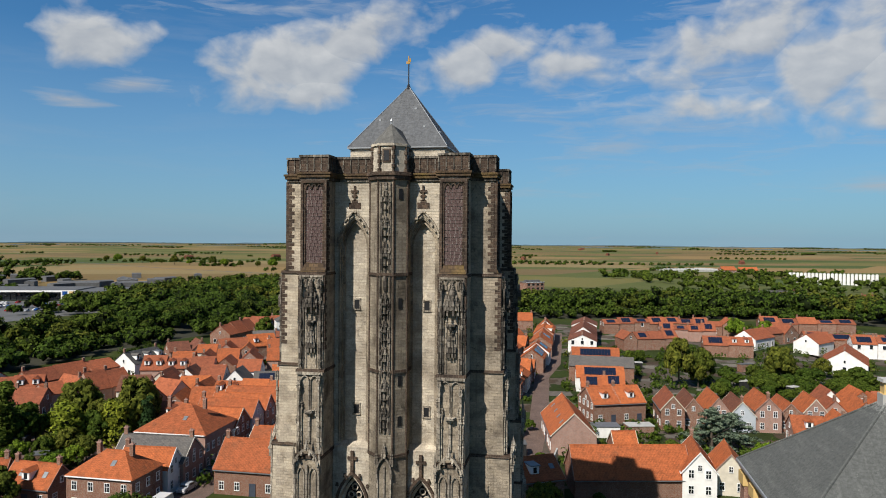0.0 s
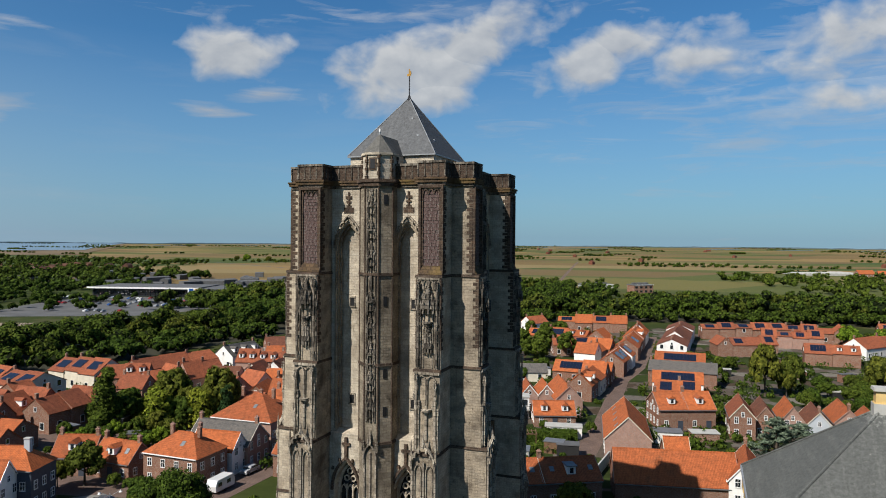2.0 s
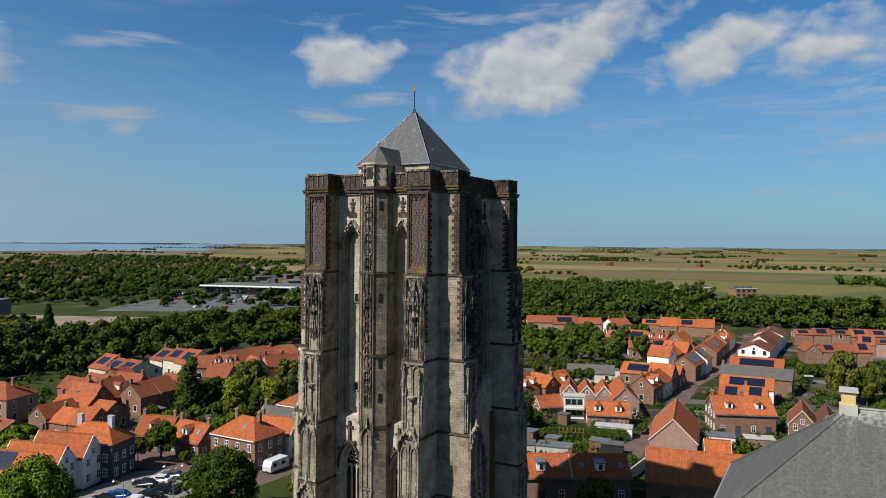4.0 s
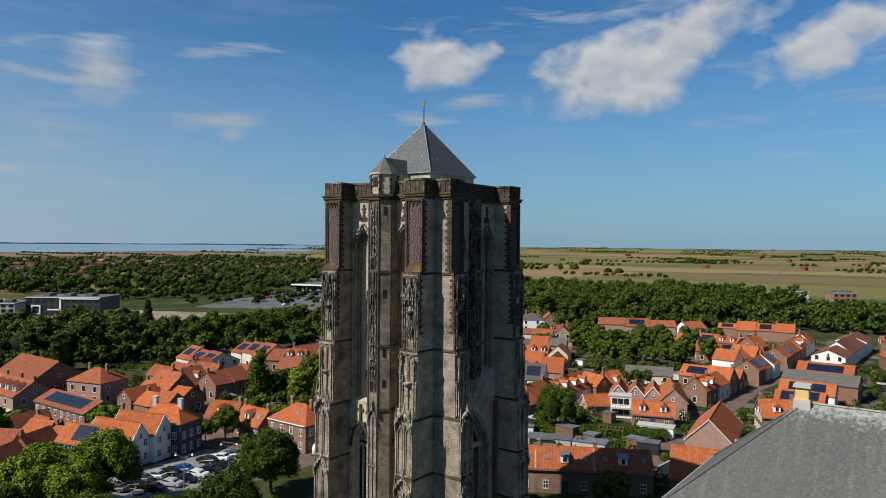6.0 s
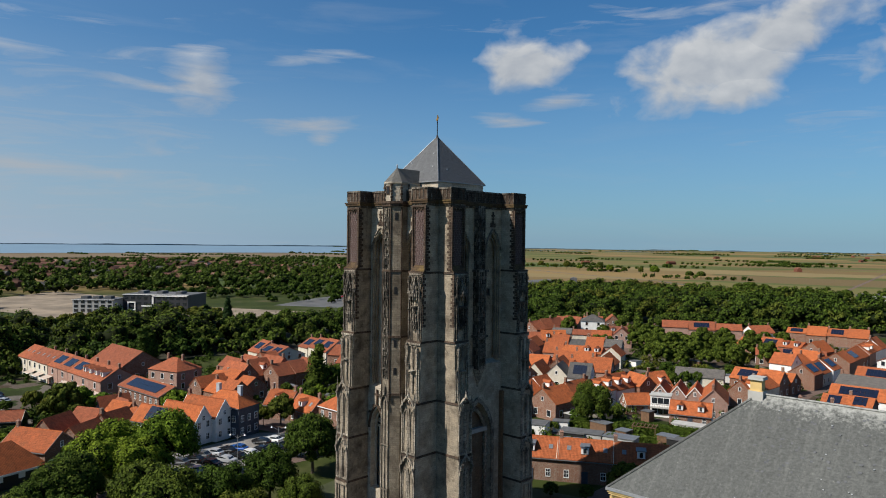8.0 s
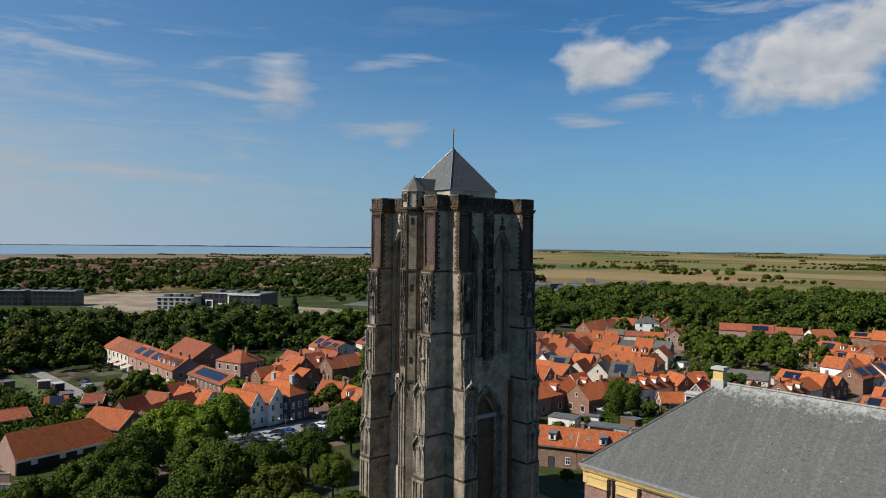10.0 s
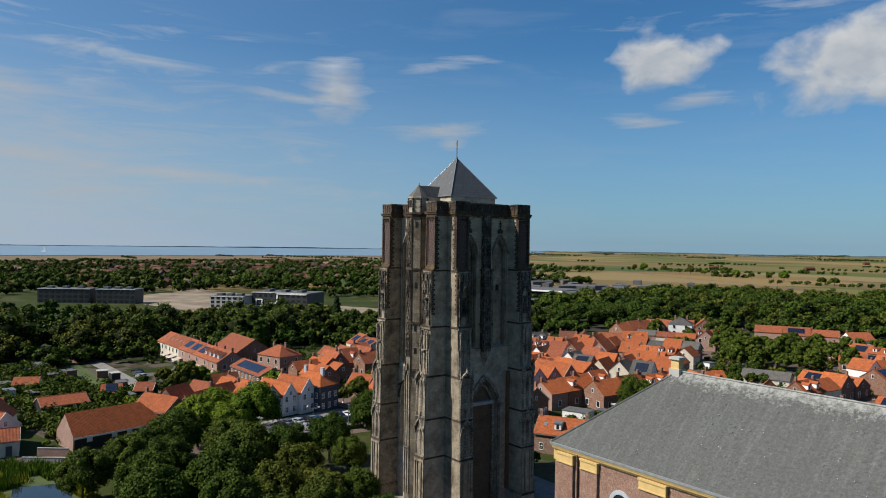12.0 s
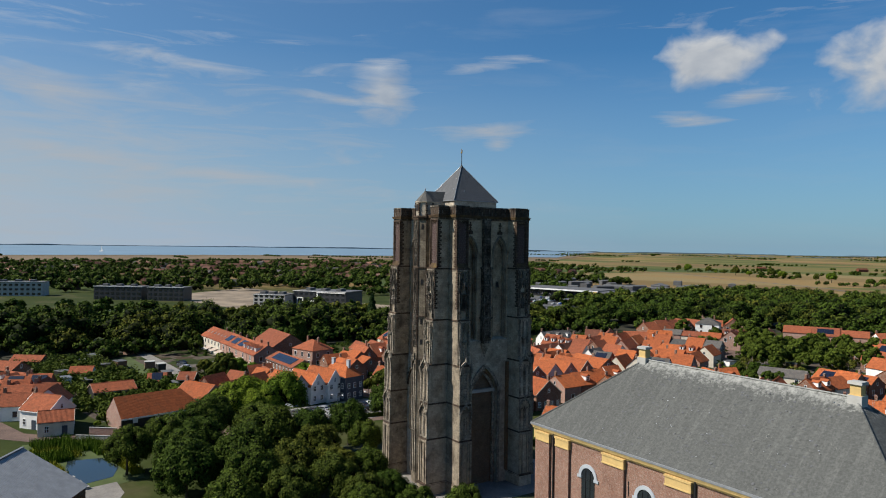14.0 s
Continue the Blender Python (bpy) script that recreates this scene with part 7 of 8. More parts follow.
trees_along(130, 330, 152, 340, 4, 9.0, "leaf_light", 4.0, 1.2)
# gardens behind the tower
tree(-7.6, 157.5, 11.5, "big", 0.85), tree(-5, 168, 7.5, "leaf"), tree(-14, 150, 5, "leaf"), tree(5, 160, 5, "leaf")
trees_along(-8, 140, 18, 148, 6, 3.4, "leaf", 2.0)
trees_along(-18, 214, 0, 226, 7, 8.5, "leaf", 4.0)
trees_along(-26, 196, -14, 208, 4, 8.0, "leaf", 2.5)
trees_along(-14, 240, 10, 250, 8, 9.0, "leaf", 4.0)
trees_along(-24, 262, 12, 276, 10, 9.0, "leaf", 5.0)
trees_along(-52, 284, -8, 310, 12, 9.0, "leaf", 6.0)
trees_along(-20, 330, 12, 340, 8, 9.0, "leaf", 5.0)
# gardens in the west
trees_along(-124, 84, -104, 84, 8, 5.5, "leaf", 3.0)
trees_along(-150, 84, -126, 92, 9, 5.5, "leaf", 3.5)
trees_along(-160, 58, -132, 60, 9, 5.5, "leaf", 4.5)
trees_along(-196, 52, -164, 62, 10, 6.0, "leaf", 4.0)
trees_along(-70, 326, 10, 276, 16, 10.5, "leaf", 7.0)
trees_along(-40, 300, 14, 296, 9, 10.0, "leaf", 5.0)
trees_along(-142, 96, -120, 92, 5, 7.5, "leaf", 2.5)
trees_along(-140, 70, -112, 66, 9, 7.5, "leaf", 4.0)
trees_along(-136, 62, -110, 58, 8, 7.0, "leaf", 3.5)
trees_along(-138, 88, -112, 88, 6, 8.0, "leaf_olive", 3.0)
trees_along(-128, 52, -96, 62, 6, 6.0, "leaf", 3.0)
tree(-128, 96, 8.5, "leaf_light", 1.0), tree(-134, 101, 8.0, "leaf", 1.0)
tree(-211, 206, 17, "leaf_dark", 0.95), tree(-226, 231, 18, "leaf_dark", 0.95), tree(-200, 196, 16, "leaf_dark", 0.9)
trees_along(-192, 66, -140, 62, 7, 6.5, "leaf", 3.0, 1.15)
trees_along(-168, 48, -136, 52, 5, 6.0, "leaf", 3.0, 1.15)
trees_along(-152, 42, -128, 48, 6, 5.0, "leaf", 3.5)
trees_along(-118, 62, -104, 70, 6, 5.0, "leaf_light", 3.0)
trees_along(-104, 40, -94, 56, 4, 4.0, "leaf", 2.0)
tree(-88, 38, 3.6, "leaf_light", 1.3)
tree(-178, 150, 13.5, "poplar", 1.1), tree(-183, 156, 13.5, "poplar", 1.1), tree(-160, 152, 9, "leaf")


def wood(name, spots, label, mat, per=70, size=0.75, seed=1, nb=6):
    """Many trees of a distant wood as one object of leaf clumps; spots are (x, y, height, spread)."""
    rng = np.random.default_rng(seed)
    parts, every = [], []
    for x, y, h, r in spots:
        up = lift(math.hypot(x, y))
        bl = [(x + bx, y + by, bz + up, br * (1.4 if nb < 12 else 1.05)) for bx, by, bz, br in blobs_round(rng, h, r, nb)]
        every += bl
        parts.append(crown_points(rng, bl, per, size, (x, y, up + h * 0.45)))
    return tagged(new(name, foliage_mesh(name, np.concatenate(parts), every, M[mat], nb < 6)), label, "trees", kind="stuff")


def belt(x1, y1, x2, y2, depth, n, h, rng):
    d = math.hypot(x2 - x1, y2 - y1)
    nx, ny = -(y2 - y1) / d, (x2 - x1) / d
    out = []
    for i in range(n):
        f, k = rng.uniform(), rng.uniform()
        hh = h * rng.uniform(0.6, 1.28)
        out.append((x1 + (x2 - x1) * f + nx * depth * k, y1 + (y2 - y1) * f + ny * depth * k, hh, h * rng.uniform(0.42, 0.6)))
    return out


for i, (kind, spots) in enumerate(FAR_SPOTS.items()):
    wood("garden_trees", spots, "garden trees between the farther houses", kind, 90, 0.4, 300 + i, 14)
wr = np.random.default_rng(11)
RAMPART = [(-330, -30), (-232, 30), (-212, 62), (-206, 100), (-206, 140), (-184, 186), (-164, 232), (-152, 264), (-134, 318), (-100, 384), (-50, 408), (50, 428), (180, 432), (250, 392), (330, 330), (420, 250)]
for i, ((xa, ya), (xb, yb)) in enumerate(zip(RAMPART, RAMPART[1:])):
    d = math.hypot(xb - xa, yb - ya)
    near = 0 < i < 10
    per, size = (72, 0.45) if near else (36, 0.7)
    tall = 15.5 if i < 5 else (11.5 if i < 9 else 13.5)
    wood("woodland", belt(xa, ya, xb, yb, 44, int(d * 0.4), tall, wr), "dense green trees on the old rampart", "leaf", per, size, 100 + i, 7)
    wood("woodland", belt(xa, ya, xb, yb, 44, int(d * 0.2), tall * 0.92, wr), "olive trees among the rampart trees", "leaf_olive", per, size, 160 + i, 7)
    wood("undergrowth", belt(xb, yb, xa, ya, 18, int(d * 0.5), 7, wr), "bushes at the foot of the rampart trees", "leaf", 26, 0.55, 130 + i, 4)
    nx, ny = -(yb - ya) / d, (xb - xa) / d
    # a dark ground strip along this stretch of trees
    sheet("ground_wood", [(xa - 14 * nx, ya - 14 * ny), (xb - 14 * nx, yb - 14 * ny), (xb + 46 * nx, yb + 46 * ny), (xa + 46 * nx, ya + 46 * ny)], 0.004 + 0.001 * i, M["wood_floor"], "dark ground under the rampart trees")
wood("woodland", belt(-150, 330, -130, 420, 40, 40, 9, wr) + belt(-130, 420, -110, 590, 50, 90, 12, wr) + belt(-110, 470, 60, 520, 70, 90, 12, wr), "dense trees behind the rampart", "leaf", 32, 0.75, 2)
wood("woodland", belt(-190, 400, -130, 640, 60, 90, 11, wr) + belt(-215, 520, 20, 560, 90, 120, 12, wr), "dense trees behind the rampart", "leaf", 32, 0.75, 13)
wood("woodland", belt(-180, 420, -110, 640, 70, 45, 12, wr) + belt(-200, 500, 30, 540, 110, 50, 11, wr), "paler trees behind the rampart", "leaf_olive", 32, 0.75, 14)
wood("woodland", belt(-300, 150, -255, 270, 40, 45, 7, wr) + belt(60, 470, 330, 470, 40, 70, 10, wr) + belt(-120, 440, -80, 590, 40, 40, 11, wr), "dense trees behind the rampart", "leaf_olive", 30, 0.75, 3)
wood("woodland", belt(-560, 330, -330, 560, 90, 130, 9, wr) + belt(-340, 40, -300, 130, 110, 34, 7, wr) + belt(-345, 425, -300, 440, 30, 12, 5, wr), "scattered trees beyond the town edge", "leaf", 24, 0.9, 5, 5)
wood("far_woods", belt(-560, 200, -370, 760, 320, 520, 11, wr) + belt(-700, -200, -560, 200, 300, 360, 11, wr), "far suburb trees among roofs", "leaf", 18, 1.1, 6, 4)
wood("far_woods", belt(-900, 100, -560, 1150, 620, 1250, 10, wr) + belt(-820, -200, -640, 240, 500, 350, 10, wr), "far suburb trees among roofs", "leaf", 11, 1.4, 8, 3)
wood("woodland", belt(-350, 360, -215, 420, 110, 46, 5, wr) + belt(-420, 330, -340, 470, 60, 70, 7, wr), "low trees round the supermarket car park", "leaf", 30, 0.65, 9, 5)
wood("woodland", belt(-60, 580, 60, 600, 90, 26, 10, wr) + belt(-230, 640, -90, 600, 120, 40, 9, wr) + belt(60, 520, 240, 540, 50, 22, 8, wr), "scattered meadow trees behind the rampart", "leaf", 30, 0.75, 12, 5)
wood("far_woods", belt(250, 600, 560, 660, 300, 170, 9, wr) + belt(560, 300, 900, 500, 240, 60, 8, wr), "trees round the far farm", "leaf", 18, 1.2, 7, 4)


def far_trees(name, n, r0, r1, a0, a1, h, seed):
    rng = np.random.default_rng(seed)
    spots = []
    while len(spots) < n:
        r, a = rng.uniform(r0, r1), radians(rng.uniform(a0, a1))
        L = rng.integers(3, 34)
        b = rng.uniform(0, math.pi)
        for k in range(L):
            spots.append((r * math.sin(a) + k * 12 * math.cos(b) + rng.normal() * 3, r * math.cos(a) + k * 12 * math.sin(b) * 0.12, h * rng.uniform(0.35, 1.1), h * 0.55))
    return wood(name, spots, "far hedgerow trees between the fields", "leaf", 8, 1.9, seed, 2)


far_trees("hedgerow", 700, 900, 2200, -40, 60, 5.5, 21)
far_trees("hedgerow", 1500, 2200, 4700, -40, 60, 8, 22)
far_trees("hedgerow", 260, 1500, 2300, -85, -40, 6, 23)
# the tree row along the far dike road
for i in range(15):
    tree(-640 + 27.3 * i + 4 * math.sin(5.0 * i), 1330 - 18.5 * i, 17.5 * (0.75 + 0.5 * ((i * 7) % 5) / 5), ("leaf", "leaf_olive", "leaf_light")[i % 3], 0.95)
for x, y, h in ((-190, 1015, 20), (-172, 1004, 21), (-60, 700, 25), (-46, 692, 22), (20, 668, 20)):
    tree(x, y, h, "leaf", 1.15)


# ---- streets ----
def strip(name, pts, w, z, mat, label):
    left, right = [], []
    for i, (x, y) in enumerate(pts):
        x0, y0 = pts[max(i - 1, 0)]
        x1, y1 = pts[min(i + 1, len(pts) - 1)]
        d = math.hypot(x1 - x0, y1 - y0)
        nx, ny = -(y1 - y0) / d * w / 2, (x1 - x0) / d * w / 2
        left.append((x + nx, y + ny)), right.append((x - nx, y - ny))
    g = Geo()
    g.v = [(x, y, z) for x, y in left] + [(x, y, z) for x, y in right]
    n = len(pts)
    g.f = [(n + i, n + i + 1, i + 1, i) for i in range(n - 1)]
    return tagged(new(name, g.mesh(name, mat)), label, "road", kind="structure")


strip("road", [(10, 104), (15, 132), (24.5, 180), (33, 236), (41, 262), (52, 325), (56, 350)], 4.8, 0.03, M["clinker"], "brown clinker-paved street between the houses")
strip("road", [(-66, 40), (-58, 76), (-48, 112), (-41.5, 141), (-36, 160), (-30, 200)], 8.0, 0.034, M["clinker"], "brown clinker-paved street below the tower")
sheet("pavement", [(-74.5, 80), (-56, 74), (-50, 104), (-66, 112), (-72, 108)], 0.042, M["slabs"], "paved car park")
sheet("pavement", [(-36, 42), (40, 40), (48, 112), (-34, 108)], 0.02, M["shade_lawn"], "lawn round the tower, tree shade painted dark")
sheet("pavement", [(-18, 64), (10, 60), (16, 96), (-12, 102)], 0.05, M["slabs"], "paved apron at the tower foot")
sheet("pavement", [(-100, 108), (-46, 112), (-24, 200), (-40, 300), (-110, 300), (-122, 200)], 0.012, M["clinker"], "paved yards and lanes between the houses")

strip("road", [(-150, 16), (-112, 18), (-92, 20), (-83, 26), (-75, 38), (-66, 50)], 6.0, 0.03, M["clinker"], "brown clinker-paved lane by the pond")
sheet("ground_bank", [(-82, 20), (-78, 30), (-70, 37), (-58, 36), (-42, 32), (-41, 22), (-56, 15), (-70, 16)], 0.03, M["lawn"], "grassy pond bank")
sheet("water", [(-63, 24), (-60.5, 30.2), (-52, 30.5), (-46.5, 27.5), (-45.5, 21.8), (-56, 21.6)], 0.06, M["water"], "small still pond with reeds")
sheet("pavement", [(-45, 17), (-42.8, 22), (-43.0, 27), (-36, 26), (-30, 22), (-34, 14)], 0.05, M["slabs"], "pale paved landing beside the pond")
sheet("ground_sand", [(-560, 330), (-500, 225), (-440, 215), (-340, 215), (-290, 255), (-250, 300), (-262, 335), (-360, 310), (-430, 330)], 0.05, M["sand"], "bare sandy building ground")
strip("road", [(-205, 91.5), (-193, 90), (-140, 82.5)], 4.6, 0.03, M["slabs"], "pale garden track")
strip("road", [(-20, 540), (6, 724), (31, 1290), (60, 1900)], 4.0, 0.05, M["clinker"], "straight country road across the fields")
strip("road", [(-700, 1320), (-407, 1053), (-202, 900), (-89, 756), (-20, 640)], 6.0, 0.06, M["asphalt"], "grey dike road along the tree row")
sheet("ground_yards", [(-20, 128), (60, 132), (140, 150), (150, 300), (60, 390), (-40, 380)], 0.008, M["yards"], "back yards with paving, beds and grass")
sheet("ground_yards", [(-205, 40), (-92, 40), (-90, 112), (-205, 126)], 0.008, M["yards"], "back yards with paving, beds and grass")
sheet("ground_yards", [(145, 235), (215, 235), (215, 380), (150, 380)], 0.008, M["yards"], "back yards with paving, beds and grass")
sheet("ground_lawn", [(-440, 70), (-350, 70), (-330, 150), (-400, 170)], 0.05, M["lawn"], "mown park lawn beyond the rampart")
sheet("ground_lawn", [(-196, 84), (-142, 77), (-139, 70), (-190, 74)], 0.02, M["lawn"], "mown lawn beside the garden track")
sheet("pavement", [(-318, 352), (-232, 378), (-205, 430), (-200, 505), (-352, 500), (-340, 420)], 0.05, M["parking"], "supermarket car park")


# ---- cars ----
def car_meshes(L=4.3, W=1.75, H=1.48):
    side = [(-L / 2, 0.35), (-L / 2, 0.85), (-L / 2 + 0.15, 0.98), (-L * 0.28, 1.02), (-L * 0.12, H), (L * 0.26, H - 0.02), (L * 0.42, 1.05), (L / 2, 0.92), (L / 2, 0.35)]
    n = len(side)
    body = Geo()
    prof = ((-W / 2, 1.0), (-W / 2 + 0.1, 1.03), (W / 2 - 0.1, 1.03), (W / 2, 1.0))
    for y, k in prof:
        body.v += [(x * (0.97 if k == 1.0 else 1.0), y * (1 if z < 1.03 else 0.86), z) for x, z in side]
    for i in range(3):
        for j in range(n):
            q = (i * n + j, i * n + (j + 1) % n, (i + 1) * n + (j + 1) % n, (i + 1) * n + j)
            body.f.append(q)
    body.f.append(tuple(range(n - 1, -1, -1))), body.f.append(tuple(range(3 * n, 4 * n)))
    glass = Geo()
    low = [(-L * 0.275, -W * 0.4, 1.05), (-L * 0.22, -W * 0.481, 1.06), (L * 0.36, -W * 0.481, 1.06), (L * 0.415, -W * 0.4, 1.09), (L * 0.415, W * 0.4, 1.09), (L * 0.36, W * 0.481, 1.06), (-L * 0.22, W * 0.481, 1.06), (-L * 0.275, W * 0.4, 1.05)]
    high = [(-L * 0.13, -W * 0.38, H - 0.04), (-L * 0.1, -W * 0.4375, H - 0.12), (L * 0.24, -W * 0.4375, H - 0.12), (L * 0.285, -W * 0.38, H - 0.06), (L * 0.285, W * 0.38, H - 0.06), (L * 0.24, W * 0.4375, H - 0.12), (-L * 0.1, W * 0.4375, H - 0.12), (-L * 0.13, W * 0.38, H - 0.04)]
    glass.add(low + high, [(i, (i + 1) % 8, 8 + (i + 1) % 8, 8 + i) for i in range(8)])
    return body, glass.mesh("window_band", M["glass"])


BODY, CAR_GLASS = car_meshes()
CAR_BODY = {k: BODY.mesh("body", M[k]) for k in M if k.startswith("car_")}
WHEEL = Geo().prism(ngon(0, 0, 0.32, 14), -0.1, 0.1).turned(pose(0, 0, 0, 90, 0, 0)).mesh("wheel", M["tyre"])
RIM = Geo().prism(ngon(0, 0, 0.19, 10), -0.11, 0.11).turned(pose(0, 0, 0, 90, 0, 0)).mesh("rim", M["zinc"])
LAMP = Geo().box(-0.04, 0.04, -0.18, 0.18, -0.07, 0.07).mesh("headlight", M["paint"])
TAIL = Geo().box(-0.04, 0.04, -0.16, 0.16, -0.08, 0.08).mesh("tail_light", M["car_red"])


def car(x, y, ang, colour, near=True):
    c = thing("car", pose(x, y, 0.05, 0, 0, ang), "parked " + colour[4:] + " family car on the paving", "car", "parked cars")
    put("body", CAR_BODY[colour], c, Matrix.Identity(4))
    put("window_band", CAR_GLASS, c, Matrix.Identity(4))
    for sx in (-1.33, 1.3) if near else ():
        for sy in (-0.8, 0.8):
            w = put("wheel", WHEEL, c, pose(sx, sy, 0.32))
            if near:
                put("rim", RIM, w, Matrix.Identity(4))
    for sy in (-0.6, 0.6) if near else ():
        put("headlight", LAMP, c, pose(-2.12, sy, 0.72))
        put("tail_light", TAIL, c, pose(2.12, sy, 0.8))


for x, y, a, k in ((-66.3, 89.8, 10, "car_silver"), (-65.4, 92.4, 10, "car_black"), (-64.6, 95.0, 10, "car_blue"), (-59.5, 93.9, 190, "car_white"), (-66.0, 84.4, 10, "car_black"), (-60.6, 84.5, 190, "car_black"), (-60.0, 87.9, 190, "car_silver"), (-59.6, 90.9, 190, "car_black"),
                   (-59.3, 97.0, 190, "car_black"), (-58.6, 100.0, 190, "car_black"), (-59.7, 79.5, 60, "car_silver"), (-64.3, 101.4, 10, "car_black"), (-63.3, 104.1, 10, "car_white"), (-62.8, 107.0, 10, "car_grey"), (-66.8, 81.5, 10, "car_grey"), (-67.2, 87.2, 10, "car_grey"),
                   (-45.6, 127.6, 78, "car_silver"), (-44.2, 136.0, 78, "car_grey"), (-42.2, 148.7, 78, "car_black"), (-38.0, 132.0, 78, "car_blue"), (-39.0, 137.8, 78, "car_black"),
                   (84, 262, 0, "car_blue"), (90, 258, 20, "car_grey"), (94, 256, 10, "car_black"), (-163, 92, 20, "car_black"), (-158, 90, 20, "car_grey"), (-153, 89, 20, "car_silver")):
    car(x, y, a, k)


def caravan():
    c = thing("caravan", pose(-46.6, 117.6, 0, 0, 0, 78), "white touring caravan parked at the kerb", "caravan")
    side = [(-2.6, 0.5), (-2.7, 1.5), (-2.2, 2.5), (2.2, 2.6), (2.6, 1.7), (2.5, 0.5)]
    g = Geo()
    n = len(side)
    g.v = [(x, y, z) for y in (-1.1, 1.1) for x, z in side]
    g.f = [tuple(range(n)), tuple(range(2 * n - 1, n - 1, -1))] + [(n + i, n + (i + 1) % n, (i + 1) % n, i) for i in range(n)]
    part("body", g, M["car_white"], c)
    for x in (-1.5, 0.9):
        for y in (-1.12, 1.08):
            part("window", Geo().box(x - 0.5, x + 0.5, y, y + 0.04, 1.3, 2.0), M["glass"], c)
    for y in (-1.0, 1.0):
        put("wheel", WHEEL, c, pose(0.2, y, 0.32))
    part("drawbar", Geo().box(-3.9, -2.6, -0.06, 0.06, 0.5, 0.62), M["iron"], c)


caravan()


def street_lamp(x, y, ang):
    s = thing("street_lamp", pose(x, y, 0, 0, 0, ang), "grey double-armed street lamp beside the car park", "street lamp", "street lamps")
    part("pole", Geo().prism(ngon(0, 0, 0.09, 8), 0, 6.2, ngon(0, 0, 0.05, 8)), M["lead"], s)
    for sx in (-1, 1):
        a = Geo().prism(ngon(0, 0, 0.035, 6), 0, 1.7).turned(pose(0, 0, 5.6, 0, 60 * sx, 0))
        arm = part("arm", a, M["lead"], s)
        part("lantern", Geo().prism(ngon(sx * 1.5, 0, 0.1, 10), 6.35, 6.5, ngon(sx * 1.5, 0, 0.04, 10)).prism(ngon(sx * 1.5, 0, 0.26, 10), 6.15, 6.35, ngon(sx * 1.5, 0, 0.1, 10)), M["paint"], arm)


street_lamp(-54.5, 97.0, 30), street_lamp(-57.0, 88.0, 30), street_lamp(-42.5, 146.0, 80), street_lamp(-64, 78, 30)


# ---- beyond the rampart ----
def block(x1, y1, x2, y2, depth, h, wall, label, floors=3, gap=4.0, band=None):
    """A flat-roofed modern building along one front line."""
    d, ang = math.hypot(x2 - x1, y2 - y1), math.degrees(math.atan2(y2 - y1, x2 - x1))
    b = thing("office_building", pose((x1 + x2) / 2, (y1 + y2) / 2, 0, 0, 0, ang), label, "building")
    a = d / 2
    part("wall", Geo().box(-a, a, 0, depth, 0, h), M[wall], b)
    part("roof", Geo().box(-a - 0.3, a + 0.3, -0.3, depth + 0.3, h, h + 0.6), M[band or "flat_roof"], b)
    n = max(2, int(d / gap))
    for f in range(floors):
        z = 1.0 + f * h / floors
        for i in range(n):
            x = -a + d * (i + 0.5) / n
            part("window", Geo().box(x - gap * 0.3, x + gap * 0.3, -0.12, 0.02, z, z + 1.7), M["glass"], b)
    for i in range(3):
        x = -a + d * (i + 0.6) / 3.4
        part("roof_unit", Geo().box(x - 2, x + 2, depth * 0.3, depth * 0.6, h + 0.6, h + 2.2, 0.1, 0.1), M["flat_roof"], b)
    part("parapet_trim", Geo().box(-a - 0.35, a + 0.35, -0.36, -0.3, h + 0.25, h + 0.62), M["paint"], b)
    return b


school = block(-360, 262, -321, 281, 26, 10.5, "anthracite", "dark modern school building with white window frames", 3, 4.0, "flat_roof")
for x0, x1, z0, z1 in ((-2.0, 21.2, 9.9, 10.5), (-2.0, -0.9, 4.0, 9.4), (-9.0, -0.9, 3.4, 4.2), (-18.5, -13.0, 1.0, 1.8), (-18.5, -13.0, 5.6, 6.4), (-18.5, -17.7, 1.8, 5.6), (-13.8, -13.0, 1.8, 5.6)):
    part("white_band", Geo().box(x0, x1, -0.55, -0.3, z0, z1), M["white"], school, "white stepped frame on the dark front")
block(-372, 236, -352, 250, 20, 8.0, "concrete", "pale modern school wing with a flat roof", 3, 4.0, "flat_roof")
block(-490, 164, -462, 190, 14, 10.0, "anthracite", "dark modern apartment block with a flat roof", 3, 4.0, "flat_roof")
block(-458, 193, -436, 212, 14, 10.0, "anthracite", "dark modern apartment block with a flat roof", 3, 4.0, "flat_roof")
block(-566, 110, -545, 142, 16, 11.0, "concrete", "pale grey office building with window rows", 3, 4.0, "flat_roof")


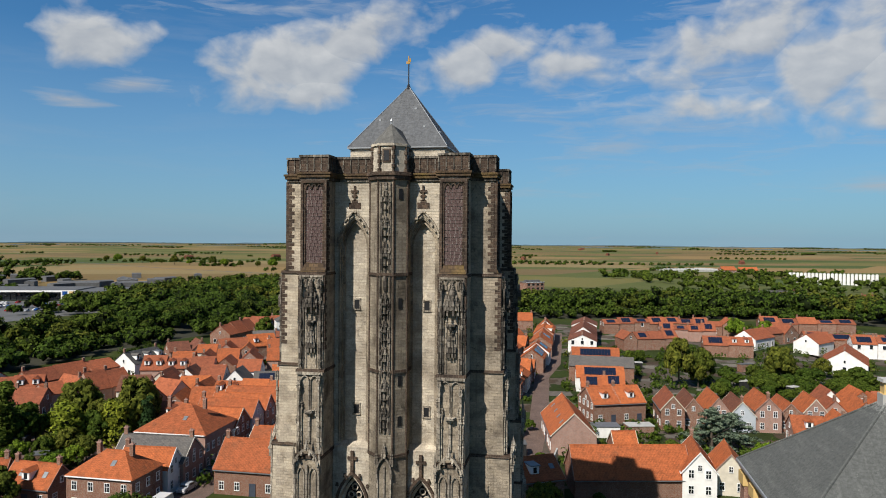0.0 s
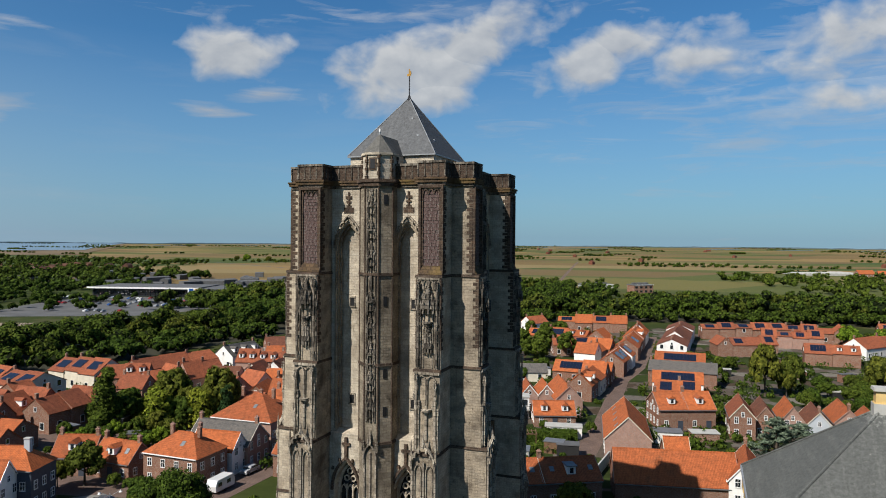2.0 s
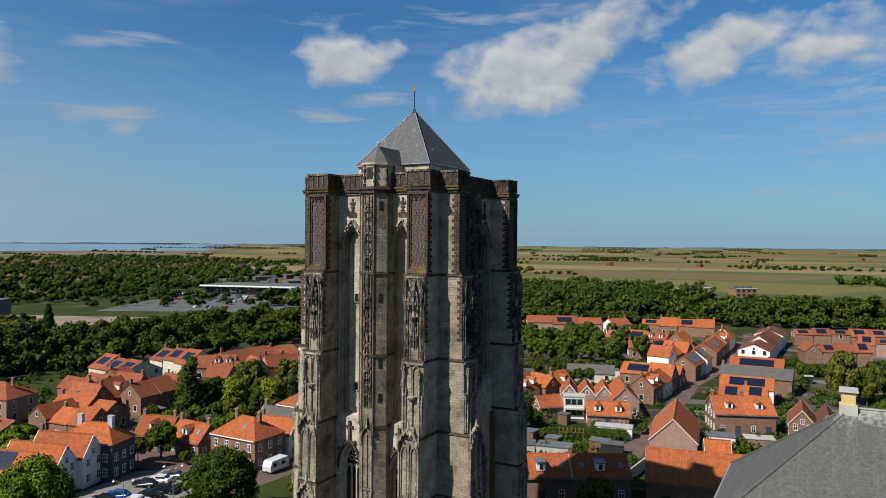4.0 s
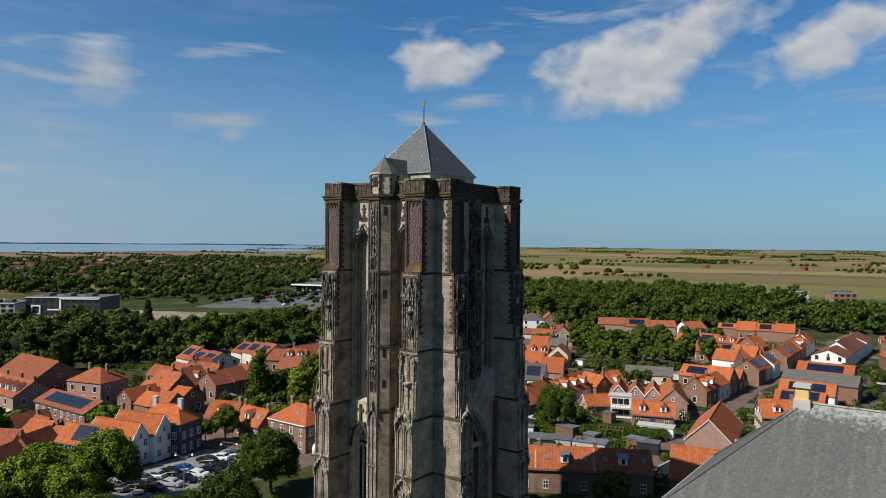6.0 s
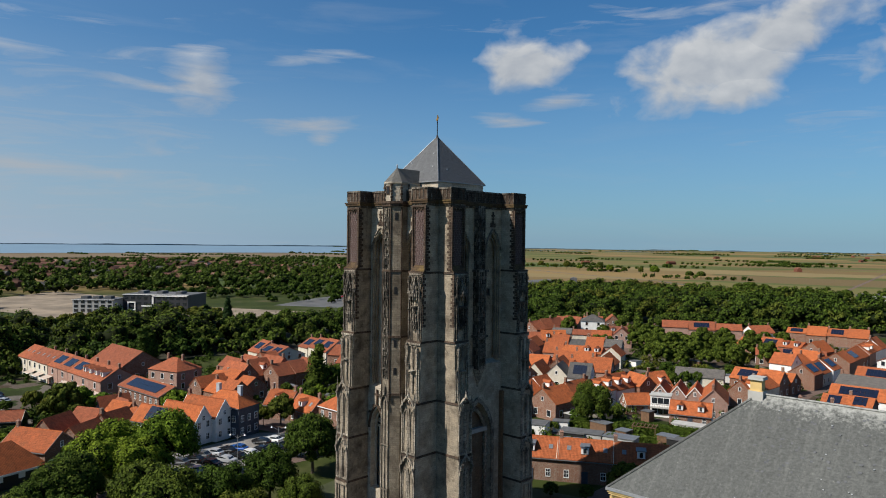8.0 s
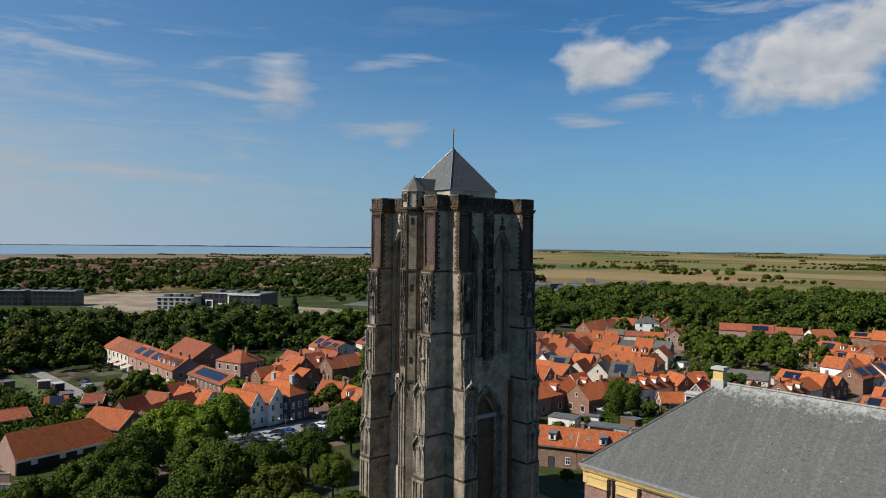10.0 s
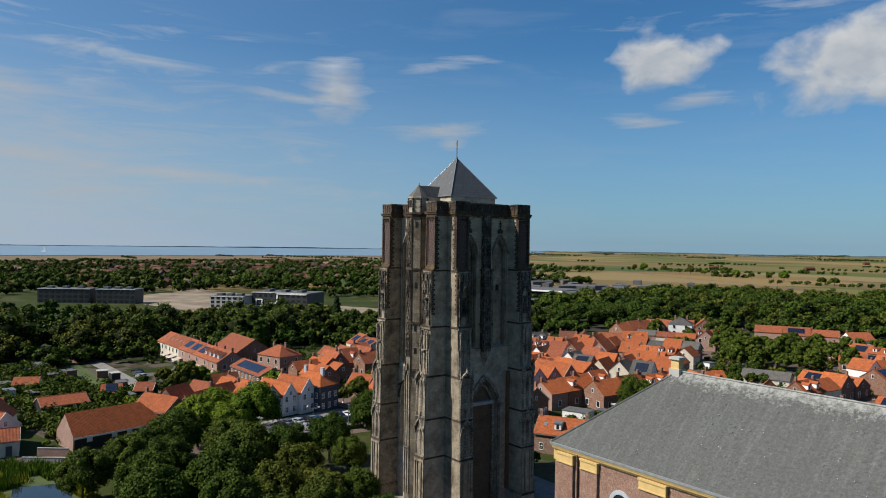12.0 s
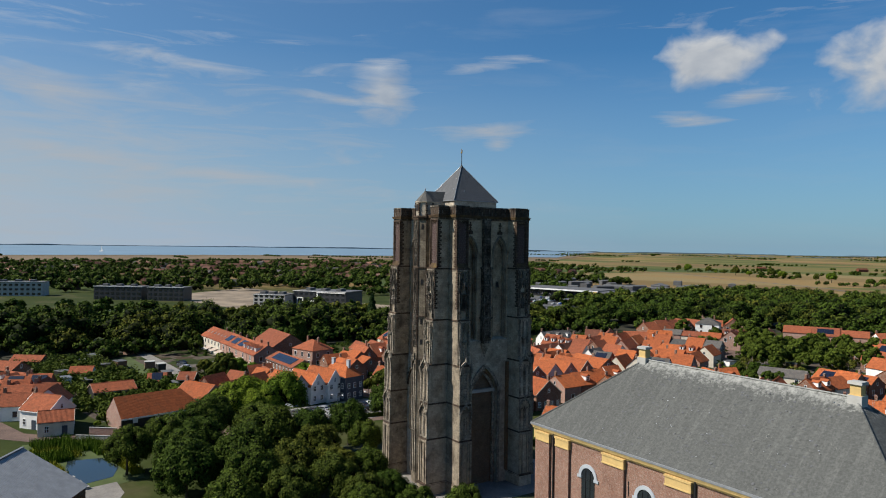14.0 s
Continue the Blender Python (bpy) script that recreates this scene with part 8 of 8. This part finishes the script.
def supermarket():
    b = thing("supermarket", pose(-283, 507, 0, 0, 0, 5), "long low supermarket with a white roof edge and glass front", "supermarket")
    part("hall", Geo().box(-65, 48, 0, 40, 0, 6.0), M["anthracite"], b)
    part("roof", Geo().box(-67, 20, -3.7, 42, 6.4, 7.3), M["flat_roof"], b)
    part("roof_edge", Geo().box(-67.2, 20.2, -4.3, -3.7, 6.3, 7.5), M["paint"], b, "white projecting roof edge")
    part("roof", Geo().box(20.5, 50, -1, 42, 5.4, 6.6), M["flat_roof"], b)
    for i in range(20):
        part("glass_front", Geo().box(-64 + 4.2 * i, -60.2 + 4.2 * i, -0.3, 0.0, 0.5, 5.2), M["glass"], b)
    part("sign_panel", Geo().box(14, 24, -5.2, -4.6, 0.5, 7.6), M["white"], b)
    part("sign_square", Geo().box(15, 18.4, -5.4, -5.2, 4.2, 7.0), M["car_blue"], b)
    part("sign_square", Geo().box(19.4, 22.8, -5.4, -5.2, 4.2, 7.0), M["ochre"], b)


supermarket()
cr = random.Random(5)
for i in range(150):
    x, y = cr.uniform(-380, -212), cr.choice([392, 397, 432, 438, 448, 454, 464, 470, 480, 486])
    if x > -330 + (y - 430) * -0.8 and (y > 400 or x < -250):
        car(x, y, 90 + cr.uniform(-4, 4), cr.choice(["car_silver", "car_white", "car_black", "car_grey", "car_grey", "car_red", "car_blue"]), False)


def greenhouse(x1, y1, x2, y2, depth, h, label):
    d, ang = math.hypot(x2 - x1, y2 - y1), math.degrees(math.atan2(y2 - y1, x2 - x1))
    g = thing("greenhouse", pose((x1 + x2) / 2, (y1 + y2) / 2, 0, 0, 0, ang), label, "greenhouse")
    n = max(3, int(d / 6))
    for i in range(n):
        x0, x1b = -d / 2 + d * i / n, -d / 2 + d * (i + 1) / n
        xm = (x0 + x1b) / 2
        q = Geo().add([(x0, 0, 0), (x1b, 0, 0), (x1b, 0, h * 0.7), (xm, 0, h), (x0, 0, h * 0.7), (x0, depth, 0), (x1b, depth, 0), (x1b, depth, h * 0.7), (xm, depth, h), (x0, depth, h * 0.7)], [(0, 1, 2, 3, 4), (9, 8, 7, 6, 5), (4, 3, 8, 9), (3, 2, 7, 8), (1, 6, 7, 2), (0, 4, 9, 5)])
        part("bay", q, M["concrete"], g)


greenhouse(341, 1054, 425, 1070, 60, 3.6, "low white greenhouse roofs in the fields")


def silo(x, y):
    o = thing("silo", pose(x, y, 0), "white cylindrical farm silo among the fields", "silo", "white silos of the far farm")
    part("drum", Geo().prism(ngon(0, 0, 1.55, 12), 0, 11.5), M["white"], o)
    part("cone_roof", Geo().cone(ngon(0, 0, 1.6, 12), 11.5, (0, 0, 12.6)), M["concrete"], o)


for i in range(23):
    silo(381 + 3.2 * i, 785 - 1.87 * i)
for x, y, L, w, a, e, r, tk, wk in ((413, 1040, 22, 13, 10, 4, 9, "tile", "brick"), (440, 1034, 26, 12, -6, 4, 8.5, "tile", "brick"), (266, 570, 26, 11, -18, 3.5, 6.5, "tile_grey", "white"), (304, 512, 14, 9, 30, 4, 8, "tile_red", "brick"), (322, 500, 12, 9, -40, 4, 7.6, "tile_red", "white"), (-72, 505, 14, 9, 20, 4, 7.5, "tile_grey", "white"), (-44, 530, 18, 9, 8, 3.5, 6.5, "tile_grey", "white")):
    c, q = math.cos(radians(a)) * L / 2, math.sin(radians(a)) * L / 2
    house(x - c, y - q, x + c, y + q, w, e, r, tk, wk, near=False, group="farms beyond the rampart")
block(75, 640, 92, 648, 12, 7.0, "brick", "dark brick pumping station beside the country road", 2, 4.0)
block(30, 645, 58, 650, 16, 6.5, "concrete", "grey farm shed behind the trees", 1, 14.0)


# far roofs of the suburb, too many to count
def suburb(name, n, box, label, seed, mat, z1=7.0):
    rng = random.Random(seed)
    g = Geo()
    for i in range(n):
        x, y = rng.uniform(box[0], box[1]), rng.uniform(box[2], box[3])
        L, w, a = rng.uniform(8, 30), 8.0, rng.choice([20, 110, 65])
        s = len(g.v)
        g.add([(-L / 2, -w / 2, 0), (L / 2, -w / 2, 0), (L / 2, w / 2, 0), (-L / 2, w / 2, 0), (-L / 2, -w / 2, 5), (L / 2, -w / 2, 5), (L / 2, w / 2, 5), (-L / 2, w / 2, 5), (-L / 2, 0, z1 + 1), (L / 2, 0, z1 + 1)], [(0, 1, 5, 4), (2, 3, 7, 6), (1, 2, 6, 9, 5), (3, 0, 4, 8, 7), (4, 5, 9, 8), (6, 7, 8, 9)])
        g.turned(pose(x, y, lift(math.hypot(x, y)), 0, 0, a), s)
    return tagged(new(name, g.mesh(name, M[mat])), label, "houses", kind="stuff")


suburb("far_houses", 330, (-1350, -600, -150, 980), "far suburb houses with dull brown roofs among trees", 3, "tile_dull")
suburb("far_houses", 60, (-1300, -600, -150, 900), "far suburb houses of brown brick among trees", 4, "brick")
suburb("far_houses", 40, (-1300, -560, -150, 900), "far suburb houses with grey roofs among trees", 5, "tile_grey")
suburb("far_houses", 20, (-600, 900, 1200, 3500), "scattered far farms with brown roofs", 6, "tile_old")
suburb("far_houses", 60, (-560, -250, 560, 800), "low warehouses behind the supermarket", 8, "flat_roof", 5.0)


# ---- gardens between the houses ----
def clear(x, y, gap=0.8):
    for fx, fy, ca, sa, fa, fb in FOOT:
        dx, dy = x - fx, y - fy
        if abs(dx * ca + dy * sa) < fa + gap and abs(-dx * sa + dy * ca) < fb + gap:
            return False
    return True


def garden(x0, x1, y0, y1, n, seed, label="garden shrubs and hedges between the houses", mat="leaf", hh=2.2):
    rng = np.random.default_rng(seed)
    spots = []
    for i in range(n):
        x, y = rng.uniform(x0, x1), rng.uniform(y0, y1)
        s = 10 + 0.19 * (y - 104)
        if clear(x, y) and abs(x - s) > 4.5:
            k = hh * rng.uniform(0.5, 1.6)
            spots.append((x, y, k, k * 0.8))
    parts = [crown_points(rng, [(x, y, z * 0.5, z * 0.55), (x + rng.normal() * 0.8, y + rng.normal() * 0.8, z * 0.35, z * 0.45)], 34, 0.32) for x, y, z, r in spots]
    return tagged(new("garden_shrubs", tri_mesh("shrubs", np.concatenate(parts), M[mat])), label, "shrubs", kind="stuff")


garden(-20, 60, 128, 240, 420, 1)
garden(40, 140, 140, 300, 420, 2)
garden(-30, 60, 240, 380, 360, 3, mat="leaf_olive")
garden(-125, -30, 125, 300, 420, 4)
garden(-200, -88, 40, 70, 520, 5, hh=2.8)
garden(-136, -88, 66, 108, 260, 15)
garden(-200, -110, 100, 200, 200, 6)
garden(140, 210, 235, 380, 160, 7)


def shed(x, y, w, d, h, ang, wall, roof):
    s = thing("shed", pose(x, y, 0, 0, 0, ang), "small flat-roofed garden shed in a back yard", "shed", "garden sheds")
    part("wall", Geo().box(-w / 2, w / 2, -d / 2, d / 2, 0, h), M[wall], s)
    part("roof", Geo().box(-w / 2 - 0.15, w / 2 + 0.15, -d / 2 - 0.15, d / 2 + 0.15, h, h + 0.16), M[roof], s)


srand = random.Random(9)
made = 0
while made < 48:
    bx = srand.choice([(-14, 22, 132, 176), (34, 70, 196, 290), (-110, -60, 125, 200), (50, 120, 192, 300), (-200, -100, 40, 100), (-30, 30, 200, 300)])
    x, y = srand.uniform(*bx[:2]), srand.uniform(*bx[2:])
    if clear(x, y, 2.6) and abs(x - (10 + 0.19 * (y - 104))) > 5.5:
        w, d = srand.uniform(2.4, 5.5), srand.uniform(2.2, 3.6)
        shed(x, y, w, d, srand.uniform(2.2, 2.7), srand.uniform(-20, 20), srand.choice(["wood_dark", "brick", "wood", "white"]), srand.choice(["flat_roof", "zinc", "concrete", "flat_roof"]))
        FOOT.append((x, y, 1.0, 0.0, w / 2, d / 2))
        made += 1


# garden walls of the yard behind the tower
def garden_wall(x1, y1, x2, y2, h, mat, label):
    d, ang = math.hypot(x2 - x1, y2 - y1), math.degrees(math.atan2(y2 - y1, x2 - x1))
    o = thing("garden_wall", pose((x1 + x2) / 2, (y1 + y2) / 2, 0, 0, 0, ang), label, "wall")
    part("wall", Geo().box(-d / 2, d / 2, -0.11, 0.11, 0, h), M[mat], o)
    part("coping", Geo().box(-d / 2, d / 2, -0.16, 0.16, h, h + 0.1), M["concrete"], o)


garden_wall(-8, 131, 18, 139, 2.2, "brick", "long brick garden wall behind the houses")
garden_wall(20, 134, 24, 148, 2.2, "cream", "pale rendered garden wall along the lane")
garden_wall(-82, 34.2, -77, 38.8, 1.7, "brick_pale", "low brick wall beside the barn")
garden_wall(-79.5, 30.5, -71, 38.5, 1.0, "concrete", "low concrete quay wall along the pond")


# the yard behind the row: hedges, pergola, long low garages
def hedge(x1, y1, x2, y2, w, h, seed):
    rng = np.random.default_rng(seed)
    d, ang = math.hypot(x2 - x1, y2 - y1), math.atan2(y2 - y1, x2 - x1)
    o = thing("hedge", pose((x1 + x2) / 2, (y1 + y2) / 2, 0, 0, 0, math.degrees(ang)), "clipped dense green garden hedge", "hedge")
    n = int(d * (2 * h + w) * 26)
    p = np.stack([rng.uniform(-d / 2, d / 2, n), rng.uniform(-w / 2, w / 2, n), rng.uniform(0, h, n)], 1)
    k = rng.uniform(size=n)
    nr = np.zeros((n, 3))
    top, left = k < w / (2 * h + w), k > 1 - h / (2 * h + w)
    p[top, 2], nr[top, 2] = h, 1
    p[left, 1], nr[left, 1] = w / 2, 1
    rest = ~top & ~left
    p[rest, 1], nr[rest, 1] = -w / 2, -1
    nr += rng.normal(size=nr.shape) * 0.4
    part("body", Geo().box(-d / 2, d / 2, -w / 2 + 0.1, w / 2 - 0.1, 0, h - 0.1), M["leaf"], o)
    part("leaves", tri_mesh("leaves", leaves(p + rng.normal(size=p.shape) * 0.08, nr / np.linalg.norm(nr, axis=1, keepdims=True), 0.14, rng), M["leaf"]), None, o)


hedge(-1.6, 161.4, 17.7, 163.0, 1.6, 2.4, 1)
hedge(-12.8, 154.0, -3.8, 155.5, 1.2, 2.0, 2)
hedge(-58.0, 101.0, -55.0, 110.0, 0.9, 1.0, 3)
hedge(-54.0, 92.0, -51.5, 99.5, 0.9, 1.0, 4)
hedge(0.0, 150.5, 14.0, 153.0, 1.0, 1.8, 5)
hedge(-12.0, 157.5, 16.0, 160.2, 1.4, 2.6, 6)


def pergola():
    o = thing("pergola", pose(5.8, 157.8, 0, 0, 0, 8), "brown wooden garden pergola with open beams", "pergola")
    for x in (-2.6, 2.6):
        for y in (-1.4, 1.4):
            part("post", Geo().box(x - 0.08, x + 0.08, y - 0.08, y + 0.08, 0, 2.5), M["wood"], o)
    for y in (-1.4, 1.4):
        part("beam", Geo().box(-2.9, 2.9, y - 0.07, y + 0.07, 2.5, 2.72), M["wood"], o)
    for i in range(7):
        part("rafter", Geo().box(-2.7 + 0.9 * i - 0.05, -2.6 + 0.9 * i, -1.7, 1.7, 2.72, 2.88), M["wood"], o)


pergola()
for x, y, w, d, a, wk, rk in ((-5.0, 144.8, 9.6, 4.0, 9, "concrete", "flat_roof"), (4.0, 145.6, 7.2, 4.0, 0, "concrete", "zinc"), (15.5, 151.0, 4.6, 3.0, 0, "wood_dark", "flat_roof"), (14.6, 166.0, 8.4, 3.6, 0, "white", "concrete"), (-18.0, 146.0, 7.0, 5.0, 10, "white", "flat_roof"), (38.0, 166.0, 6.0, 4.0, 0, "white", "zinc"), (46.0, 166.5, 6.0, 3.6, 5, "brick", "concrete")):
    shed(x, y, w, d, 2.5, a, wk, rk)


def reeds(spots, n, h, mat, seed):
    """Upright blades in clumps; spots are (x, y, half width, half depth)."""
    rng = np.random.default_rng(seed)
    out = []
    for x, y, a, b in spots:
        p = np.stack([x + rng.uniform(-a, a, n), y + rng.uniform(-b, b, n), np.full(n, 0.03)], 1)
        t = rng.uniform(0, math.pi, n)
        w = np.stack([np.cos(t), np.sin(t), np.zeros(n)], 1) * 0.09
        tip = p + np.stack([rng.normal(size=n) * 0.25, rng.normal(size=n) * 0.25, h * rng.uniform(0.5, 1.15, n)], 1)
        out.append(np.stack([p - w, p + w, tip], 1).reshape(-1, 3))
    return tagged(new("reeds", tri_mesh("reeds", np.concatenate(out), M[mat])), "tall green reeds on the pond bank", "reeds", kind="stuff")


reeds([(-77, 25, 3.5, 4), (-72, 29, 4, 4), (-67, 33, 4, 3), (-62, 34, 4, 2.2), (-66, 22, 3, 3.5)], 1500, 1.9, "leaf_light", 21)
reeds([(-70, 24, 6, 4), (-60, 32.5, 6, 1.6), (-58, 19.5, 5, 2), (-50, 32, 5, 1.2)], 1300, 1.1, "leaf_yellow", 22)


def quay_block(x, y, ang):
    b = thing("quay_block", pose(x, y, 0, 0, 0, ang), "pale stone block on the pond edge", "stone block", "stone blocks along the pond")
    part("block", Geo().box(-0.5, 0.5, -0.4, 0.4, 0, 0.45, 0.04, 0.04), M["concrete"], b)
    part("cap", Geo().box(-0.58, 0.58, -0.48, 0.48, 0.45, 0.56, 0.04, 0.04), M["concrete"], b)


for x in (-54.0, -50.0, -46.4, -42.6):
    quay_block(x, 21.0 + 0.04 * (x + 54), 5)


def awning(x, y, w, ang):
    a = thing("awning", pose(x, y, 0, 0, 0, ang), "pale cloth awning let down over a terrace door", "awning", "awnings of the long terrace")
    part("cloth", Geo().add([(-w / 2, 0, 2.9), (w / 2, 0, 2.9), (w / 2, -2.6, 2.2), (-w / 2, -2.6, 2.2), (-w / 2, 0, 2.95), (w / 2, 0, 2.95), (w / 2, -2.6, 2.25), (-w / 2, -2.6, 2.25)], [(3, 2, 1, 0), (4, 5, 6, 7), (0, 1, 5, 4), (1, 2, 6, 5), (2, 3, 7, 6), (3, 0, 4, 7)]), M["awning"], a)
    part("front_rail", Geo().box(-w / 2, w / 2, -2.68, -2.58, 2.16, 2.3), M["paint"], a)


for i in (1, 2, 3, 5, 6, 8):
    f = (i + 0.5) / 9
    awning(-193 + 62 * f + 0.8, 119.8 - 10.2 * f - 5.4, 4.6, -9.4)
